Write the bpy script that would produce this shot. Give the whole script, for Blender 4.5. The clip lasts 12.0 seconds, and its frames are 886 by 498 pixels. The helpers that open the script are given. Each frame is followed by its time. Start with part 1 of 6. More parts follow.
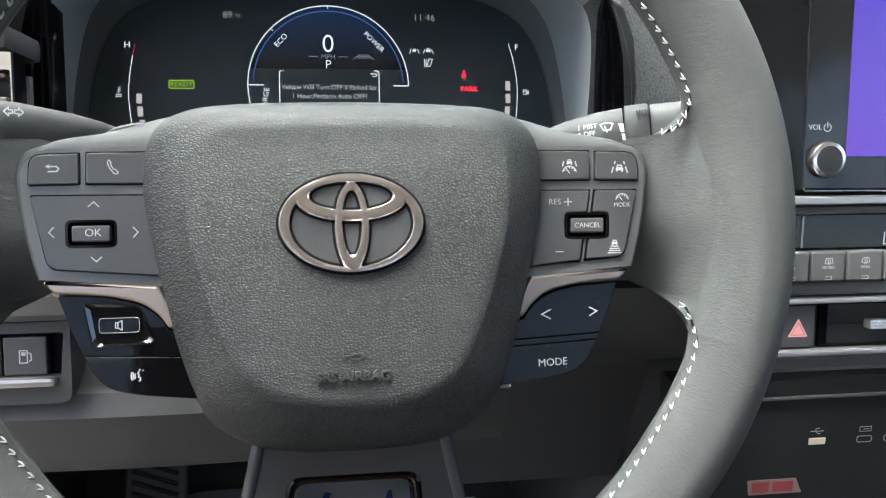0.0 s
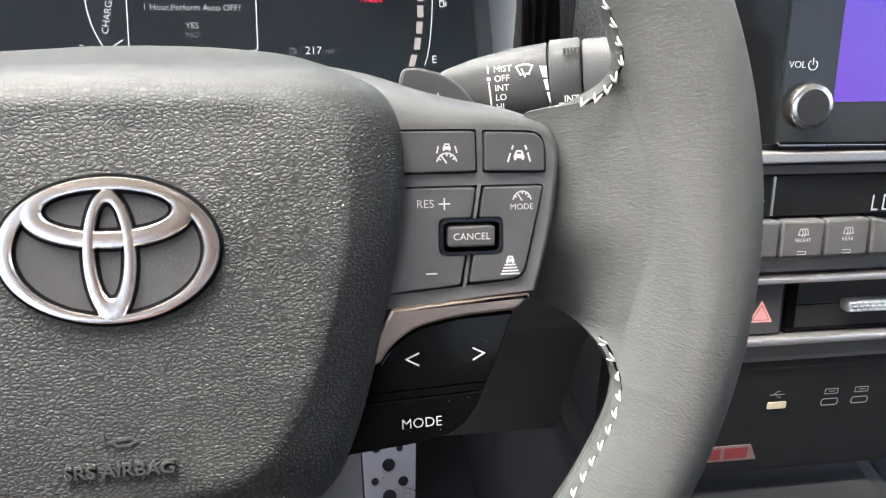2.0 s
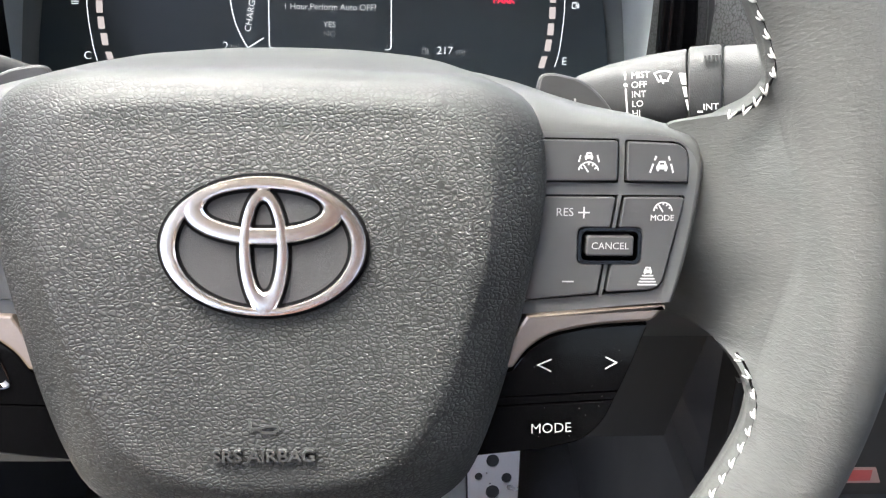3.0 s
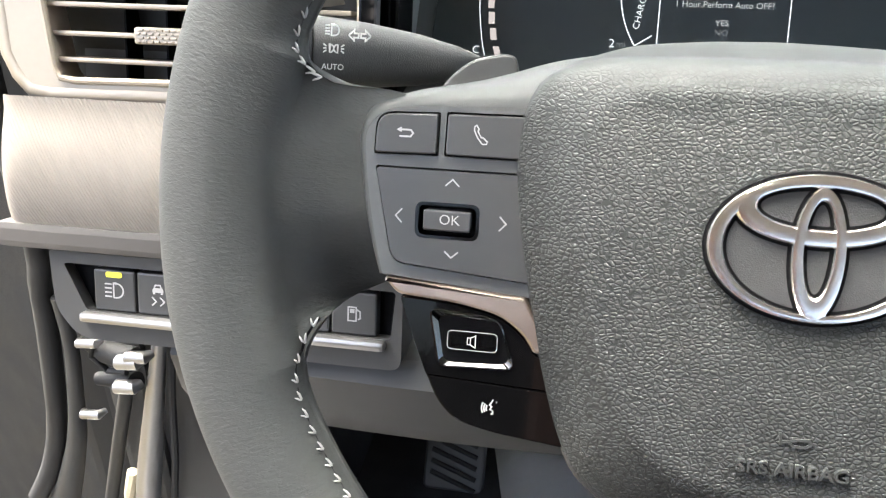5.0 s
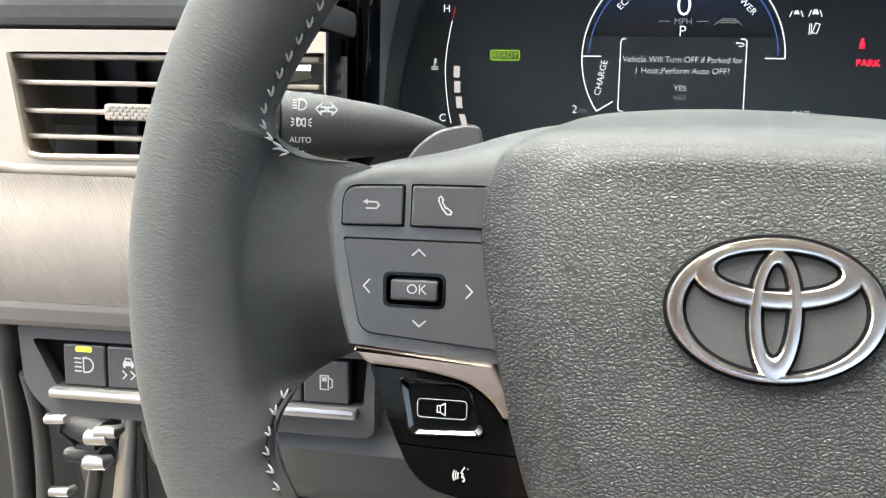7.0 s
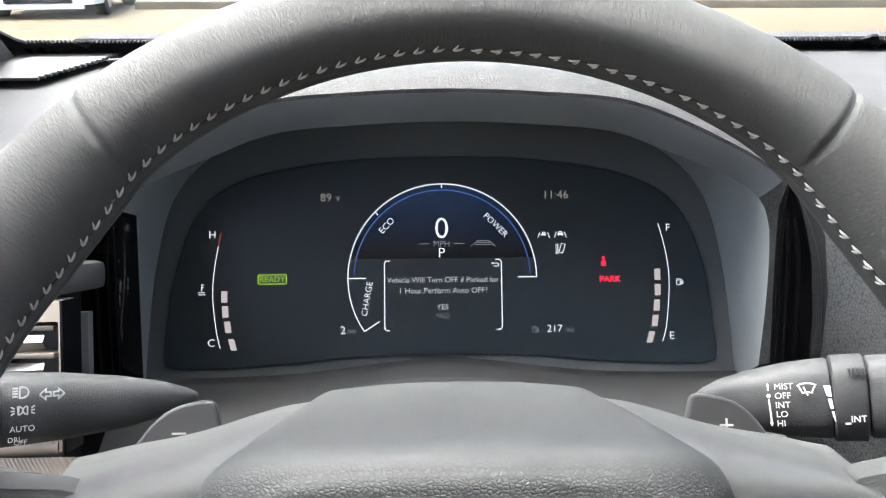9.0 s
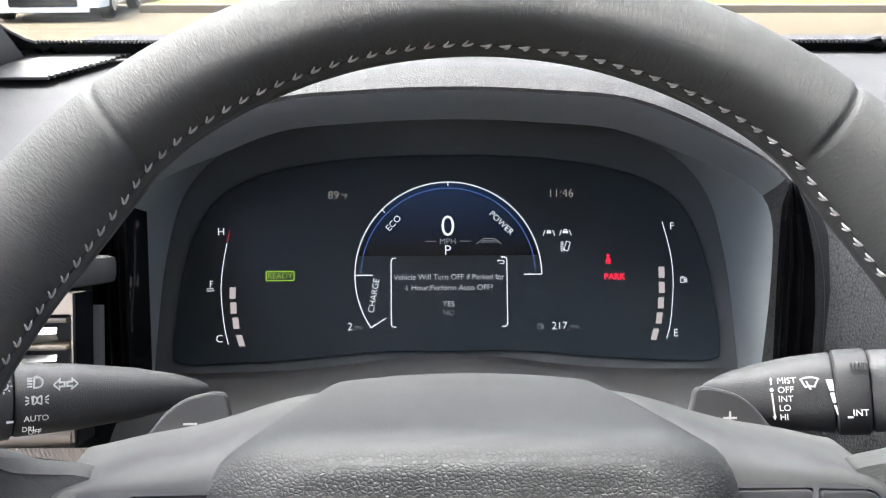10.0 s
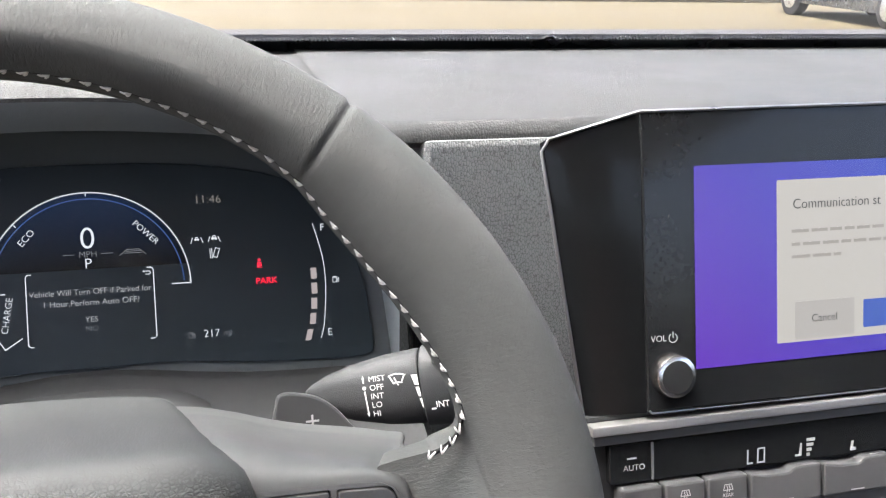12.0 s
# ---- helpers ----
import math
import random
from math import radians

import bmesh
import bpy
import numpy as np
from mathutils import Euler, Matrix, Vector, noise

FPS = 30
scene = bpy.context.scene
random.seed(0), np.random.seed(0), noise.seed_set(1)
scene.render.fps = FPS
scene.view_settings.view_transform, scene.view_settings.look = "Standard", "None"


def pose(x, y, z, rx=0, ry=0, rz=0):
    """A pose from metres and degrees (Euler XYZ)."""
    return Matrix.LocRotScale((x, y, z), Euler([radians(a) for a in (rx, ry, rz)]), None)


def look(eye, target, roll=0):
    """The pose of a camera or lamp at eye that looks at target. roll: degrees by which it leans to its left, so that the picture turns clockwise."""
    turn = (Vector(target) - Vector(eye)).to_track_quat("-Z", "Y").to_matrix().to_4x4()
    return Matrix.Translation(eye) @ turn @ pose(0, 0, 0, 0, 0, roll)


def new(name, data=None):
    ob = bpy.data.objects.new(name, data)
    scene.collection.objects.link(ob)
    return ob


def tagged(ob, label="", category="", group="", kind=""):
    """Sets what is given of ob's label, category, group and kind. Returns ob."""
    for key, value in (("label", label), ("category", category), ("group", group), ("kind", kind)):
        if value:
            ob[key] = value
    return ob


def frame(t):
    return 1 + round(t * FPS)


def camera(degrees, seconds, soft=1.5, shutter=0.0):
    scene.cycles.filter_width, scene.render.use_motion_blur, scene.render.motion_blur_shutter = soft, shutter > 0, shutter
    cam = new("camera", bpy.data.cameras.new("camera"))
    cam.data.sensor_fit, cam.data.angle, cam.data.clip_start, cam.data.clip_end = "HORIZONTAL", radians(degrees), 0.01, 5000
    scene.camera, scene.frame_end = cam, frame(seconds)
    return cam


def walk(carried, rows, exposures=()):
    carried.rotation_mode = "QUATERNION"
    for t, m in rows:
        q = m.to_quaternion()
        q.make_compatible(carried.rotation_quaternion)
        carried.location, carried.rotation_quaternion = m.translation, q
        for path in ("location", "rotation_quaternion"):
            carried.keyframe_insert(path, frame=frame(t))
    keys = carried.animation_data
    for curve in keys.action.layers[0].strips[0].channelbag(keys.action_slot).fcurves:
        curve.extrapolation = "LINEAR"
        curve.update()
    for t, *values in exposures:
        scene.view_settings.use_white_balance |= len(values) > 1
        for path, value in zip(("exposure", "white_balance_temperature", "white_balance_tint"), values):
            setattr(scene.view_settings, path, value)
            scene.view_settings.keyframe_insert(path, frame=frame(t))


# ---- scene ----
cam = camera(53.0, 12.0, soft=1.2)
PATH = [
    (0, (-0.0173, -0.3298, 1.0962), (0.2880, 1.4984, 0.3450), 2.40),
    (0.2, (-0.0058, -0.3120, 1.0914), (0.3402, 1.5013, 0.3218), 2.71),
    (0.5, (0.0250, -0.2260, 1.0750), (0.4010, 1.5350, 0.2040), 4.00),
    (1, (0.0330, -0.2220, 1.0830), (0.4710, 1.5230, 0.2100), 4.70),
    (1.5, (0.0420, -0.2160, 1.0950), (0.4220, 1.4720, 0.0920), 3.70),
    (2, (0.0430, -0.2210, 1.0960), (0.3980, 1.4750, 0.0980), 3.80),
    (2.5, (0.0410, -0.2200, 1.0960), (0.3210, 1.4860, 0.0910), 3.50),
    (3, (0.0330, -0.2210, 1.1000), (0.1550, 1.4940, 0.0800), 2.30),
    (3.3, (-0.0030, -0.2230, 1.1030), (-0.0740, 1.4950, 0.0820), -0.30),
    (3.5, (-0.0340, -0.2220, 1.1000), (-0.1610, 1.4940, 0.0800), -0.90),
    (3.6, (-0.0470, -0.2190, 1.0990), (-0.1900, 1.4930, 0.0750), -0.70),
    (5.3, (-0.0540, -0.2210, 1.0910), (-0.4140, 1.4690, 0.0830), -1.60),
    (5.5, (-0.0540, -0.2210, 1.0900), (-0.4170, 1.4720, 0.0890), -1.70),
    (6, (-0.0530, -0.2220, 1.0910), (-0.4210, 1.4780, 0.1030), -1.70),
    (6.5, (-0.0520, -0.2230, 1.0910), (-0.4060, 1.4980, 0.1360), -1.80),
    (7, (-0.0510, -0.2230, 1.0970), (-0.3480, 1.5410, 0.2020), -1.70),
    (7.3, (-0.0400, -0.2110, 1.1270), (-0.2890, 1.5790, 0.2710), -1.20),
    (7.5, (-0.0260, -0.1980, 1.1380), (-0.2280, 1.6210, 0.3310), -0.90),
    (7.7, (-0.0180, -0.1890, 1.1420), (-0.1660, 1.6450, 0.3570), -0.70),
    (9.3, (-0.0130, -0.2060, 1.1500), (0.0500, 1.6880, 0.5090), 0.00),
    (9.5, (-0.0140, -0.2070, 1.1500), (0.0450, 1.6840, 0.5020), -0.00),
    (10, (-0.0150, -0.2090, 1.1480), (0.0340, 1.6840, 0.5060), 0.10),
    (10.5, (-0.0140, -0.2120, 1.1490), (0.0430, 1.6810, 0.5070), 0.10),
    (11, (-0.0170, -0.2190, 1.1500), (0.1200, 1.6710, 0.5100), 0.40),
    (11.5, (-0.0090, -0.2280, 1.1550), (0.2690, 1.6420, 0.5040), 0.50),
    (11.7, (0.0120, -0.2300, 1.1580), (0.3700, 1.6250, 0.5010), 1.00),
    (12, (0.0710, -0.2200, 1.1590), (0.5560, 1.6030, 0.4950), 1.50),
]
walk(cam, [(t, look(eye, target, roll)) for t, eye, target, roll in PATH],
     exposures=[(0, 3.12, 6120, 4), (0.5, 3.30, 6220, 5), (1.5, 3.32, 6420, 9), (2.5, 3.35, 6470, 10), (3.5, 3.80, 6370, 7), (5.5, 3.54, 6470, 5), (7.0, 3.54, 6470, 4), (7.6, 3.58, 6420, 3),
                (9.4, 3.10, 6190, 11), (11, 3.08, 6210, 11), (12, 2.86, 6330, 12)])

# ---- world, sun, exposure ----
world = bpy.data.worlds.new("world")
scene.world = world
world.use_nodes = True
wn = world.node_tree.nodes
sky = wn.new("ShaderNodeTexSky")
sky.sky_type, sky.sun_disc = "NISHITA", False
sky.sun_elevation, sky.sun_rotation = radians(65), radians(293)
sky.air_density, sky.dust_density, sky.ozone_density = 0.7, 8.0, 1.0
wn["Background"].inputs["Strength"].default_value = 0.15
world.node_tree.links.new(sky.outputs["Color"], wn["Background"].inputs["Color"])
sun = new("sun", bpy.data.lights.new("sun", "SUN"))
sun.data.energy, sun.data.angle, sun.data.color = 1.6, radians(38), (1.0, 0.985, 0.925)
sun.matrix_world = look((0, 0, 0), (0.38, -0.16, -0.91))


# ---- small helpers ----
def part(name, bm, material, parent=None, label="", smooth=True, angle=40):
    me = bpy.data.meshes.new(name)
    bmesh.ops.recalc_face_normals(bm, faces=bm.faces)
    if smooth:
        for fc in bm.faces:
            fc.smooth = True
        for ed in bm.edges:
            if len(ed.link_faces) == 2 and ed.calc_face_angle(0) > radians(angle):
                ed.smooth = False
    bm.to_mesh(me)
    bm.free()
    me.materials.append(material)
    ob = new(name, me)
    if parent:
        ob.parent = parent
    if label:
        ob["label"] = label
    return ob


def thing(name, m, label, category, group="", kind=""):
    ob = new(name)
    ob.matrix_world = m
    return tagged(ob, label, category, group, kind)


def frame_of(origin, lean):
    """Pose of a leaning face: x right, y up along the face, z out of it towards the driver."""
    a = radians(lean)
    return Matrix(((1, 0, 0, origin[0]), (0, math.sin(a), -math.cos(a), origin[1]),
                   (0, math.cos(a), math.sin(a), origin[2]), (0, 0, 0, 1)))


def round_poly(pts, r, seg=5):
    out, n = [], len(pts)
    for i in range(n):
        p = Vector(pts[i])
        a, b = Vector(pts[i - 1]) - p, Vector(pts[(i + 1) % n]) - p
        rr = r[i] if isinstance(r, (list, tuple)) else r
        d = min(rr, a.length * 0.48, b.length * 0.48)
        if d < 1e-5:
            out.append(tuple(p))
            continue
        p0, p1 = p + a.normalized() * d, p + b.normalized() * d
        for k in range(seg + 1):
            t = k / seg
            out.append(tuple(p0 * (1 - t) ** 2 + p * 2 * t * (1 - t) + p1 * t * t))
    return out


def rect(x0, y0, x1, y1):
    return [(x0, y0), (x1, y0), (x1, y1), (x0, y1)]


def slab(pts, n0, n1, bevel=0.0, bm=None, seg=2):
    """A flat polygon raised from n0 to n1, its upper edge rounded."""
    bm = bm or bmesh.new()
    area = sum(pts[i - 1][0] * pts[i][1] - pts[i][0] * pts[i - 1][1] for i in range(len(pts)))
    if area < 0:
        pts = pts[::-1]
    c = len(pts)
    loops = [[bm.verts.new((x, y, n0)) for x, y in pts]]
    if bevel:
        def inset(d):
            res = []
            for i in range(c):
                p, a, b = Vector(pts[i]), Vector(pts[i - 1]), Vector(pts[(i + 1) % c])
                t = ((p - a).normalized() + (b - p).normalized())
                t = t.normalized() if t.length > 1e-6 else (b - p).normalized()
                res.append(p + Vector((-t.y, t.x)) * d)
            return res
        for k in range(seg + 1):
            w = math.pi / 2 * k / seg
            q = inset(bevel * (1 - math.cos(w)))
            loops.append([bm.verts.new((p.x, p.y, n1 - bevel * (1 - math.sin(w)))) for p in q])
    else:
        loops.append([bm.verts.new((x, y, n1)) for x, y in pts])
    for lo, hi in zip(loops, loops[1:]):
        for i in range(c):
            bm.faces.new((lo[i - 1], lo[i], hi[i], hi[i - 1]))
    cap = bm.faces.new(loops[-1])
    bm.faces.new(loops[0][::-1])
    for ed in cap.edges:
        ed.smooth = False
    return bm


def holed(outer, holes, n0, n1):
    """A plate with openings that go through it."""
    bm = bmesh.new()
    edges = []
    for pts in [outer] + holes:
        vs = [bm.verts.new((x, y, n1)) for x, y in pts]
        edges += [bm.edges.new((vs[i - 1], vs[i])) for i in range(len(vs))]
    bmesh.ops.triangle_fill(bm, use_beauty=True, use_dissolve=False, edges=edges)
    rim = [e for e in bm.edges if len(e.link_faces) == 1]
    ext = bmesh.ops.extrude_edge_only(bm, edges=rim)
    for v in ext["geom"]:
        if isinstance(v, bmesh.types.BMVert):
            v.co.z = n0
    return bm


def box(x0, y0, z0, x1, y1, z1, bevel=0.0, bm=None, seg=2):
    b2 = bmesh.new()
    bmesh.ops.create_cube(b2, size=1)
    for v in b2.verts:
        v.co = Vector(((x0 + x1) / 2 + v.co.x * (x1 - x0), (y0 + y1) / 2 + v.co.y * (y1 - y0), (z0 + z1) / 2 + v.co.z * (z1 - z0)))
    if bevel:
        bmesh.ops.bevel(b2, geom=list(b2.edges), offset=bevel, segments=seg, affect="EDGES", profile=0.6)
        for fc in sorted(b2.faces, key=lambda q: -q.calc_area())[:6]:
            for ed in fc.edges:
                ed.smooth = False
    if bm is None:
        return b2
    me = bpy.data.meshes.new("tmp")
    b2.to_mesh(me)
    b2.free()
    bm.from_mesh(me)
    bpy.data.meshes.remove(me)
    return bm


def spline(pts, count, closed=False):
    """Points spaced evenly along a smooth curve through pts."""
    P = [Vector(p) for p in pts]
    n = len(P)
    fine = []
    for i in range(n if closed else n - 1):
        if closed:
            a, b, c, d = P[i - 1], P[i], P[(i + 1) % n], P[(i + 2) % n]
        else:
            a, b, c, d = P[max(i - 1, 0)], P[i], P[i + 1], P[min(i + 2, n - 1)]
        for k in range(16):
            t = k / 16
            fine.append(0.5 * (2 * b + (c - a) * t + (2 * a - 5 * b + 4 * c - d) * t * t + (3 * b - a - 3 * c + d) * t ** 3))
    fine.append(P[0].copy() if closed else P[-1].copy())
    acc = [0]
    for p, q in zip(fine, fine[1:]):
        acc.append(acc[-1] + (q - p).length)
    out, j = [], 0
    for k in range(count):
        s = acc[-1] * k / (count if closed else count - 1)
        while j < len(acc) - 2 and acc[j + 1] < s:
            j += 1
        w = (s - acc[j]) / max(acc[j + 1] - acc[j], 1e-9)
        out.append(fine[j].lerp(fine[j + 1], min(max(w, 0), 1)))
    return out


def skin(rows, closed_u=False, closed_v=False, bm=None, caps=False):
    """A sheet through rows of points."""
    bm = bm or bmesh.new()
    grid = [[bm.verts.new(p) for p in r] for r in rows]
    n, m = len(grid), len(grid[0])
    for i in range(n if closed_u else n - 1):
        for j in range(m if closed_v else m - 1):
            vs = (grid[i][j], grid[(i + 1) % n][j], grid[(i + 1) % n][(j + 1) % m], grid[i][(j + 1) % m])
            bm.faces.new(vs)
    if caps:
        bm.faces.new(grid[0])
        bm.faces.new(grid[-1][::-1])
    return bm


def tube(path, r, seg=8, bm=None, caps=True, flat=1.0):
    P = [Vector(p) for p in path]
    rows = []
    for i, p in enumerate(P):
        d = (P[min(i + 1, len(P) - 1)] - P[max(i - 1, 0)]).normalized()
        a = d.cross(Vector((0.13, 0.21, 0.97)))
        a = a.normalized() if a.length > 1e-4 else Vector((1, 0, 0))
        b = d.cross(a)
        rr = r[i] if isinstance(r, (list, tuple)) else r
        rows.append([p + (a * math.cos(2 * math.pi * k / seg) + b * math.sin(2 * math.pi * k / seg) * flat) * rr for k in range(seg)])
    return skin(rows, closed_v=True, bm=bm, caps=caps)


def strokes(lines, w, n=0.0, h=0.00012, bm=None):
    """Printed lines: thin raised ribbons along polylines (x, y)."""
    bm = bm or bmesh.new()
    for ln in lines:
        P = [Vector(p) for p in ln]
        L, R = [], []
        for i, p in enumerate(P):
            d0 = (P[i] - P[i - 1]).normalized() if i else (P[1] - P[0]).normalized()
            d1 = (P[i + 1] - P[i]).normalized() if i + 1 < len(P) else d0
            t = (d0 + d1)
            t = t.normalized() if t.length > 1e-6 else d0
            k = 1 / max(0.5, t.dot(d0))
            s = Vector((-t.y, t.x)) * w / 2 * k
            L.append(p + s)
            R.append(p - s)
        for i in range(len(P) - 1):
            lo = [bm.verts.new((q.x, q.y, n)) for q in (R[i], R[i + 1], L[i + 1], L[i])]
            hi = [bm.verts.new((q.x, q.y, n + h)) for q in (R[i], R[i + 1], L[i + 1], L[i])]
            bm.faces.new(hi)
            for k in range(4):
                bm.faces.new((lo[k], lo[(k + 1) % 4], hi[(k + 1) % 4], hi[k]))
    return bm


def fills(polys, n=0.0, h=0.00012, bm=None):
    bm = bm or bmesh.new()
    for p in polys:
        slab(p, n, n + h, 0, bm)
    return bm


def arc(cx, cy, r, a0, a1, seg=14, ry=None):
    return [(cx + r * math.cos(radians(a0 + (a1 - a0) * k / seg)), cy + (ry or r) * math.sin(radians(a0 + (a1 - a0) * k / seg))) for k in range(seg + 1)]


def lettering(name, body, size, x, y, n, material, parent, turn=0, extrude=0.00006, align="CENTER", bold=None, wide=1.0, label="", width=0.0):
    cu = bpy.data.curves.new("letters", "FONT")
    cu.body, cu.size, cu.extrude, cu.align_x, cu.align_y, cu.offset = body, size, extrude, align, "CENTER", -0.008 * size if bold is None else bold
    cu.resolution_u = 3
    tmp = bpy.data.objects.new("letters", cu)
    me = bpy.data.meshes.new_from_object(tmp)
    bpy.data.objects.remove(tmp)
    bpy.data.curves.remove(cu)
    me.name = name
    if width:
        wide = width / (max(v.co.x for v in me.vertices) - min(v.co.x for v in me.vertices))
    me.transform(Matrix.Translation((x, y, n + extrude)) @ Matrix.Rotation(radians(turn), 4, "Z") @ Matrix.Diagonal((wide, 1, 1, 1)))
    me.materials.clear()
    me.materials.append(material)
    ob = new(name, me)
    ob.parent = parent
    if label:
        ob["label"] = label
    return ob


# ---- materials ----
def nodes_of(name):
    m = bpy.data.materials.new(name)
    m.use_nodes = True
    t = m.node_tree
    return m, t, t.nodes["Principled BSDF"], t.links


def surface(name, color, rough=0.5, metal=0.0, vary=0.12, vscale=60, bump=0.0, bscale=900, bdist=0.0004, kind="noise", spec=0.5, coat=0.0, rvary=0.08, dust=0.0):
    """A plain surface: colour that varies at two scales, roughness that varies, fine relief."""
    m, t, b, ln = nodes_of(name)
    tc = t.nodes.new("ShaderNodeTexCoord")
    big, small = t.nodes.new("ShaderNodeTexNoise"), t.nodes.new("ShaderNodeTexNoise")
    big.inputs["Scale"].default_value, small.inputs["Scale"].default_value = vscale * 0.25, vscale * 6
    big.inputs["Detail"].default_value = 4
    for nd in (big, small):
        ln.new(tc.outputs["Object"], nd.inputs["Vector"])
    add = t.nodes.new("ShaderNodeMath")
    add.operation = "MULTIPLY_ADD"
    ln.new(small.outputs["Fac"], add.inputs[0])
    add.inputs[1].default_value = 0.5
    ln.new(big.outputs["Fac"], add.inputs[2])
    ramp = t.nodes.new("ShaderNodeMapRange")
    ramp.inputs["From Min"].default_value, ramp.inputs["From Max"].default_value = 0.45, 1.05
    ramp.inputs["To Min"].default_value, ramp.inputs["To Max"].default_value = 1 - vary, 1 + vary
    ln.new(add.outputs[0], ramp.inputs["Value"])
    mul = t.nodes.new("ShaderNodeVectorMath")
    mul.operation = "SCALE"
    mul.inputs[0].default_value = color
    ln.new(ramp.outputs[0], mul.inputs["Scale"])
    ln.new(mul.outputs[0], b.inputs["Base Color"])
    rr = t.nodes.new("ShaderNodeMapRange")
    rr.inputs["To Min"].default_value, rr.inputs["To Max"].default_value = max(rough - rvary, 0.02), min(rough + rvary, 1)
    rr.inputs["From Min"].default_value, rr.inputs["From Max"].default_value = 0.3, 0.7
    ln.new(big.outputs["Fac"], rr.inputs["Value"])
    ln.new(rr.outputs[0], b.inputs["Roughness"])
    b.inputs["Metallic"].default_value = metal
    b.inputs["Specular IOR Level"].default_value = spec
    b.inputs["Coat Weight"].default_value = coat
    b.inputs["Coat Roughness"].default_value = 0.08
    if bump:
        bp = t.nodes.new("ShaderNodeBump")
        bp.inputs["Strength"].default_value, bp.inputs["Distance"].default_value = bump, bdist
        if kind == "leather":
            warp = t.nodes.new("ShaderNodeTexNoise")
            warp.inputs["Scale"].default_value = bscale * 0.8
            ln.new(tc.outputs["Object"], warp.inputs["Vector"])
            mixv = t.nodes.new("ShaderNodeVectorMath")
            mixv.operation = "MULTIPLY_ADD"
            ln.new(warp.outputs["Color"], mixv.inputs[0])
            mixv.inputs[1].default_value = (0.8 / bscale,) * 3
            ln.new(tc.outputs["Object"], mixv.inputs[2])
            flat = t.nodes.new("ShaderNodeMapping")
            flat.inputs["Scale"].default_value = (1, 1, 0.55)
            ln.new(mixv.outputs[0], flat.inputs["Vector"])
            vor, dome = t.nodes.new("ShaderNodeTexVoronoi"), t.nodes.new("ShaderNodeTexVoronoi")
            vor.feature, dome.feature = "DISTANCE_TO_EDGE", "SMOOTH_F1"
            dome.inputs["Smoothness"].default_value = 0.35
            for nd in (vor, dome):
                nd.inputs["Scale"].default_value = bscale
                nd.inputs["Randomness"].default_value = 0.85
                ln.new(flat.outputs[0], nd.inputs["Vector"])
            swell = t.nodes.new("ShaderNodeMath")
            swell.operation = "MULTIPLY_ADD"
            ln.new(dome.outputs["Distance"], swell.inputs[0])
            swell.inputs[1].default_value = -1.1
            cur = t.nodes.new("ShaderNodeMapRange")
            cur.interpolation_type = "SMOOTHSTEP"
            cur.inputs["From Min"].default_value, cur.inputs["From Max"].default_value = 0.0, 0.20
            ln.new(vor.outputs["Distance"], cur.inputs["Value"])
            ad = t.nodes.new("ShaderNodeMath")
            ad.operation = "MULTIPLY_ADD"
            fine = t.nodes.new("ShaderNodeTexNoise")
            fine.inputs["Scale"].default_value = bscale * 3
            ln.new(tc.outputs["Object"], fine.inputs["Vector"])
            ln.new(fine.outputs["Fac"], ad.inputs[0])
            ad.inputs[1].default_value = 0.15
            sink = t.nodes.new("ShaderNodeMath")
            sink.operation = "MULTIPLY"
            ln.new(cur.outputs[0], sink.inputs[0])
            sink.inputs[1].default_value = 0.45
            ln.new(sink.outputs[0], swell.inputs[2])
            ln.new(swell.outputs[0], ad.inputs[2])
            ln.new(ad.outputs[0], bp.inputs["Height"])
            # creases darkened in the colour to stand for shade in the grain
            crease_shade = t.nodes.new("ShaderNodeMapRange")
            crease_shade.inputs["From Max"].default_value = 0.45
            crease_shade.inputs["To Min"].default_value = 0.42 if bscale < 750 else 0.90
            ln.new(cur.outputs[0], crease_shade.inputs["Value"])
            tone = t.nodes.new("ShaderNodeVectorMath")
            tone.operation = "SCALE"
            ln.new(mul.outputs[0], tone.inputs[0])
            ln.new(crease_shade.outputs[0], tone.inputs["Scale"])
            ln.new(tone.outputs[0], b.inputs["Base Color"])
        elif kind == "pebble":
            warp = t.nodes.new("ShaderNodeTexNoise")
            warp.inputs["Scale"].default_value = bscale * 0.45
            warp.inputs["Detail"].default_value = 3
            ln.new(tc.outputs["Object"], warp.inputs["Vector"])
            mixv = t.nodes.new("ShaderNodeVectorMath")
            mixv.operation = "MULTIPLY_ADD"
            ln.new(warp.outputs["Color"], mixv.inputs[0])
            mixv.inputs[1].default_value = (0.5 / bscale,) * 3
            ln.new(tc.outputs["Object"], mixv.inputs[2])
            flat = t.nodes.new("ShaderNodeMapping")
            flat.inputs["Scale"].default_value = (0.80, 1.10, 0.15)
            ln.new(mixv.outputs[0], flat.inputs["Vector"])
            vor = t.nodes.new("ShaderNodeTexVoronoi")
            vor.feature = "DISTANCE_TO_EDGE"
            vor.inputs["Scale"].default_value = bscale
            vor.inputs["Randomness"].default_value = 0.95
            ln.new(flat.outputs[0], vor.inputs["Vector"])
            cur = t.nodes.new("ShaderNodeMapRange")
            cur.interpolation_type = "SMOOTHSTEP"
            cur.inputs["From Max"].default_value = 0.30
            ln.new(vor.outputs["Distance"], cur.inputs["Value"])
            fine = t.nodes.new("ShaderNodeTexNoise")
            fine.inputs["Scale"].default_value = bscale * 2.2
            ln.new(tc.outputs["Object"], fine.inputs["Vector"])
            ad = t.nodes.new("ShaderNodeMath")
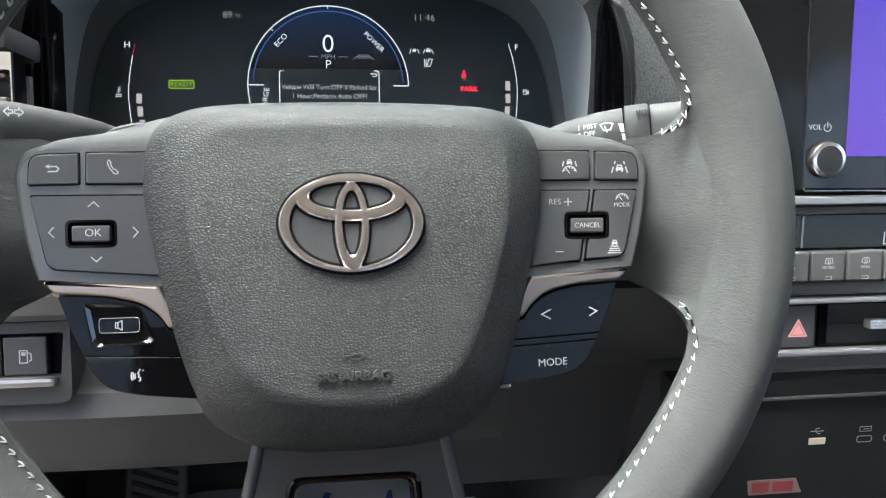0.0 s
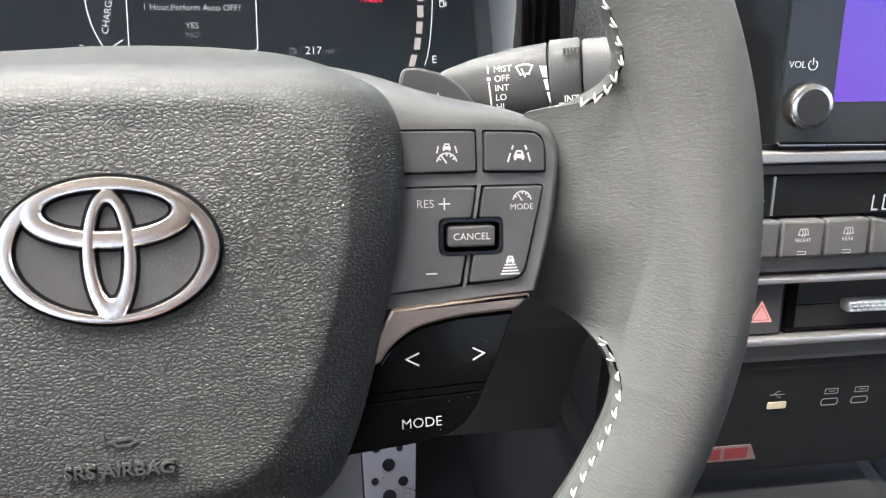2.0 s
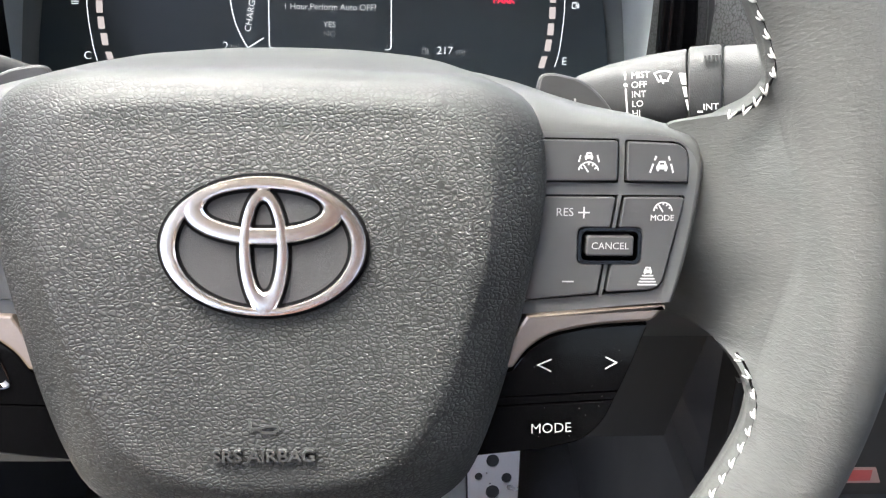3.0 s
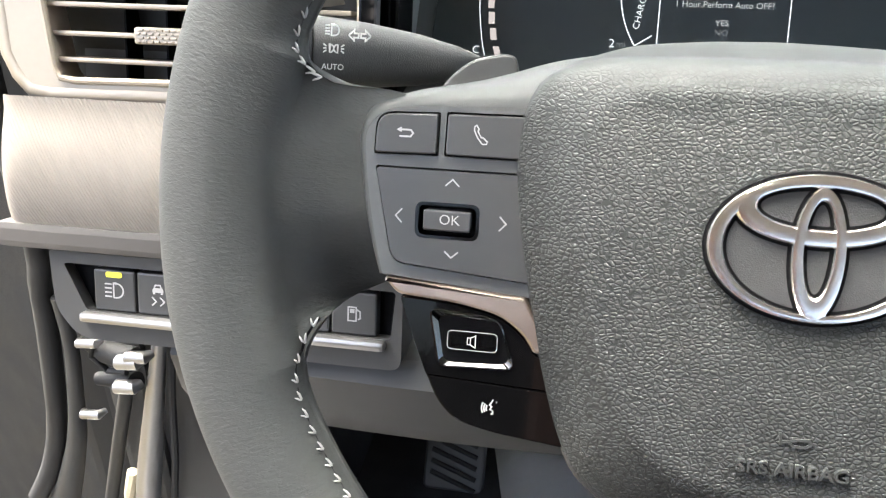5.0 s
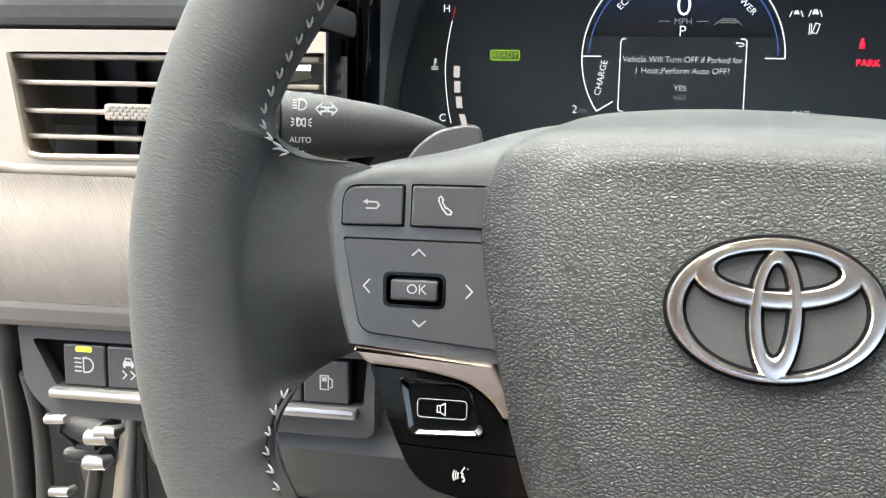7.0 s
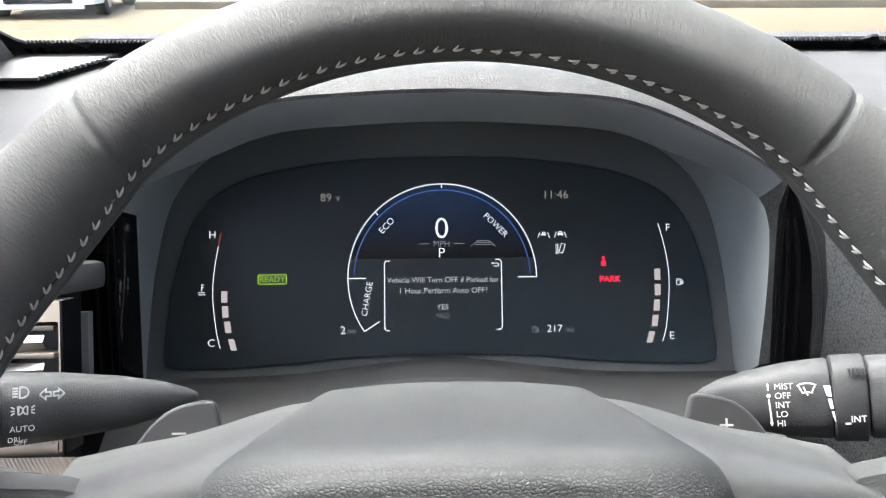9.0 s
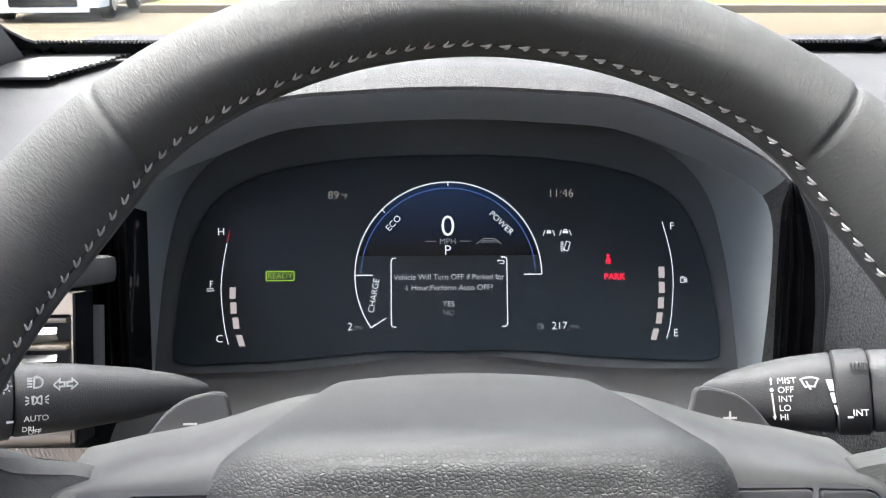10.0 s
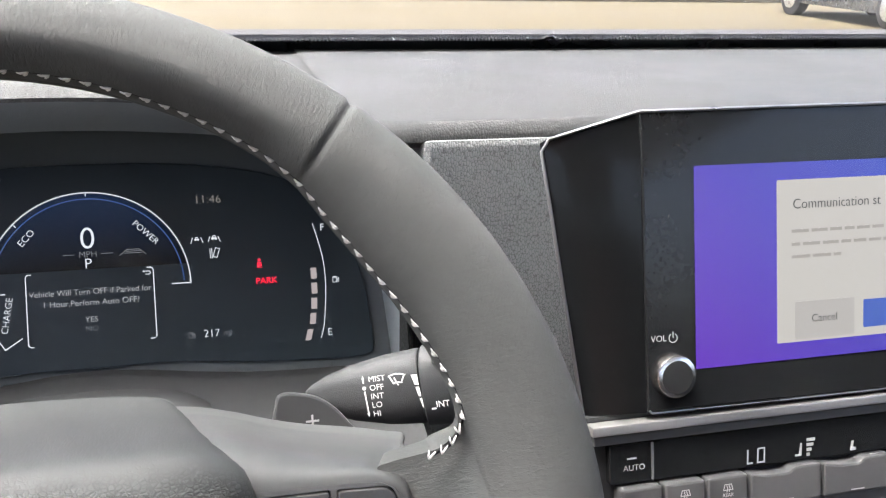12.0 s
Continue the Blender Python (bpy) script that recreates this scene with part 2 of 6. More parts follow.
            ad.operation = "MULTIPLY_ADD"
            ln.new(fine.outputs["Fac"], ad.inputs[0])
            ad.inputs[1].default_value = 0.06
            ln.new(cur.outputs[0], ad.inputs[2])
            ln.new(ad.outputs[0], bp.inputs["Height"])
            # the grain runs out where the surface turns back over the top
            axes = t.nodes.new("ShaderNodeSeparateXYZ")
            ln.new(tc.outputs["Object"], axes.inputs[0])
            over = t.nodes.new("ShaderNodeMath")
            over.operation = "SUBTRACT"
            ln.new(axes.outputs["Y"], over.inputs[0])
            ln.new(axes.outputs["Z"], over.inputs[1])
            fade = t.nodes.new("ShaderNodeMapRange")
            fade.interpolation_type = "SMOOTHSTEP"
            fade.inputs["From Min"].default_value, fade.inputs["From Max"].default_value = 0.024, 0.042
            fade.inputs["To Min"].default_value, fade.inputs["To Max"].default_value = bump, bump * 0.06
            ln.new(over.outputs[0], fade.inputs["Value"])
            ln.new(fade.outputs[0], bp.inputs["Strength"])
            # shade between the pebbles is put into the base colour of the creases
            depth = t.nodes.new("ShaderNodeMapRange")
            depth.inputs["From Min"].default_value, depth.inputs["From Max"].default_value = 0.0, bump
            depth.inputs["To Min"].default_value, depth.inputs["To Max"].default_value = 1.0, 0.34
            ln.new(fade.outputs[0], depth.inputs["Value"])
            crease_shade = t.nodes.new("ShaderNodeMapRange")
            crease_shade.inputs["From Max"].default_value = 0.5
            ln.new(depth.outputs[0], crease_shade.inputs["To Min"])
            ln.new(cur.outputs[0], crease_shade.inputs["Value"])
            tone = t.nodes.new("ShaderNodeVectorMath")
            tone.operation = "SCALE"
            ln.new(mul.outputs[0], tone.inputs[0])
            ln.new(crease_shade.outputs[0], tone.inputs["Scale"])
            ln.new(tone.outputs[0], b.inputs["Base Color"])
        elif kind == "crease":
            # fine creases that run across the rim, from its inner to its outer edge
            axes = t.nodes.new("ShaderNodeSeparateXYZ")
            ln.new(tc.outputs["Object"], axes.inputs[0])
            turn = t.nodes.new("ShaderNodeMath")
            turn.operation = "ARCTAN2"
            ln.new(axes.outputs["Y"], turn.inputs[0])
            ln.new(axes.outputs["X"], turn.inputs[1])
            side = t.nodes.new("ShaderNodeMath")
            side.operation = "PINGPONG"
            ln.new(turn.outputs[0], side.inputs[0])
            side.inputs[1].default_value = math.pi
            away = t.nodes.new("ShaderNodeVectorMath")
            away.operation = "LENGTH"
            ln.new(tc.outputs["Object"], away.inputs[0])
            wrap = t.nodes.new("ShaderNodeCombineXYZ")
            for src, dst, k in ((side.outputs[0], "X", 0.17), (away.outputs["Value"], "Y", 0.36), (axes.outputs["Z"], "Z", 0.36)):
                sc = t.nodes.new("ShaderNodeMath")
                sc.operation = "MULTIPLY"
                ln.new(src, sc.inputs[0])
                sc.inputs[1].default_value = k
                ln.new(sc.outputs[0], wrap.inputs[dst])
            cr = t.nodes.new("ShaderNodeTexNoise")
            cr.inputs["Scale"].default_value, cr.inputs["Detail"].default_value = bscale, 2.5
            cr.inputs["Distortion"].default_value = 0.7
            ln.new(wrap.outputs[0], cr.inputs["Vector"])
            ln.new(cr.outputs["Fac"], bp.inputs["Height"])
        elif kind == "ribs":
            mp = t.nodes.new("ShaderNodeMapping")
            mp.inputs["Rotation"].default_value = (0, 0, radians(-28))
            ln.new(tc.outputs["Object"], mp.inputs["Vector"])
            wv = t.nodes.new("ShaderNodeTexWave")
            wv.inputs["Scale"].default_value = bscale
            wv.inputs["Distortion"].default_value = 0.08
            ln.new(mp.outputs[0], wv.inputs["Vector"])
            ln.new(wv.outputs["Fac"], bp.inputs["Height"])
        else:
            nz = t.nodes.new("ShaderNodeTexNoise")
            nz.inputs["Scale"].default_value = bscale
            nz.inputs["Detail"].default_value = 3
            ln.new(tc.outputs["Object"], nz.inputs["Vector"])
            ln.new(nz.outputs["Fac"], bp.inputs["Height"])
        ln.new(bp.outputs[0], b.inputs["Normal"])
    return m


LIT = 0.27  # how bright the screens stand against the daylight


def glowing(name, color, strength):
    m, t, b, ln = nodes_of(name)
    b.inputs["Base Color"].default_value = (0.01, 0.01, 0.01, 1)
    b.inputs["Emission Color"].default_value = (*color, 1)
    b.inputs["Emission Strength"].default_value = strength * LIT
    b.inputs["Roughness"].default_value = 0.4
    return m


rim_leather = surface("rim_leather", (0.051, 0.0530, 0.0518), 0.72, spec=0.15, bump=0.55, bscale=1150, bdist=0.00040, kind="crease", vary=0.08, vscale=40)
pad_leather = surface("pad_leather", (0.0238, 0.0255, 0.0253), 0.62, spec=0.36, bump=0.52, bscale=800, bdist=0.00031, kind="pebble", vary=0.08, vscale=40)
mark_skin = surface("mark_skin", (0.030, 0.0315, 0.0315), 0.40, spec=0.5, bump=0.1, bscale=4000, vary=0.05)
spoke_dark = surface("spoke_dark", (0.020, 0.0205, 0.021), 0.46, spec=0.4, bump=0.1, bscale=4000, vary=0.06)
badge_ground = surface("badge_ground", (0.030, 0.030, 0.031), 0.5, spec=0.25, bump=0.5, bscale=2600, bdist=0.0002, vary=0.06)
bezel_plastic = surface("bezel_plastic", (0.044, 0.0456, 0.0455), 0.42, spec=0.65, bump=0.1, bscale=4000, vary=0.06)
shoulder_skin = surface("shoulder_skin", (0.040, 0.0415, 0.0412), 0.58, spec=0.35, bump=0.15, bscale=3000, vary=0.06)
key_plastic = surface("key_plastic", (0.027, 0.0275, 0.0280), 0.40, spec=0.52, bump=0.1, bscale=4000, vary=0.06)
gap_black = surface("gap_black", (0.003, 0.003, 0.0035), 0.6, spec=0.06, vary=0.1)
gloss_black = surface("gloss_black", (0.002, 0.002, 0.0022), 0.07, spec=0.14, vary=0.1, rvary=0.05, bump=0.03, bscale=300)
gloss_well = surface("gloss_well", (0.002, 0.002, 0.0022), 0.06, spec=0.9, vary=0.1, rvary=0.03)
bronze = surface("bronze", (0.31, 0.255, 0.220), 0.40, metal=1.0, vary=0.06, vscale=200, bump=0.05, bscale=3000)
satin_chrome = surface("satin_chrome", (0.84, 0.79, 0.75), 0.22, metal=1.0, vary=0.04, rvary=0.05)
brushed_dark = surface("brushed_dark", (0.012, 0.012, 0.012), 0.38, spec=0.25, vary=0.10, vscale=120)
bright_chrome = surface("bright_chrome", (0.85, 0.85, 0.84), 0.09, metal=1.0, vary=0.03, rvary=0.04)
white_print = surface("white_print", (0.32, 0.32, 0.315), 0.5, vary=0.05)
# the white print again, its colour raised where less daylight reaches the stalks
stalk_print_raised = surface("stalk_print_raised", (0.46, 0.46, 0.45), 0.5, vary=0.04)
grey_print = surface("grey_print", (0.30, 0.30, 0.30), 0.5, vary=0.05)
thread_white = surface("thread_white", (0.38, 0.37, 0.355), 0.7, vary=0.15, vscale=400)
# lip and throat greys raised to carry haze and make up for weak light
lip_raised_grey = surface("lip_raised_grey", (0.120, 0.131, 0.137), 0.75, spec=0.3, bump=0.2, bscale=1800, bdist=0.0003, kind="leather", vary=0.06)
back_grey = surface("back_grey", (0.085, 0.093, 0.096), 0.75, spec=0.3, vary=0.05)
throat_raised_grey = surface("throat_raised_grey", (0.225, 0.245, 0.252), 0.75, bump=0.2, bscale=1800, bdist=0.0003, kind="leather", vary=0.06)
deep_dark = surface("deep_dark", (0.015, 0.0152, 0.0158), 0.65, spec=0.2, bump=0.2, bscale=1800, bdist=0.0003, vary=0.1)
soft_dark = surface("soft_dark", (0.030, 0.031, 0.032), 0.58, spec=0.25, bump=0.25, bscale=1800, bdist=0.0003, kind="leather", vary=0.1)
# one dash skin in two tones: shaded fascia raised, sunlit top lowered
fascia_skin_raised = surface("fascia_skin_raised", (0.160, 0.168, 0.168), 0.6, bump=0.55, bscale=700, bdist=0.0005, kind="leather", vary=0.07, vscale=25)
dash_skin_lowered = surface("dash_skin_lowered", (0.025, 0.026, 0.0263), 0.66, spec=0.3, bump=0.3, bscale=700, bdist=0.0005, kind="leather", vary=0.07, vscale=25)
ledge_grey = surface("ledge_grey", (0.042, 0.0425, 0.043), 0.75, spec=0.2, bump=0.15, bscale=2500, vary=0.07, vscale=30)
lip_brown = surface("lip_brown", (0.050, 0.045, 0.041), 0.6, bump=0.15, bscale=2500, vary=0.08, vscale=30)
key_grey = surface("key_grey", (0.046, 0.046, 0.047), 0.5, spec=0.35, bump=0.1, bscale=2500, vary=0.06)
edge_metal = surface("edge_metal", (0.26, 0.255, 0.25), 0.3, metal=1.0, vary=0.04)
panel_grey = surface("panel_grey", (0.062, 0.063, 0.064), 0.55, bump=0.15, bscale=2500, vary=0.07, vscale=30)
knee_grey = surface("knee_grey", (0.030, 0.0300, 0.0300), 0.6, bump=0.2, bscale=2200, vary=0.08, vscale=25)
fabric_light = surface("fabric_light", (0.205, 0.180, 0.155), 0.85, bump=0.42, bscale=210, bdist=0.0010, kind="ribs", vary=0.08, vscale=150)
champagne = surface("champagne", (0.29, 0.25, 0.20), 0.40, metal=0.35, vary=0.05, vscale=60)
silver_trim = surface("silver_trim", (0.31, 0.302, 0.297), 0.38, metal=0.85, vary=0.05)
aluminium = surface("aluminium", (0.62, 0.62, 0.63), 0.32, metal=0.9, vary=0.08, vscale=80, bump=0.08, bscale=900)
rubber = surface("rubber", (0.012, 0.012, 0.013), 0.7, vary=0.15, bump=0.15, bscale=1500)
carpet = surface("carpet", (0.055, 0.055, 0.057), 0.95, vary=0.3, vscale=120, bump=0.9, bscale=900, bdist=0.002)
paper = surface("paper", (0.8, 0.8, 0.79), 0.8, vary=0.05, vscale=20, bump=0.2, bscale=60, bdist=0.002)
blue_ink = surface("blue_ink", (0.05, 0.08, 0.35), 0.7)
body_paint = surface("body_paint", (0.30, 0.31, 0.32), 0.28, metal=0.3, coat=0.6, vary=0.04)
door_trim = surface("door_trim", (0.013, 0.0138, 0.0152), 0.7, spec=0.15, bump=0.3, bscale=900, kind="leather", vary=0.08)
roof_cloth = surface("roof_cloth", (0.42, 0.41, 0.40), 0.9, bump=0.3, bscale=1500, vary=0.05)
# tan-red chosen only for the orange reflection in the badge
badge_reflection_tan = surface("badge_reflection_tan", (0.24, 0.105, 0.060), 0.5, bump=0.3, bscale=700, kind="leather", vary=0.08)
red_print = surface("red_print", (0.22, 0.035, 0.035), 0.5)
pale_print = surface("pale_print", (0.20, 0.14, 0.13), 0.5)
yellow_print = surface("yellow_print", (0.72, 0.66, 0.05), 0.5)
usb_cream = surface("usb_cream", (0.60, 0.52, 0.36), 0.5)
concrete = surface("concrete", (0.060, 0.047, 0.020), 0.9, vary=0.10, vscale=1.2, bump=0.3, bscale=60, bdist=0.01)
kerb_concrete = surface("kerb_concrete", (0.14, 0.115, 0.075), 0.9, vary=0.10, vscale=3, bump=0.3, bscale=60, bdist=0.01)
grass_green = surface("grass_green", (0.074, 0.098, 0.010), 0.9, vary=0.25, vscale=6, bump=0.8, bscale=40, bdist=0.05)
white_paint = surface("white_paint", (0.80, 0.80, 0.80), 0.25, coat=0.8, vary=0.02)
dark_paint = surface("dark_paint", (0.03, 0.032, 0.036), 0.25, coat=0.8, vary=0.05)
tyre_black = surface("tyre_black", (0.015, 0.015, 0.016), 0.8, bump=0.3, bscale=80)
tinted = surface("tinted", (0.01, 0.012, 0.014), 0.05, vary=0.02, rvary=0.02)
band_black = surface("band_black", (0.01, 0.01, 0.011), 0.3, vary=0.05)

screen_glass = surface("screen_glass", (0.008, 0.0085, 0.009), 0.10, spec=0.30, vary=0.05, rvary=0.03)
cluster_glass = surface("cluster_glass", (0.017, 0.0250, 0.0310), 0.36, vary=0.0, rvary=0.02, spec=0.45)
lit_white = glowing("lit_white", (0.80, 0.84, 0.88), 0.52)
lit_text = glowing("lit_text", (0.75, 0.78, 0.80), 0.34)
lit_dim = glowing("lit_dim", (0.70, 0.74, 0.78), 0.12)
lit_grey = glowing("lit_grey", (0.75, 0.66, 0.64), 0.30)
lit_red = glowing("lit_red", (1.0, 0.015, 0.05), 0.75)
lit_rose = glowing("lit_rose", (0.75, 0.05, 0.07), 0.22)
lit_green = glowing("lit_green", (0.55, 0.95, 0.05), 0.32)
lit_blue = glowing("lit_blue", (0.08, 0.20, 0.65), 0.22)
lit_card = glowing("lit_card", (0.80, 0.76, 0.68), 0.36)
lit_button = glowing("lit_button", (0.72, 0.68, 0.62), 0.33)
lit_azure = glowing("lit_azure", (0.06, 0.18, 0.85), 0.28)
lit_ink = glowing("lit_ink", (0.05, 0.05, 0.05), 0.03)
lit_pale = glowing("lit_pale", (0.62, 0.57, 0.50), 0.30)
lit_ash = glowing("lit_ash", (0.45, 0.42, 0.38), 0.25)


def gradient_light(name, c0, c1, p0, p1, strength):
    """A lit picture whose colour runs from c0 at p0 to c1 at p1."""
    m, t, b, ln = nodes_of(name)
    tc = t.nodes.new("ShaderNodeTexCoord")
    d = Vector(p1) - Vector(p0)
    dot = t.nodes.new("ShaderNodeVectorMath")
    dot.operation = "DOT_PRODUCT"
    ln.new(tc.outputs["Object"], dot.inputs[0])
    dot.inputs[1].default_value = d / d.length_squared
    mr = t.nodes.new("ShaderNodeMapRange")
    s0 = Vector(p0).dot(d) / d.length_squared
    mr.inputs["From Min"].default_value, mr.inputs["From Max"].default_value = s0, s0 + 1
    ln.new(dot.outputs["Value"], mr.inputs["Value"])
    mx = t.nodes.new("ShaderNodeMix")
    mx.data_type = "RGBA"
    ln.new(mr.outputs[0], mx.inputs["Factor"])
    mx.inputs["A"].default_value, mx.inputs["B"].default_value = (*c0, 1), (*c1, 1)
    ln.new(mx.outputs["Result"], b.inputs["Emission Color"])
    b.inputs["Emission Strength"].default_value = strength * LIT
    b.inputs["Base Color"].default_value = (0.01, 0.01, 0.01, 1)
    b.inputs["Roughness"].default_value = 0.25
    return m


screen_violet = gradient_light("screen_violet", (0.13, 0.022, 0.52), (0.035, 0.065, 0.52), (0.29, 0, 0), (0.40, 0.10, 0), 0.46)
dial_blue = gradient_light("dial_blue", (0.0, 0.0, 0.0), (0.012, 0.034, 0.095), (0, -0.018, 0), (0, 0.024, 0), 0.26)


def clear_glass(name):
    m, t, b, ln = nodes_of(name)
    b.inputs["Transmission Weight"].default_value = 1.0
    b.inputs["Roughness"].default_value = 0.0
    b.inputs["IOR"].default_value = 1.45
    b.inputs["Base Color"].default_value = (0.97, 0.99, 0.98, 1)
    return m


glass = clear_glass("glass")

# ======== steering wheel ========
WHEEL = frame_of((0, 0, 0.97), 21)
wheel = thing("steering_wheel", WHEEL, "charcoal leather steering wheel with white stitching and two button spokes", "steering wheel")


def lerp_table(table, x):
    for (x0, y0), (x1, y1) in zip(table, table[1:]):
        if x0 <= x <= x1:
            return y0 + (y1 - y0) * (x - x0) / max(x1 - x0, 1e-9)
    return table[-1][1] if x > table[-1][0] else table[0][1]


# inner radius of the grip against the angle (degrees from three o'clock, half a turn, mirrored)
INNER = [(-90, 0.1545), (-60, 0.1530), (-36, 0.1496), (-27, 0.1499), (-23, 0.1502), (-20.7, 0.1498), (-18.6, 0.1486), (-16.7, 0.1466), (-14.9, 0.1434), (-13.3, 0.1388),
         (-12.2, 0.1325), (-11.5, 0.1240), (-10.5, 0.1180), (-6, 0.1150), (0, 0.1165), (8, 0.1180), (15.0, 0.1185), (15.3, 0.1240), (15.6, 0.1310), (16.0, 0.1365), (16.5, 0.1405), (17.2, 0.1438), (18.5, 0.1466),
         (20, 0.1480), (23, 0.1487), (30, 0.1485), (40, 0.1489), (45, 0.1502), (49, 0.1520), (53, 0.1550), (58, 0.1568), (66, 0.1578), (78, 0.1587), (90, 0.1590)]
# the left side's upper corner, tighter round the thumb rest
INNER_LEFT = [(14.9, 0.1185), (15.0, 0.1290), (15.2, 0.1370), (15.5, 0.1408), (15.8, 0.1431), (16.4, 0.1459), (17.0, 0.1481), (18.0, 0.1501), (19.5, 0.1511), (22.4, 0.1508), (30, 0.1494), (40, 0.1489)]
RC, R_OUT, B_AX = 0.1695, 0.1865, 0.0160


def grip_inner(deg):
    d = (deg + 180) % 360 - 180
    table = INNER
    if abs(d) > 90:
        d = (180 - d) if d > 0 else (-180 - d)
        if 15.5 <= d <= 39.5:
            table = INNER_LEFT
    return sum(lerp_table(table, min(90, max(-90, d + q))) for q in (-0.5, -0.25, 0, 0.25, 0.5)) / 5


def grip_section(deg):
    r_in = grip_inner(deg)
    signed = (deg + 180) % 360 - 180
    if abs(signed) > 90:
        signed = (180 - signed) if signed > 0 else (-180 - signed)
    seam = min(abs((deg % 360) - 53.2), abs((deg % 360) - 126.8))
    dip = 0.0012 * math.exp(-(seam / 0.42) ** 2)
    span = min(RC - r_in, 0.0215)
    web = min(1, max(0, (RC - r_in - 0.0190) / 0.012))
    web = web * web * (3 - 2 * web)
    front = []
    for k in range(10):
        w = math.pi / 2 * k / 9
        front.append((RC + (R_OUT - RC - dip) * math.cos(w), (B_AX - dip) * math.sin(w)))
    near_ = min(RC - r_in, 0.0214)
    stations = [RC - near_ * math.sin(math.pi / 2 * k / 14) for k in range(1, 15)] + [RC - near_ - (RC - r_in - near_) * k / 6 for k in range(1, 7)]
    for r in stations:
        e = min((RC - r) / span, 1)
        tubular = (B_AX - dip) * math.sqrt(max(0, 1 - e * e)) ** 0.92
        hgt = tubular
        if web > 0:
            thumb = min(1, max(0, (15.0 - signed) / 9)) * min(1, max(0, (signed + 13) / 15))
            thumb = 0.50 * thumb * thumb * (3 - 2 * thumb)
            swell = math.exp(-((RC - r) / 0.0190) ** 2) * (1 - thumb) + math.exp(-((RC - r) / 0.0310) ** 3) * thumb
            tail = -0.0058 + (B_AX - dip + 0.0058) * swell
            tube_ = tubular - 1.6 * max(0.0, RC - r - 0.0190)
            hgt += (0.5 * (tube_ + tail + math.sqrt((tube_ - tail) ** 2 + 0.0012 ** 2)) - tubular) * web
            fall = min(1.15, max(0, (3.0 - signed) / 13.5)) ** 2 * min(1, max(0, (RC - r - 0.019) / 0.022))
            hgt -= 0.0145 * fall * web
        front.append((r, hgt))
    back = [(r, -max(abs(h) * 0.95, 0.024 * web)) for r, h in front[1:-1]]
    return front + back[::-1]


def grip_place(r, deg):
    """The grip's place; the upper edge of the web beside the spoke runs level."""
    d = abs((deg + 180) % 360 - 180)
    d = min(d, 180 - d) if (deg % 360) < 180 else 0
    if 7 < d < 16.5 and r < 0.1385:
        w = min(1, (d - 7) / 8)
        k = (math.degrees(math.asin(0.0366 / max(r, 0.112))) - 15.33) * w * w * (3 - 2 * w)
        deg += k if (deg % 360) < 90 else -k
    return r * math.cos(radians(deg)), r * math.sin(radians(deg))


angles = []
a = 0.0
while a < 359.99:
    angles.append(a)
    m90 = min(abs(((a + 90) % 180) - 90 - s) for s in (15.5, -13, -15.5, 13))
    near = min(abs((a % 360) - s) for s in (53.2, 126.8))
    a += 0.25 if (m90 < 4 or near < 2) else 1.2
rows = []
for a in angles:
    rows.append([(*grip_place(r, a), n) for r, n in grip_section(a)])
rim_ob = part("rim", skin(rows, closed_u=True, closed_v=True), rim_leather, wheel, "charcoal leather rim with two seams", angle=70)
rim_ob.location.x = 0.0014

# stitches along the inner edge of the grip
bm = tube([(-0.0016, -0.0003, 0.0), (-0.0009, -0.0001, 0.00035), (0.0006, 0.0003, 0.00045), (0.0017, 0.0006, 0.0001)], [0.00018, 0.00040, 0.00040, 0.00020], 6)
tube([(-0.0014, -0.0002, 0.0001), (-0.0010, 0.0007, 0.00035), (-0.0004, 0.0014, 0.00035), (0.0001, 0.0021, 0.0)], [0.00018, 0.00034, 0.00032, 0.00015], 6, bm=bm)
for fc in bm.faces:
    fc.smooth = True
stitch_me = bpy.data.meshes.new("stitch")
bm.to_mesh(stitch_me)
bm.free()
stitch_me.materials.append(thread_white)


def stitch_at(a, flip):
    r_in = grip_inner(a)
    eps = 0.4
    dr = (grip_inner(a + eps) - grip_inner(a - eps)) / radians(2 * eps)
    off = 0.0010
    r = r_in + off
    span = min(RC - r_in, 0.0215)
    e = (RC - r) / span
    if e > 1:
        nz, ez = 0.0008, 0.4
    else:
        nz, ez = B_AX * math.sqrt(max(0, 1 - e * e)), e
    c, s = math.cos(radians(a)), math.sin(radians(a))
    tangent = Vector((c * dr - s * r, s * dr + c * r, 0)).normalized()
    slope = math.atan2(B_AX * e / max(math.sqrt(max(1 - e * e, 0.02)), 0.1) / span, 1) if e <= 1 else 0.3
    inward = Vector((tangent.y, -tangent.x, 0))
    if inward.dot(Vector((c, s, 0))) > 0:
        inward = -inward
    nrm = (Vector((0, 0, 1)) * math.cos(slope) + inward * math.sin(slope)).normalized()
    x = tangent * flip
    y = nrm.cross(x).normalized()
    m = Matrix((x, y, nrm)).transposed().to_4x4()
    m.translation = Vector((*grip_place(r, a), nz + 0.0001))
    return m


pos, a = [], -90.0
while a < 90:
    if not -12.7 < a < 15.7:
        pos.append(a)
    r = grip_inner(a)
    dr = abs(grip_inner(a + 0.3) - grip_inner(a - 0.3)) / radians(0.6)
    a += math.degrees(0.0055 / math.hypot(r, dr))
for a in pos:
    for side in (a, 180 - a):
        ob = new("stitch", stitch_me)
        ob.parent = rim_ob
        ob.matrix_local = stitch_at(side, 1 if side == a else -1)

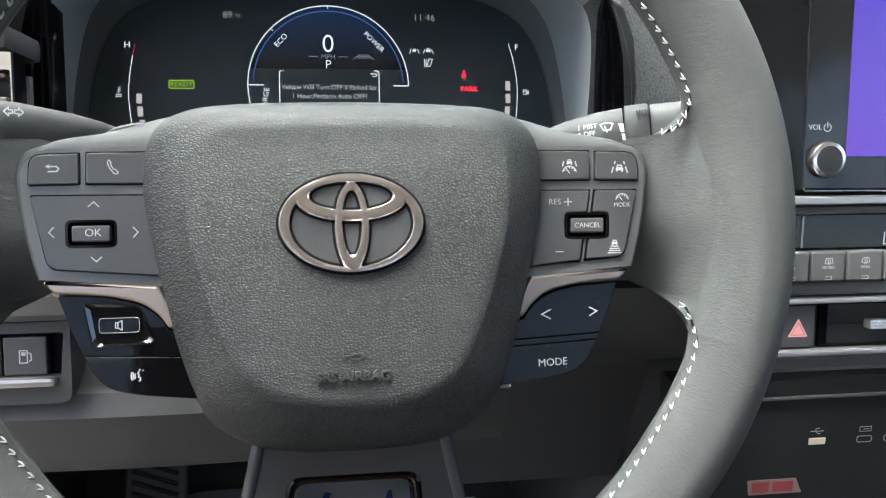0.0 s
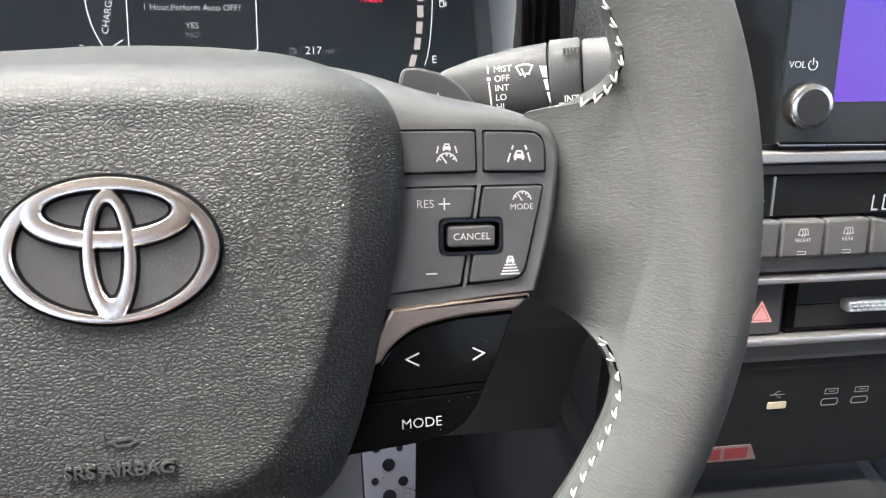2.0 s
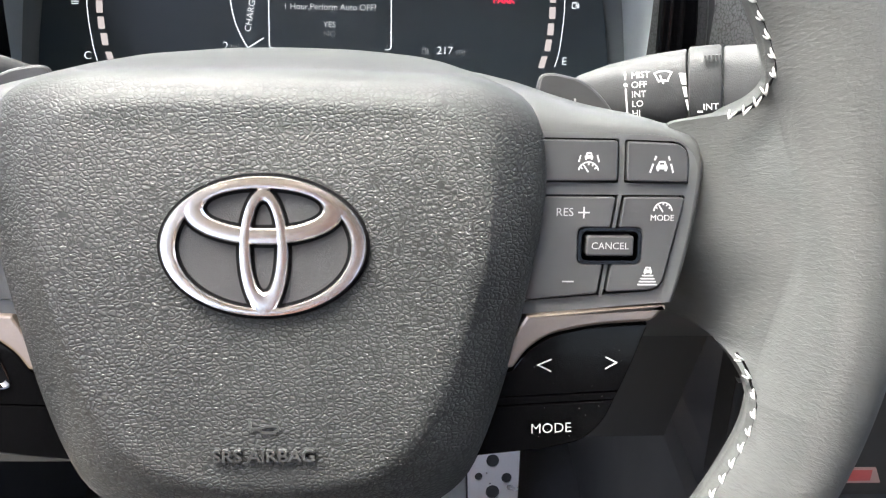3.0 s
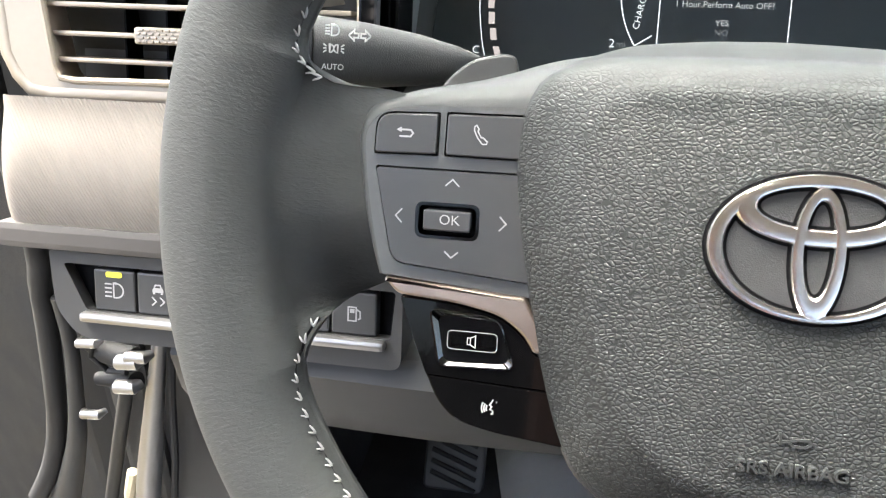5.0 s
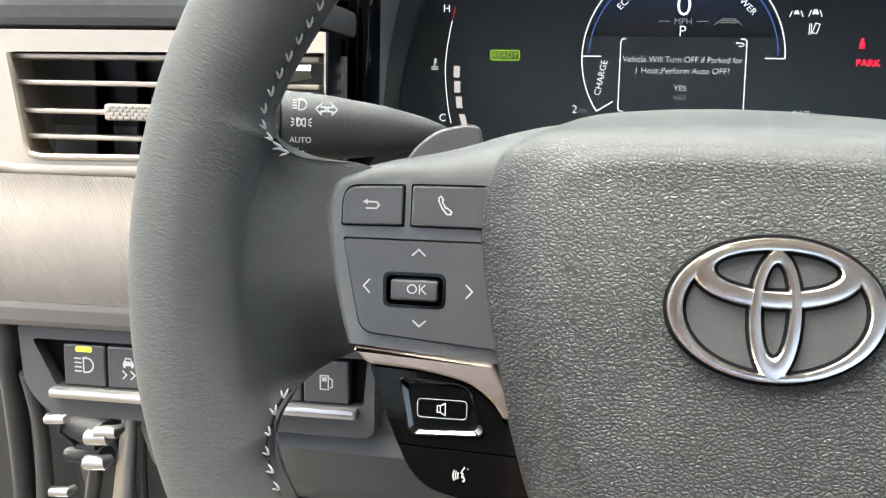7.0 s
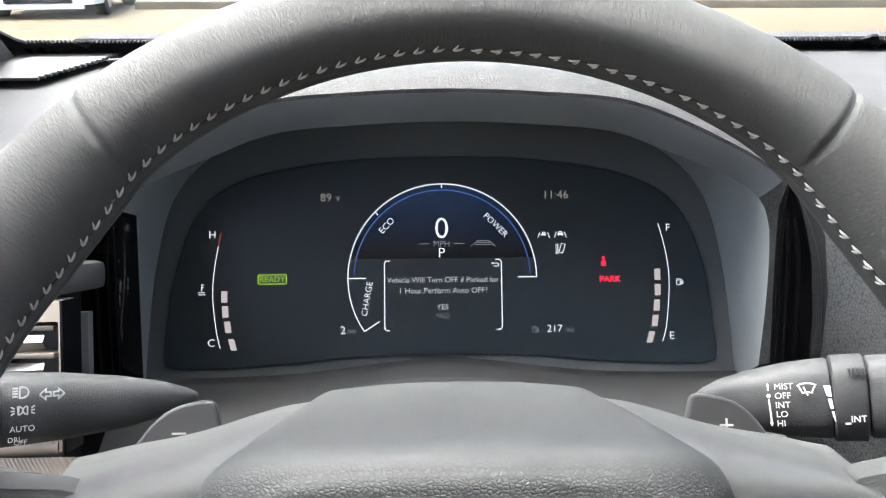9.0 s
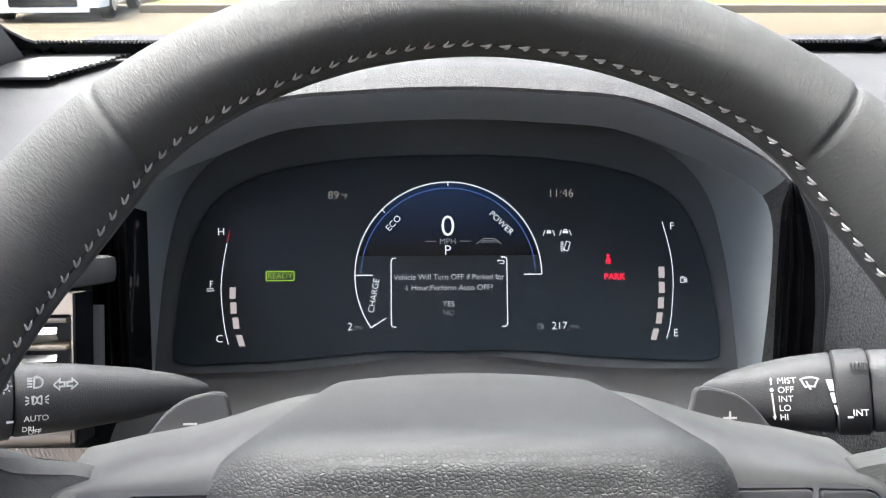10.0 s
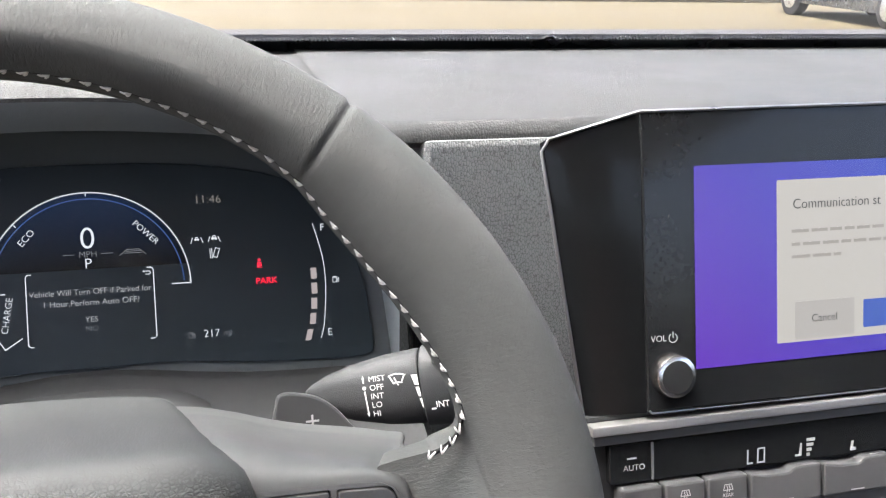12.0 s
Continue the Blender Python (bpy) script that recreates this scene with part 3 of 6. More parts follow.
# dark seam that the stitches cross
for a0, a1 in ((15.9, 164.1), (193.4, 346.6)):
    line = []
    for k in range(181):
        m = stitch_at(a0 + (a1 - a0) * k / 180, 1)
        line.append(m @ Vector((0, 0, -0.00025)))
    part("seam", tube(line, 0.00042, 6), gap_black, rim_ob, "dark seam under the stitching")

# ---- airbag pad ----
OUTLINE = [(0, 0.0500), (0.036, 0.0495), (0.054, 0.0486), (0.0655, 0.0458), (0.0735, 0.0405), (0.0780, 0.0310), (0.0790, 0.0154), (0.0773, 0.0005), (0.0748, -0.0125),
           (0.0714, -0.0286), (0.0678, -0.0440), (0.0618, -0.0630), (0.0545, -0.0755), (0.0400, -0.0845), (0.0220, -0.0882), (0, -0.0888)]
FACE = [(0, 0.0415), (0.030, 0.0412), (0.046, 0.0402), (0.0545, 0.0365), (0.0590, 0.0290), (0.0602, 0.0200), (0.0600, 0.0100), (0.0588, -0.0017), (0.0566, -0.0105),
        (0.0540, -0.0187), (0.0510, -0.0290), (0.0461, -0.0420), (0.0400, -0.0530), (0.0300, -0.0615), (0.0150, -0.0652), (0, -0.0660)]


def both(half):
    return half + [(-x, y) for x, y in half[-2:0:-1]]


NS = 120
outl, face = spline(both(OUTLINE), NS, True), spline(both(FACE), NS, True)


def face_n(v):
    return 0.0162 - 0.075 * (v - 0.005) * (1 if v < 0.005 else 1.6)


# back edge of the wheel's hub: height against the distance from the middle
CREST = [(0, 0.0585), (0.022, 0.0580), (0.045, 0.0560), (0.061, 0.0523), (0.072, 0.0479), (0.086, 0.0434), (0.097, 0.0407), (0.116, 0.0376), (0.135, 0.0332)]
BACK_N = -0.068


def crest(u):
    return sum(lerp_table(CREST, abs(u) + q) for q in (-0.006, -0.003, 0, 0.003, 0.006)) / 5


def pad_ring(k):
    """Rings of the pad from its back edge to its middle."""
    out = []
    for o, f in zip(outl, face):
        top = max(0.0, min(1.0, (o.y - 0.026) / 0.016))
        top = top * top * (3 - 2 * top)
        nf = face_n(f.y)
        ub = o.x * (1 - 0.36 * top)
        far = Vector((ub * (0.975 + 0.025 * top), (o.y * 0.98) * (1 - top) + crest(ub) * top, BACK_N - 0.001))
        near_edge = Vector((o.x * 0.998, o.y * 0.998, -0.003))
        if k == 0:
            p = far
        elif k == 1:
            p = near_edge.lerp(far, 0.62) + Vector((0, 0.0010 * top, 0))
        elif k == 2:
            p = near_edge.lerp(far, 0.25) + Vector((0, 0.0008 * top, 0))
        elif k == 3:
            p = near_edge
        elif k < 9:
            # straight facets at the sides, a rounded roll over the top and under the bottom
            g, roll, facet = ((0.10, 0.0, 0.02), (0.30, 0.42, 0.27), (0.52, 0.645, 0.52), (0.74, 0.83, 0.76), (0.93, 0.93, 0.955))[k - 4]
            q = o.lerp(f, g)
            low = max(0.0, min(1.0, (-0.048 - o.y) / 0.022))
            w = (1 - top) * (1 - low)
            p = Vector((q.x, q.y, 0.0028 + (nf - 0.0028) * (roll * (1 - w) + facet * w)))
        else:
            s = (1.01, 0.94, 0.83, 0.66, 0.42, 0.2, 0.06)[k - 9]
            q = Vector((f.x * s, (f.y + 0.012) * s - 0.012))
            p = Vector((q.x, q.y, face_n(q.y) - 0.0003 + 0.0016 * (1 - s * s)))
        out.append(p)
    return out


rings = [pad_ring(k) for k in range(16)]
bm = skin(rings, closed_v=True)
bm.verts.ensure_lookup_table()
bm.faces.new(bm.verts[-NS:])
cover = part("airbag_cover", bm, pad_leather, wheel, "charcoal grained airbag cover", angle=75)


lettering("airbag_lettering", "SRS AIRBAG", 0.0047, -0.0006, -0.0550, face_n(-0.0550) - 0.0001, mark_skin, wheel, extrude=0.0008, bold=0.00010, wide=1.12, label="raised lettering in the same leather")
bm = strokes([[(-0.0042, -0.0476), (-0.0022, -0.0474), (0.0000, -0.0468), (0.0028, -0.0466), (0.0034, -0.0476), (0.0020, -0.0486), (-0.0010, -0.0485), (-0.0022, -0.0474)], [(-0.0044, -0.0452), (-0.0040, -0.0484)]], 0.0007, face_n(-0.0474) + 0.0004, 0.0006)
part("horn_mark", bm, mark_skin, wheel, "raised horn outline in leather")

# ---- oval badge ----
EC = 0.0023


def oval(cx, cy, a, b, seg=72):
    return [(cx + a * math.cos(2 * math.pi * k / seg), cy + b * math.sin(2 * math.pi * k / seg)) for k in range(seg)]


def oval_ring(out, inn, n0, n1, edge):
    lo_o = [Vector((*p, n0)) for p in out]
    lo_i = [Vector((*p, n0)) for p in inn]
    rows_ = [lo_o]
    for s, h in ((0.0, 0.45), (0.03, 0.72), (0.13, 0.97), (0.3, 1.0), (0.5, 1.0), (0.7, 1.0), (0.87, 0.97), (0.97, 0.72), (1.0, 0.45)):
        rows_.append([o.lerp(i, s) + Vector((0, 0, (n1 - n0) * h)) for o, i in zip(lo_o, lo_i)])
    rows_.append(lo_i)
    return skin(rows_, closed_v=True)


badge = part("badge", slab(oval(0, EC, 0.0281, 0.0196, 64), 0.010, 0.0184, 0.0003), gap_black, wheel, "dark oval badge ground")
badge.matrix_local = Matrix.Translation((0, 0.0023, 0.0178)) @ Matrix.Rotation(radians(-5.0), 4, "X") @ Matrix.Translation((0, -0.0023, -0.0183))
part("badge_ground", slab(oval(0, EC, 0.0268, 0.0183, 64), 0.0184, 0.0186, 0.0001), badge_ground, badge, "fine grained dark ground")
for c_, a_, b_ in (((0, EC - 0.0002), (0.0222, 0.0154), 0), ((0, EC + 0.0091), (0.0218, 0.0095), (0.0147, 0.0043)), ((0, EC - 0.0014), (0.0074, 0.0178), (0.0026, 0.0112))):
    o_ = oval(*c_, *a_) if b_ else oval(0, EC, 0.0270, 0.0185)
    i_ = oval(0, EC + (0.0101 if a_[0] > 0.01 else -0.0001), *b_) if b_ else oval(*c_, *a_)
    part("badge_groove", holed(o_, [i_], 0.0186, 0.01872), gap_black, badge, "dark groove round the metal")
E0 = 0.0178
part("outer_oval", oval_ring(oval(0, EC, 0.0272, 0.0187), oval(0, EC - 0.0002, 0.0230, 0.0162), E0, E0 + 0.0022, 0.0005), satin_chrome, badge, "satin metal oval ring", angle=16)
part("cross_oval", oval_ring(oval(0, EC + 0.0091, 0.0210, 0.0087), oval(0, EC + 0.0101, 0.0155, 0.0051), E0, E0 + 0.0023, 0.0005), satin_chrome, badge, "satin metal flat oval", angle=16)
part("upright_oval", oval_ring(oval(0, EC - 0.0014, 0.0066, 0.0170), oval(0, EC - 0.0001, 0.0034, 0.0120), E0, E0 + 0.0024, 0.0005), satin_chrome, badge, "satin metal upright oval", angle=16)

# ---- hub behind the pad, and the lower spoke ----
part("hub", slab(round_poly([(-0.076, 0.036), (0.076, 0.036), (0.070, -0.040), (0.050, -0.078), (-0.050, -0.078), (-0.070, -0.040)], 0.012), -0.075, -0.020, 0.004), soft_dark, wheel)
low = round_poly([(-0.036, -0.080), (0.036, -0.080), (0.046, -0.125), (0.056, -0.158), (-0.056, -0.158), (-0.046, -0.125)], 0.004)
hole = round_poly([(-0.0255, -0.1000), (0.0255, -0.1000), (0.0290, -0.143), (-0.0290, -0.143)], 0.005)
spoke = part("lower_spoke", holed(low, [hole], -0.022, -0.004), spoke_dark, wheel, "dark satin lower spoke with an opening")
part("spoke_roll", tube([Vector((x, y, -0.0058)) for x, y in low + low[:1]], 0.0030, 10), spoke_dark, spoke, "rounded outer edge")
part("opening_roll", tube([Vector((x, y, -0.0048)) for x, y in hole + hole[:1]], 0.0016, 8), gloss_black, spoke, "glossy rounded edge")
h2 = round_poly([(-0.0235, -0.1020), (0.0235, -0.1020), (0.0270, -0.141), (-0.0270, -0.141)], 0.005)
part("spoke_liner", holed(hole, [h2], -0.022, -0.0060), gloss_black, spoke, "glossy black edge of the opening")


# ---- button spokes ----
def mirrored(pts, s):
    return [(x * s, y) for x, y in pts]


def u_split(v):
    return 0.1000 + (v - 0.0142) * 0.0045 / 0.0287


CAPB = [(0.0735, -0.0206), (0.1152, -0.0180), (0.1110, -0.0226), (0.0931, -0.0238), (0.0800, -0.0266), (0.0733, -0.0316), (0.0699, -0.0368), (0.0640, -0.0368)]
GLOSS = [(0.1102, -0.0236), (0.1056, -0.0362), (0.1014, -0.0465), (0.0981, -0.0540), (0.0921, -0.0600), (0.0800, -0.0626), (0.0540, -0.0652), (0.0540, -0.0380), (0.0696, -0.0380), (0.0737, -0.0322),
         (0.0804, -0.0273), (0.0931, -0.0245)]


def cut(pts, p, d, keep):
    """The part of a polygon on one side of a line through p along d."""
    out = []
    side = lambda q: (d[0] * (q[1] - p[1]) - d[1] * (q[0] - p[0])) * keep
    for i in range(len(pts)):
        a_, b_ = pts[i - 1], pts[i]
        sa, sb = side(a_), side(b_)
        if (sa > 0) != (sb > 0):
            t = sa / (sa - sb)
            out.append((a_[0] + (b_[0] - a_[0]) * t, a_[1] + (b_[1] - a_[1]) * t))
        if sb > 0:
            out.append(b_)
    return out


EDGE = spline([(0.066, 0.0330, 0.0102), (0.078, 0.0329, 0.0102), (0.088, 0.0327, 0.0095), (0.098, 0.0325, 0.0084), (0.107, 0.0322, 0.0072), (0.1125, 0.0318, 0.0062), (0.1168, 0.0304, 0.0050), (0.1202, 0.0278, 0.0044),
               (0.1222, 0.0245, 0.0040), (0.1226, 0.0205, 0.0038), (0.1216, 0.0100, 0.0035), (0.1200, -0.0005, 0.0033), (0.1180, -0.0100, 0.0030), (0.1162, -0.0172, 0.0026)], 64)


def spoke_panel(s):
    name = "right" if s > 0 else "left"
    N0 = -0.0008
    outer = [(p.x, p.y) for p in EDGE] + [(0.066, -0.0213)]
    hole_a = round_poly([(0.068, 0.0312), (0.0991, 0.0310), (0.0994, 0.0183), (0.068, 0.0182)], [0, 0.0008, 0.0008, 0], 3)
    hole_b = round_poly([(0.1008, 0.0308), (0.1196, 0.0303), (0.1201, 0.0180), (0.1010, 0.0183)], [0.0008, 0.0052, 0.0008, 0.0008], 5)
    hole_c = round_poly([(0.068, 0.0148), (0.1195, 0.0148), (0.1137, -0.0136), (0.068, -0.0172)], [0, 0.0012, 0.0042, 0], 5)
    holes = [mirrored(h, s) for h in (hole_a, hole_b, hole_c)]
    bez = part("switch_bezel", holed(mirrored(outer, s), holes, -0.012, N0), bezel_plastic, wheel, "dark grey switch surround")
    part("switch_bed", slab(mirrored(round_poly([(0.066, 0.032), (0.1215, 0.0315), (0.1160, -0.0170), (0.066, -0.0206)], 0.002), s), -0.012, -0.0042), gap_black, bez)
    g = 0.00055

    def key(pts, r, label, n=0.0004):
        return part("switch_key", slab(mirrored(round_poly(pts, r, 5), s), -0.0042, n, 0.00045), key_plastic, bez, label)

    key([(0.068, 0.0312 - g), (0.0991 - g, 0.0310 - g), (0.0994 - g, 0.0183 + g), (0.068, 0.0182 + g)], [0, 0.0009, 0.0009, 0], "grey switch with white mark")
    key([(0.1008 + g, 0.0308 - g), (0.1196 - g, 0.0303 - g), (0.1201 - g, 0.0180 + g), (0.1010 + g, 0.0183 + g)], [0.0009, 0.0048, 0.0009, 0.0009], "grey switch with white mark")
    well = round_poly(rect(0.0880, -0.0054, 0.1068, 0.0052), 0.0026, 5)
    if s > 0:
        e = 0.0013
        key([(0.068, 0.0148 - g), (u_split(0.0142) - e, 0.0148 - g), (u_split(0.0053) - e, 0.0053), (0.0879, 0.0053), (0.0879, -0.0055), (u_split(-0.0055) - e, -0.0055),
             (u_split(-0.0145) - e, -0.0149 + g), (0.068, -0.0172 + g)], [0, 0.0009, 0.0007, 0.002, 0.002, 0.0007, 0.0009, 0], "grey speed switch with white lettering")
        key([(u_split(0.0142) + e, 0.0148 - g), (0.1195 - g, 0.0148 - g), (0.1137 - g, -0.0136 + g), (u_split(-0.0140) + e, -0.0145 + g), (u_split(-0.0055) + e, -0.0055), (0.1069, -0.0055),
             (0.1069, 0.0053), (u_split(0.0053) + e, 0.0053)], [0.0009, 0.0012, 0.004, 0.0009, 0.0007, 0.002, 0.002, 0.0007], "grey mode switch with white lettering")
        part("rib", slab([(u_split(0.0148) - 0.0006, 0.0150), (u_split(0.0148) + 0.0006, 0.0150), (u_split(0.005) + 0.0006, 0.005), (u_split(0.005) - 0.0006, 0.005)], -0.0042, -0.0004, 0.0003), bezel_plastic, bez)
        part("rib", slab([(u_split(-0.005) - 0.0006, -0.005), (u_split(-0.005) + 0.0006, -0.005), (u_split(-0.0150) + 0.0006, -0.0155), (u_split(-0.0150) - 0.0006, -0.0155)], -0.0042, -0.0004, 0.0003), bezel_plastic, bez)
    else:
        pts = round_poly([(0.068, 0.0148 - g), (0.1195 - g, 0.0148 - g), (0.1137 - g, -0.0136 + g), (0.068, -0.0172 + g)], [0, 0.001, 0.004, 0], 5)
        part("switch_key", holed(mirrored(pts, s), [mirrored(well, s)], -0.0042, 0.0004), key_plastic, bez, "grey four way switch with white arrows")
    ring = round_poly(rect(0.0890, -0.0045, 0.1058, 0.0043), 0.002, 5)
    part("well", holed(mirrored(well, s), [mirrored(ring, s)], -0.0042, 0.00045), gloss_black, bez, "black rim of the middle button")
    part("middle_button", slab(mirrored(round_poly(rect(0.0904, -0.0031, 0.1044, 0.0030), 0.0010, 4), s), -0.0042, 0.0009, 0.0006), key_plastic, bez, "raised grey middle button")
    part("spoke_strip", slab(mirrored(round_poly(CAPB, [0.0005, 0.0006, 0.002, 0.006, 0.004, 0.003, 0.001, 0], 5), s), -0.012, 0.0012, 0.0010), bronze, wheel, "bronze metal strip")
    part("panel_edge", slab(mirrored(round_poly([(x + 0.0006, y) if x > 0.09 else (x, y) for x, y in GLOSS], [0.001, 0.002, 0.002, 0.004, 0.006, 0.004, 0, 0, 0.001, 0.003, 0.004, 0.003], 4), s), -0.016, -0.0016, 0.0006), gap_black, wheel)
    shape = round_poly(GLOSS, [0.001, 0.002, 0.002, 0.004, 0.006, 0.004, 0, 0, 0.001, 0.003, 0.004, 0.003], 4)
    dvec = (0.0324, 0.0016)
    if s > 0:
        up = cut(shape, (0.0696, -0.0460), dvec, 1)
        mid = cut(cut(shape, (0.0696, -0.0464), dvec, -1), (0.0687, -0.0487), dvec, 1)
        dn = cut(shape, (0.0687, -0.0491), dvec, -1)
        part("touch_panel", slab(up, -0.012, 0.0000, 0.0004), gloss_black, wheel, "glossy black touch panel with white arrows")
        part("touch_strip", slab(mid, -0.012, -0.0002, 0.0003), gloss_black, wheel, "glossy black strip")
        part("touch_panel", slab(dn, -0.012, 0.0000, 0.0004), gloss_black, wheel, "glossy black touch panel with white lettering")
    else:
        up = cut(shape, (0.1005, -0.0463), (-0.0351, -0.0014), -1)
        dn = cut(shape, (0.1005, -0.0468), (-0.0351, -0.0014), 1)
        rec = round_poly([(0.1012, -0.0262), (0.0806, -0.0274), (0.0750, -0.0424), (0.0978, -0.0434)], [0.002, 0.004, 0.003, 0.002], 5)
        mid_ = round_poly([(0.0990, -0.0280), (0.0806, -0.0288), (0.0768, -0.0414), (0.0966, -0.0424)], [0.003, 0.004, 0.003, 0.003], 5)
        rec_in = round_poly([(0.0976, -0.0294), (0.0812, -0.0300), (0.0786, -0.0392), (0.0962, -0.0398)], [0.003, 0.003, 0.003, 0.003], 5)
        pan = part("touch_panel", holed(mirrored(up, s), [mirrored(rec, s)], -0.012, 0.0), gloss_black, wheel, "glossy black panel with a sunken button")
        ring_ = [Vector((x * s, y, 0.0002)) for x, y in rec]
        part("well_edge", tube(ring_ + ring_[:1], 0.00028, 6), gloss_well, pan, "thin glossy edge of the well")
        rows_ = [[(x * s, y, 0.0) for x, y in rec], [(x * s, y, -0.0012) for x, y in mid_], [(x * s, y, -0.0030) for x, y in mid_], [(x * s, y, -0.0058) for x, y in rec_in]]
        bm_ = skin(rows_, closed_v=True)
        bm_.verts.ensure_lookup_table()
        bm_.faces.new(bm_.verts[-len(rec_in):])
        part("recess", bm_, gloss_well, pan, "glossy black sunken well")
        # chrome strip added for the bright reflection along the well's lower wall
        lip_ = [Vector((x * s, y, 0)) for x, y in mid_ if y < -0.0402]
        deep = [Vector((x * s, y, 0)) for x, y in rec_in if y < -0.0380]
        lip_.sort(key=lambda q: q.x)
        deep.sort(key=lambda q: q.x)
        hi_, lo_ = spline(lip_, 16), spline(deep, 16)
        part("well_glint", skin([[q.lerp(r, f) + Vector((0, 0, -0.0030 - 0.0022 * f + 0.0006 * math.sin(math.pi * f))) for f in (0.0, 0.25, 0.5, 0.75)] for q, r in zip(hi_, lo_)]), bright_chrome, pan, "chrome strip standing in for the well's reflection")
        part("mute_button", slab(mirrored(round_poly(rect(0.0806, -0.0382, 0.0958, -0.0322), 0.0014, 4), s), -0.0058, -0.0004, 0.0007), gloss_black, pan, "glossy black raised button")
        part("button_edge", strokes([mirrored(round_poly(rect(0.0808, -0.0380, 0.0956, -0.0324), 0.0014, 4), s) + mirrored(round_poly(rect(0.0808, -0.0380, 0.0956, -0.0324), 0.0014, 4), s)[:1]], 0.00022, -0.00045), grey_print, pan, "thin grey outline")
        part("touch_panel", slab(mirrored(dn, s), -0.012, 0.0000, 0.0005), gloss_black, wheel, "glossy black panel with a white voice mark")
    return bez


right_bezel, left_bezel = spoke_panel(1), spoke_panel(-1)
# smooth shoulders that carry the switch surrounds back to the crest of the hub and round off towards the rim
for s in (1, -1):
    rows_ = []
    for i, p in enumerate(EDGE):
        d = EDGE[min(i + 1, 63)] - EDGE[max(i - 1, 0)]
        o = Vector((-d.y, d.x, 0)).normalized()
        q = Vector((p.x, p.y, 0))
        w = min(1, max(0, (o.y - 0.25) / 0.6))
        w = w * w * (3 - 2 * w)
        ub = 0.043 + (p.x - 0.066) * 1.75
        rise = (crest(ub) - p.y) * (0.84 + 0.16 * min(1, max(0, (p.x - 0.066) / 0.018)))
        full = min(1, max(0, (p.x - 0.085) / 0.025))
        row = []
        for (f, n), (g, m) in zip(((0.0, -0.0008), (0.22, -0.0009), (0.45, -0.0019), (0.70, -0.0042), (0.90, -0.0085), (1.0, -0.0145), (0.99, -0.030), (0.85, -0.040), (0.75, -0.045)),
                                  ((0.0, -0.0008), (0.14, -0.0011), (0.34, -0.0026), (0.54, -0.0070), (0.70, -0.0150), (0.84, -0.0300), (0.95, -0.0500), (1.0, BACK_N), (0.2, BACK_N - 0.006))):
            side_ = q + o * p.z * f
            over_ = Vector((p.x + (ub - p.x) * (m / BACK_N), p.y + rise * (g + full * 1.1 * g * (1 - g)), 0))
            c_ = side_.lerp(over_, w)
            row.append((c_.x * s, c_.y, n + (m - n) * w))
        rows_.append(row)
    part("spoke_shoulder", skin(rows_), shoulder_skin, wheel, "smooth charcoal shoulder over the spoke", angle=80)
K_N = 0.00045


def mark(name, lines, w, parent, n=K_N, material=None, polys=()):
    bm_ = strokes(lines, w, n)
    if polys:
        fills(polys, n, 0.00012, bm_)
    return part(name, bm_, material or white_print, parent, "white printed mark", smooth=False)


def at(pts, x, y, k=1.0):
    return [(x + px * k, y + py * k) for px, py in pts]


def car_rear(x, y, k):
    """A small outline of a car from behind, about two units wide."""
    lines = [at([(-0.62, 0.35), (-0.42, 0.85), (0.42, 0.85), (0.62, 0.35)], x, y, k)]
    polys = [at([(-0.95, 0.05), (-0.75, 0.38), (0.75, 0.38), (0.95, 0.05), (0.95, -0.40), (-0.95, -0.40)], x, y, k),
             at([(-0.85, -0.40), (-0.50, -0.40), (-0.50, -0.70), (-0.85, -0.70)], x, y, k), at([(0.50, -0.40), (0.85, -0.40), (0.85, -0.70), (0.50, -0.70)], x, y, k)]
    return lines, polys


# right spoke marks
l, p = car_rear(0.0902, 0.0258, 0.00125)
dial = arc(0.0902, 0.0214, 0.0029, 10, 170)
mark("cruise_mark", l + [dial, [(0.0902, 0.0214), (0.0886, 0.0236)], [(0.0878, 0.0263), (0.0873, 0.0243)], [(0.0926, 0.0263), (0.0932, 0.0243)]] +
     [[(0.0902 + 0.0029 * math.cos(radians(q)), 0.0214 + 0.0029 * math.sin(radians(q))), (0.0902 + 0.0020 * math.cos(radians(q)), 0.0214 + 0.0020 * math.sin(radians(q)))] for q in (30, 60, 90, 150)], 0.00042, right_bezel, polys=p)
l, p = car_rear(0.1116, 0.0231, 0.0017)
mark("lane_mark", l + [[(0.1098, 0.0262), (0.1094, 0.0250)], [(0.1090, 0.0240), (0.1082, 0.0214)], [(0.1134, 0.0262), (0.1138, 0.0250)], [(0.1142, 0.0240), (0.1150, 0.0214)]], 0.00050, right_bezel, polys=p)
lettering("res_lettering", "RES", 0.0034, 0.0838, 0.0097, K_N, grey_print, right_bezel)
mark("plus_mark", [[(0.0877, 0.0097), (0.0911, 0.0097)], [(0.0894, 0.0114), (0.0894, 0.0080)]], 0.00042, right_bezel)
mark("minus_mark", [[(0.0838, -0.0107), (0.0872, -0.0107)]], 0.00042, right_bezel)
lettering("cancel_lettering", "CANCEL", 0.0029, 0.0974, -0.0001, 0.00095, white_print, right_bezel)
dial = arc(0.1126, 0.0101, 0.0027, 5, 175)
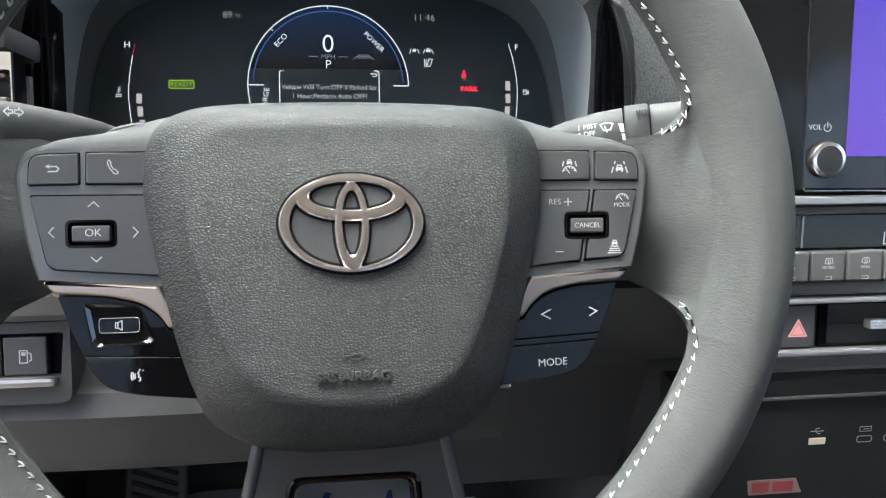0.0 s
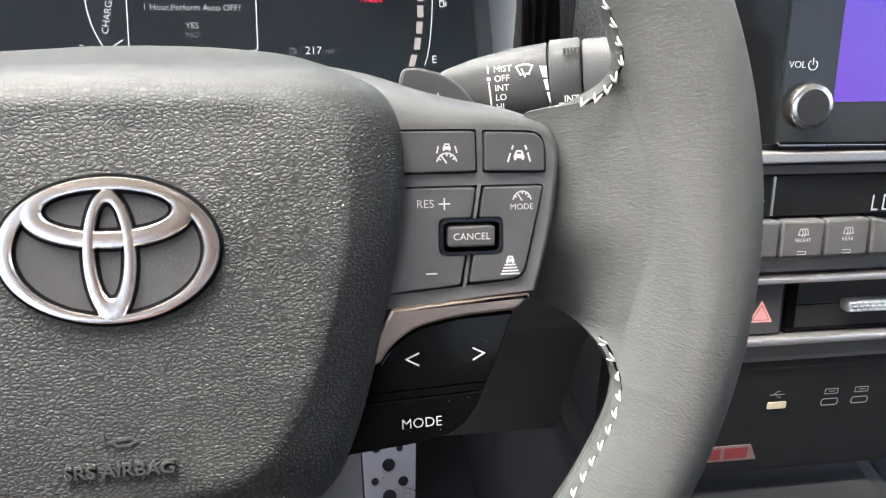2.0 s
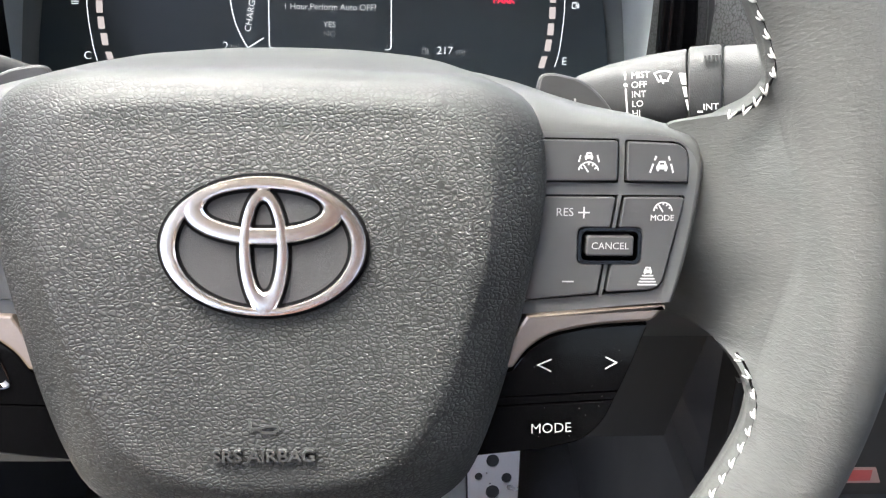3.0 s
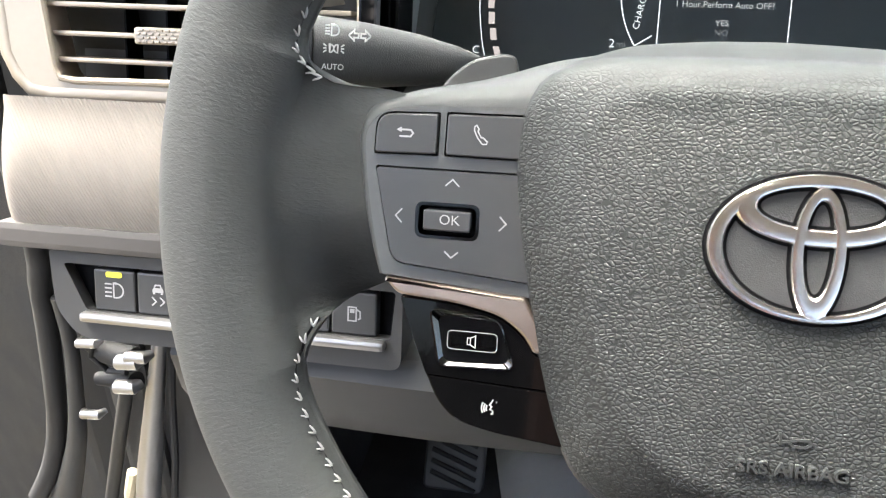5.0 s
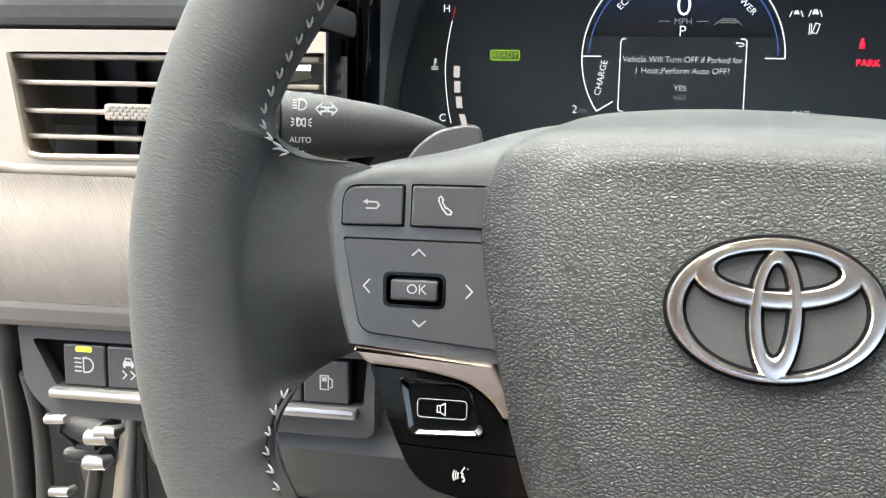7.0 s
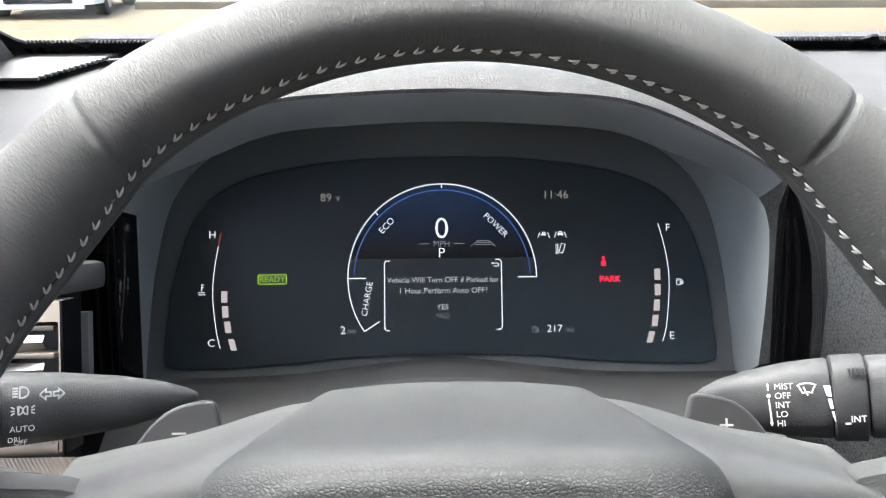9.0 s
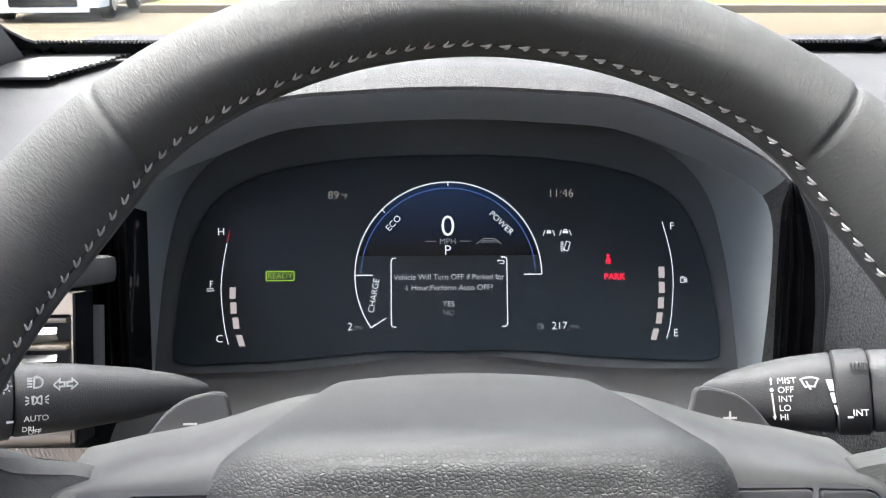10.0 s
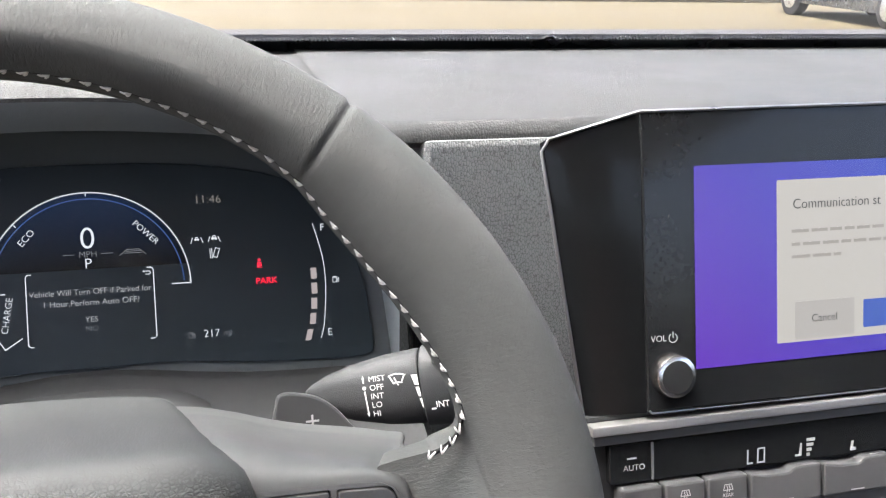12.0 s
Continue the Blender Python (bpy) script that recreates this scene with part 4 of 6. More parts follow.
mark("mode_mark", [dial, [(0.1126, 0.0101), (0.1113, 0.0120)]] + [[(0.1126 + 0.0027 * math.cos(radians(q)), 0.0101 + 0.0027 * math.sin(radians(q))), (0.1126 + 0.0019 * math.cos(radians(q)), 0.0101 + 0.0019 * math.sin(radians(q)))] for q in (30, 60, 90, 150)], 0.00040, right_bezel)
lettering("mode_lettering", "MODE", 0.0025, 0.1125, 0.0082, K_N, white_print, right_bezel)
l, p = car_rear(0.1091, -0.0076, 0.0013)
mark("distance_mark", l + [[(0.1091 - q, -0.0089 - 0.0009 * i), (0.1091 + q, -0.0089 - 0.0009 * i)] for i, q in enumerate((0.0017, 0.0021, 0.0025, 0.0029))], 0.00042, right_bezel, polys=p)
mark("back_arrow", [[(0.0815, -0.0344), (0.0776, -0.0362), (0.0815, -0.0382)]], 0.00046, wheel, 0.0001)
mark("next_arrow", [[(0.0978, -0.0338), (0.1012, -0.0355), (0.0978, -0.0375)]], 0.00046, wheel, 0.0001)
lettering("panel_lettering", "MODE", 0.0044, 0.0821, -0.0561, 0.0001, white_print, wheel, turn=2)
# left spoke marks
mark("return_mark", [[(-0.1128, 0.0254), (-0.1092, 0.0254), (-0.1084, 0.0245), (-0.1092, 0.0235), (-0.1124, 0.0235)]], 0.00050, left_bezel, polys=[[(-0.1133, 0.0254), (-0.1118, 0.0262), (-0.1118, 0.0246)]])
mark("phone_mark", [[(-0.0908, 0.0273), (-0.0902, 0.0277), (-0.0895, 0.0266), (-0.0898, 0.0261), (-0.0888, 0.0243), (-0.0882, 0.0243), (-0.0870, 0.0232), (-0.0873, 0.0225), (-0.0884, 0.0225), (-0.0899, 0.0243), (-0.0908, 0.0262), (-0.0908, 0.0273)]], 0.00036, left_bezel)
for nm, q in (("up_arrow", [(-0.0983, 0.0101), (-0.0963, 0.0120), (-0.0943, 0.0101)]), ("down_arrow", [(-0.0977, -0.0089), (-0.0957, -0.0107), (-0.0937, -0.0089)]),
              ("left_arrow", [(-0.1107, 0.0027), (-0.1126, 0.0006), (-0.1107, -0.0014)]), ("right_arrow", [(-0.0822, 0.0023), (-0.0803, 0.0003), (-0.0822, -0.0018)])):
    mark(nm, [q], 0.00042, left_bezel)
lettering("ok_lettering", "OK", 0.0042, -0.0966, 0.0002, 0.00095, white_print, left_bezel)
mark("speaker_mark", [[(-0.0896, -0.0342), (-0.0887, -0.0342), (-0.0887, -0.0362), (-0.0896, -0.0362), (-0.0896, -0.0342)], [(-0.0887, -0.0342), (-0.0872, -0.0334), (-0.0872, -0.0371), (-0.0887, -0.0362)]], 0.00030, wheel, -0.0003)
mark("voice_mark", [arc(-0.0810, -0.0548, 0.0018, 150, 210, 6), arc(-0.0810, -0.0548, 0.0025, 150, 210, 6), arc(-0.0810, -0.0548, 0.0032, 150, 210, 6),
                    [(-0.0808, -0.0521), (-0.0818, -0.0538), (-0.0812, -0.0543), (-0.0816, -0.0551), (-0.0808, -0.0556), (-0.0808, -0.0564), (-0.0814, -0.0566)], [(-0.0800, -0.0527), (-0.0796, -0.0527)]], 0.00045, wheel, 0.0002)

# dust on the glossy panels
rnd = random.Random(4)
bm = bmesh.new()
for k in range(34):
    u, v, h = rnd.uniform(0.074, 0.104), rnd.uniform(-0.060, -0.026), rnd.uniform(0.00003, 0.00008)
    if u < 0.112 - (-0.0236 - v) * 0.36 and u > 0.076 + max(0, v + 0.034) * 1.6:
        box(u - h, v - h, 0.0, u + h * rnd.uniform(0.6, 2.5), v + h, 0.00008, bm=bm)
tagged(part("dust", bm, grey_print, wheel, smooth=False), kind="stuff")

# ---- shift paddles behind the spokes ----
for s in (1, -1):
    pts = mirrored(round_poly([(0.0862, 0.0400), (0.0888, 0.0510), (0.0935, 0.0516), (0.1045, 0.0492), (0.1120, 0.0435), (0.1180, 0.0355), (0.1235, 0.0300), (0.1100, 0.0240), (0.0880, 0.0240)], [0.002, 0.003, 0.003, 0.006, 0.008, 0.006, 0.003, 0.002, 0.002], 5), s)
    pad_ = part("shift_paddle", slab(pts, -0.0815, -0.0780, 0.0010), key_plastic, wheel, "dark grey shift paddle")
    ln_ = [[(0.0992 * s, 0.0397), (0.1044 * s, 0.0397)]] + ([[(0.1018, 0.0422), (0.1018, 0.0372)]] if s > 0 else [])
    mark("paddle_mark", ln_, 0.0008, pad_, -0.0779)

# ======== dashboard ========
I4 = Matrix.Identity(4)
dash = thing("dashboard", I4, "grey soft-touch dashboard with a hooded instrument binnacle", "dashboard")
KM, SM, LM = frame_of((0, 0.278, 0.998), 23), frame_of((0, 0.129, 0.961), 14.6), frame_of((0, 0.085, 0.872), 17.5)


def sheet(rows_, thick=0.0, bm=None):
    return skin(rows_, bm=bm)


# profile of the top from its front edge to the windscreen, left of, behind and right of the binnacle
def top_strip(xs, y_front, z_front, z_back, roll=0.008, drop=0.02):
    rows_ = []
    for x, yf, zf in xs:
        r_ = [(x, yf + 0.006, zf - drop - roll)]
        for k in range(7):
            w = math.pi / 2 * k / 6
            r_.append((x, yf + roll * (1 - math.sin(w)) * 1.0, zf - roll + roll * math.sin(w) * 1.0 - (0 if k else 0)))
        r_[1] = (x, yf, zf - roll)
        r_[1:8] = [(x, yf + roll * (1 - math.cos(math.pi / 2 * k / 6)), zf - roll + roll * math.sin(math.pi / 2 * k / 6)) for k in range(7)]
        for k in range(1, 9):
            t = k / 8
            r_.append((x, yf + roll + (0.61 - yf - roll) * t, zf + (z_back - zf) * t))
        rows_.append(r_)
    return skin(rows_)


xs = [(0.142 + 0.923 * k / 24, 0.226, 1.0665) for k in range(25)]
part("dash_top", top_strip(xs, 0, 0, 1.064, 0.010, 0.004), dash_skin_lowered, dash, "grey grained top, its colour lowered against strong light")
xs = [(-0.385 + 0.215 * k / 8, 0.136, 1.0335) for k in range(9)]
part("dash_top", top_strip(xs, 0, 0, 1.058, 0.010, 0.010), dash_skin_lowered, dash, "grey grained top, its colour lowered against strong light")

# hood of the instruments
ARCH = [(-0.190, 0.955), (-0.186, 0.990), (-0.176, 1.022), (-0.159, 1.0465), (-0.131, 1.0640), (-0.086, 1.0825), (-0.042, 1.0872), (0, 1.0887),
        (0.042, 1.0872), (0.086, 1.0825), (0.131, 1.0640), (0.159, 1.0465), (0.176, 1.022), (0.186, 0.990), (0.190, 0.955)]
HN = 72
front = [Vector((p.x, 0.200, p.y)) for p in spline(ARCH, HN)]
BACK = [(-0.166, -0.092), (-0.164, -0.060), (-0.160, -0.020), (-0.150, 0.018), (-0.125, 0.044), (-0.080, 0.060), (-0.04, 0.0645), (0, 0.066),
        (0.04, 0.0645), (0.080, 0.060), (0.125, 0.044), (0.150, 0.018), (0.160, -0.020), (0.164, -0.060), (0.166, -0.092)]
back = [KM @ Vector((p.x, p.y, -0.001)) for p in spline(BACK, HN)]
INN = [(-0.161, 0.945), (-0.1605, 0.985), (-0.1575, 1.020), (-0.150, 1.042), (-0.126, 1.0605), (-0.085, 1.0790), (-0.042, 1.0840), (0, 1.0855),
       (0.042, 1.0840), (0.085, 1.0790), (0.126, 1.0605), (0.150, 1.042), (0.1575, 1.020), (0.1605, 0.985), (0.161, 0.945)]
inner = []
for p in spline(INN, HN):
    low = min(1, max(0, (p.y - 1.02) / 0.05))
    inner.append(Vector((p.x, 0.204 + 0.008 * low, p.y - 0.015 * low)))
mid = [a_.lerp(b_, 0.5) + Vector((0, 0, 0.002)) for a_, b_ in zip(inner, back)]
part("binnacle_throat", skin([inner, mid, back]), throat_raised_grey, dash, "inside of the hood in a grey raised for haze")
over = []
for k in range(7):
    w = math.pi / 2 * k / 6
    over.append([p + (f - p) * math.sin(w) * 0.999 + Vector((0, -0.003 * math.sin(2 * w), 0)) for p, f in zip(inner, front)])
outer_rows = []
for t, dz, dx in ((0.0, 0.0, 1.0), (0.02, 0.0035, 1.005), (0.06, 0.006, 1.01), (0.16, 0.005, 1.02), (0.3, -0.002, 1.04), (0.6, -0.012, 1.06), (1.0, -0.026, 1.08)):
    outer_rows.append([Vector((f.x * dx, f.y + t * 0.30, max(f.z + dz * (1 if f.z > 1.02 else 0.3), 0.93))) for f in front])
lo, hi = [next(k for k, p in enumerate(inner) if p.x > v) for v in (-0.154, 0.154)]
part("hood_lip", skin([r_[lo:hi] for r_ in over[:5]]), lip_raised_grey, dash, "front lip of the hood in a raised matte grey")
part("hood_cheek", skin([r_[:lo + 1] for r_ in over[:5]]), dash_skin_lowered, dash)
part("hood_cheek", skin([r_[hi - 1:] for r_ in over[:5]]), dash_skin_lowered, dash)
part("binnacle_hood", skin(over[4:] + outer_rows[1:]), dash_skin_lowered, dash, "grey grained hood over the instruments")
part("top_bridge", box(-0.185, 0.40, 1.040, 0.185, 0.61, 1.0625, 0.003), dash_skin_lowered, dash)

# black uprights beside the instruments
for s in (1, -1):
    q = 0.0 if s > 0 else -0.0055
    pts = [(0.1675 + q, 0.925), (0.1640 + q, 0.975), (0.1618 + q, 1.005), (0.1600 + q, 1.030), (0.1612 + q, 1.0437), (0.1650 + q, 1.0415), (0.1720 + q, 1.026), (0.1785 + q, 1.005), (0.1830 + q, 0.975), (0.1862 + q, 0.925)]
    up = part("binnacle_upright", slab(mirrored(round_poly(pts, 0.002, 3), s), -0.034, 0.0, 0.0016, seg=3), gloss_black, dash, "glossy black upright trim")
    up.matrix_local = frame_of((0, 0.1975, 0), 0)
    for e, w in ((0.0055, 0.0011), (0.0110, 0.0014)):
        rib = part("upright_rib", tube([((0.1662 + q + e) * s, 0.926, 0.0), ((0.1632 + q + e) * s, 0.975, 0.0), ((0.1612 + q + e * 0.92) * s, 1.005, 0.0), ((0.1604 + q + e * 0.55) * s, 1.026, 0.0)], w, 8), gloss_black, dash)
        rib.matrix_local = frame_of((0, 0.1975, 0), 0)
    pts = [(0.1858 + q, 0.925), (0.1826 + q, 0.975), (0.1780 + q, 1.006), (0.1715 + q, 1.0265), (0.1655 + q, 1.040), (0.1760 + q, 1.035), (0.1850 + q, 1.015), (0.1905 + q, 0.985), (0.1925 + q, 0.925)]
    up = part("upright_edge", slab(mirrored(round_poly(pts, 0.0015, 3), s), -0.034, -0.003, 0.0016, seg=3), soft_dark, dash, "dark grained edge")
    up.matrix_local = frame_of((0, 0.1975, 0), 0)

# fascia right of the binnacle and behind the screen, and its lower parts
part("fascia", box(0.177, 0.224, 0.84, 1.06, 0.40, 1.058, 0.004), fascia_skin_raised, dash, "grey grained fascia, its colour raised against shade")
part("fascia", box(-0.335, 0.150, 0.86, -0.186, 0.40, 1.024, 0.004), soft_dark, dash)
part("lower_fascia", skin([[(x, 0.150, 0.870), (x, 0.155, 0.84), (x, 0.20, 0.79), (x, 0.27, 0.765), (x, 0.32, 0.60)] for x in (0.085, 0.15, 0.24, 0.26)]), knee_grey, dash, "black lower dash")
# grey tray under the display
rows_ = []
for k in range(33):
    x = -0.166 + 0.332 * k / 32
    c = math.exp(-(x / 0.062) ** 2)
    rows_.append([KM @ Vector((x, -0.086, -0.004)), KM @ Vector((x, -0.0835 + 0.0095 * c, 0.003)), KM @ Vector((x, -0.0855 + 0.0095 * c, 0.016)), Vector((x, 0.225, 0.9265 + 0.0120 * c)), Vector((x * 1.01, 0.185, 0.9225 + 0.0150 * c)), Vector((x * 1.02, 0.165, 0.9125 + 0.0100 * c)), Vector((x * 1.02, 0.160, 0.885))])
part("binnacle_ledge", skin(rows_), ledge_grey, dash, "grey ledge under the instruments")

# steering column cover
column = thing("steering_column_cover", WHEEL, "dark grey plastic steering column cover", "column cover")
SEC = [(0.072, -0.012), (0.066, 0.026), (0.045, 0.040), (0, 0.0445), (-0.045, 0.040), (-0.066, 0.026), (-0.072, -0.012), (-0.068, -0.060), (-0.050, -0.082), (0, -0.088), (0.050, -0.082), (0.068, -0.060)]
rows_ = []
for n_, k in ((-0.060, 0.80), (-0.066, 0.92), (-0.085, 0.97), (-0.15, 1.0), (-0.22, 1.02), (-0.27, 1.04)):
    rows_.append([(p.x * k, p.y * k + 0.0 * n_, n_) for p in spline(SEC, 48, True)])
part("column_shell", skin(rows_, closed_v=True, caps=True), ledge_grey, column)
part("shell_joint", tube([(0.0722 * 0.985, -0.0115, -0.084), (0.0725, -0.0115, -0.15), (0.0738, -0.0115, -0.22)], 0.0006, 6), gap_black, column)
part("shell_joint", tube([(-0.0722 * 0.985, -0.0115, -0.084), (-0.0725, -0.0115, -0.15), (-0.0738, -0.0115, -0.22)], 0.0006, 6), gap_black, column)

# knee panel under the wheel
rows_ = []
for k in range(21):
    x = -0.250 + 0.345 * k / 20
    e = 0.012 * (x + 0.10) ** 2 / 0.04
    rows_.append([(x, 0.115, 0.853), (x, 0.088 + e, 0.8480), (x, 0.080 + e, 0.838), (x, 0.084 + e, 0.815), (x, 0.093 + e, 0.797), (x, 0.105 + e, 0.7885), (x, 0.135 + e, 0.781), (x, 0.24, 0.770)])
part("knee_panel", skin(rows_), knee_grey, dash, "grey knee panel")

# ======== instrument display ========
cluster = thing("instrument_display", KM, "black digital instrument display showing zero speed and a message", "instrument display")
GL = [(0, -0.0728), (0.044, -0.0731), (0.086, -0.0768), (0.120, -0.0785), (0.1500, -0.0788), (0.1548, -0.0740), (0.1546, -0.0600), (0.1495, -0.0249), (0.1390, 0.0046), (0.1230, 0.0210), (0.0950, 0.0320), (0.050, 0.0385), (0, 0.0400)]
gl = [tuple(p) for p in spline(both(GL), 110, True)]
part("display_back", slab([(x, y) for x, y in [tuple(p) for p in spline([(x * 1.01, y) for x, y in BACK], 40)]], -0.006, -0.0015), back_grey, cluster)
part("display_glass", slab(gl, -0.0015, 0.0006, 0.0004), cluster_glass, cluster, "dark display glass")
G = 0.0008


def shine(name, lines, w, material, polys=(), n=G):
    bm_ = strokes(lines, w, n, 0.00008)
    if polys:
        fills(polys, n, 0.00008, bm_)
    return part(name, bm_, material, cluster, smooth=False)


CY, CR = -0.0292, 0.0533
shine("power_dial", [arc(0.0005, CY, CR, 0, 214, 60)], 0.00062, lit_white)
for tick in ([(-0.0528, CY), (-0.0425, CY)], [(0.0435, CY), (0.0538, CY)], [(0.0005, CY + CR), (0.0005, CY + CR - 0.0022)], [(-0.0372, CY + 0.0375), (-0.0357, CY + 0.0358)],
             [(0.0005 + CR * math.cos(radians(214)), CY + CR * math.sin(radians(214))), (-0.0350, -0.0535)]):
    shine("dial_tick", [tick], 0.00062, lit_white)
disc = [(0.0005 + 0.0525 * math.cos(radians(q)), CY + 0.0525 * math.sin(radians(q))) for q in range(12, 169, 4)]
part("dial_glow", fills([disc], 0.00062, 0.00005), dial_blue, cluster, smooth=False)
shine("dial_arc", [arc(0.0005, CY, 0.0498, 2, 178, 60)], 0.0006, lit_blue, n=0.00075)
lettering("speed", "0", 0.0172, 0.0003, -0.0018, G, lit_white, cluster)
lettering("speed_unit", "MPH", 0.0048, 0.0002, -0.0102, G, lit_dim, cluster)
shine("speed_lines", [[(-0.0127, -0.0100), (-0.0068, -0.0100)], [(0.0072, -0.0100), (0.0133, -0.0100)]], 0.0004, lit_dim)
lettering("gear", "P", 0.0080, 0.0001, -0.0154, G, lit_white, cluster)
lettering("eco", "ECO", 0.0052, -0.0307, 0.0005, G, lit_white, cluster, turn=47)
lettering("power", "POWER", 0.0050, 0.0310, 0.0003, G, lit_white, cluster, turn=-45)
lettering("charge", "CHARGE", 0.0050, -0.0420, -0.0408, G, lit_white, cluster, turn=80)
shine("message_frame", [[(-0.0292, -0.0196), (-0.0312, -0.0196)] + arc(-0.0305, -0.0213, 0.0017, 110, 180, 4) + [(-0.0322, -0.0570)] + arc(-0.0305, -0.0570, 0.0017, 180, 270, 4) + [(-0.0292, -0.0587)]], 0.00055, lit_white)
shine("message_frame", [[(0.0305, -0.0192), (0.0322, -0.0192)] + arc(0.0322, -0.0209, 0.0017, 90, 0, 4) + [(0.0339, -0.0570)] + arc(0.0322, -0.0570, 0.0017, 0, -90, 4) + [(0.0305, -0.0587)]], 0.00055, lit_white)
shine("return_sign", [[(0.0285, -0.0213), (0.0318, -0.0213), (0.0325, -0.0221), (0.0318, -0.0230), (0.0296, -0.0230)]], 0.00045, lit_white, polys=[[(0.0280, -0.0213), (0.0292, -0.0207), (0.0292, -0.0219)]])
lettering("message_line", "Vehicle Will Turn OFF if Parked for", 0.0047, 0.0008, -0.0306, G, lit_text, cluster, width=0.0632)
lettering("message_line", "1 Hour,Perform Auto OFF?", 0.0047, 0.0008, -0.0366, G, lit_text, cluster, width=0.0492)
lettering("answer_word", "YES", 0.0044, 0.0004, -0.0459, G, lit_text, cluster)
lettering("answer_word", "NO", 0.0044, 0.0004, -0.0509, G, lit_dim, cluster)
lettering("temperature", "89", 0.0066, -0.0650, 0.0166, G, lit_ash, cluster)
lettering("temperature_unit", "°F", 0.0040, -0.0587, 0.0158, G, lit_ash, cluster)
lettering("clock", "11:46", 0.0068, 0.0655, 0.0172, G, lit_ash, cluster)
lettering("trip", "2", 0.0064, -0.0556, -0.0584, G, lit_white, cluster)
lettering("trip_unit", "mi", 0.0052, -0.0508, -0.0586, G, lit_dim, cluster)
lettering("range", "217", 0.0060, 0.0635, -0.0588, G, lit_white, cluster)
lettering("range_unit", "mi", 0.0052, 0.0722, -0.0590, G, lit_dim, cluster)
for nm, ch, x, y in (("hot", "H", -0.1287, -0.0040), ("cold", "C", -0.1290, -0.0646), ("full", "F", 0.1293, -0.0022), ("empty", "E", 0.1300, -0.0635)):
    lettering(nm, ch, 0.0060, x, y, G, lit_white, cluster)
shine("temperature_curve", [[tuple(p) for p in spline([(-0.1254, -0.0105), (-0.1278, -0.0261), (-0.1283, -0.0400), (-0.1262, -0.0580), (-0.1240, -0.0675)], 24)]], 0.00045, lit_white)
shine("hot_zone", [[(-0.1238, -0.0028), (-0.1252, -0.0095)]], 0.0005, lit_rose)
shine("fuel_curve", [[tuple(p) for p in spline([(0.1238, 0.0005), (0.1272, -0.0130), (0.1291, -0.0260), (0.1290, -0.0400), (0.1270, -0.0580), (0.1246, -0.0665)], 24)]], 0.00045, lit_white)


def gauge_bar(x, y, lean, nm):
    w, h = 0.0017, 0.0032
    q = [(x - w + lean * h, y + h), (x + w + lean * h, y + h), (x + w - lean * h, y - h), (x - w - lean * h, y - h)]
    shine(nm, [], 0.001, lit_grey, polys=[q])


for i, (x, y) in enumerate(((-0.1219, -0.0387), (-0.1213, -0.0471), (-0.1199, -0.0557), (-0.1172, -0.0655))):
    gauge_bar(x, y, (0, -0.05, -0.12, -0.28)[i], "temperature_bar")
for i, (x, y) in enumerate(((0.1227, -0.0286), (0.1226, -0.0373), (0.1219, -0.0461), (0.1207, -0.0548), (0.1180, -0.0640))):
    gauge_bar(x, y, (0, 0, 0.06, 0.13, 0.28)[i], "fuel_bar")


def pump(x, y, k, material, nm):
    shine(nm, [at([(-1, 1), (0.3, 1), (0.3, -1), (-1, -1), (-1, 1)], x, y, k), at([(-0.7, 0.6), (0.0, 0.6)], x, y, k), at([(0.3, 0.1), (0.8, 0.1), (0.8, -0.8), (1.2, -0.8), (1.2, 0.4), (0.8, 0.8)], x, y, k)], 0.00035, material)


pump(0.1352, -0.0330, 0.0016, lit_white, "fuel_sign")
pump(0.0525, -0.0590, 0.0015, lit_dim, "range_sign")
shine("coolant_sign", [[(-0.1345, -0.0315), (-0.1345, -0.0355)], [(-0.1345, -0.0320), (-0.1332, -0.0320)], [(-0.1345, -0.0334), (-0.1332, -0.0334)], [(-0.1365, -0.0362), (-0.1325, -0.0362)], [(-0.1365, -0.0374), (-0.1325, -0.0374)]], 0.00035, lit_white)
rb = round_poly(rect(-0.1030, -0.0318, -0.0873, -0.0267), 0.0006, 3)
shine("ready_frame", [rb + rb[:1]], 0.0005, lit_green)
lettering("ready", "READY", 0.0046, -0.0952, -0.0293, G, lit_green, cluster)
lettering("park", "PARK", 0.0050, 0.0956, -0.0311, G, lit_red, cluster, bold=0.00006)
shine("belt_sign", [[(0.0905, -0.0233), (0.0937, -0.0233)], [(0.0911, -0.0222), (0.0933, -0.0205)]], 0.0004, lit_red, polys=[arc(0.0921, -0.0189, 0.0009, 0, 330, 8), round_poly([(0.0912, -0.0201), (0.0930, -0.0201), (0.0936, -0.0226), (0.0906, -0.0226)], 0.0004, 2)])
for nm, x, y, k in (("cruise_sign", 0.0583, -0.0052, 0.0013), ("lane_sign", 0.0678, -0.0050, 0.0016)):
    l, p = car_rear(x, y, k)
    shine(nm, l + [[(x - 0.0022, y + 0.0012), (x - 0.0034, y - 0.0022)], [(x + 0.0022, y + 0.0012), (x + 0.0034, y - 0.0022)]], 0.00042, lit_white, polys=p)
shine("assist_sign", [[(0.0652, -0.0106), (0.0652, -0.0164)], [(0.0662, -0.0106), (0.0662, -0.0164)], at([(-0.8, -1), (0.2, -1.2), (0.9, 1.0), (-0.1, 1.3), (-0.8, -1)], 0.0685, -0.0133, 0.0022)], 0.00040, lit_white)
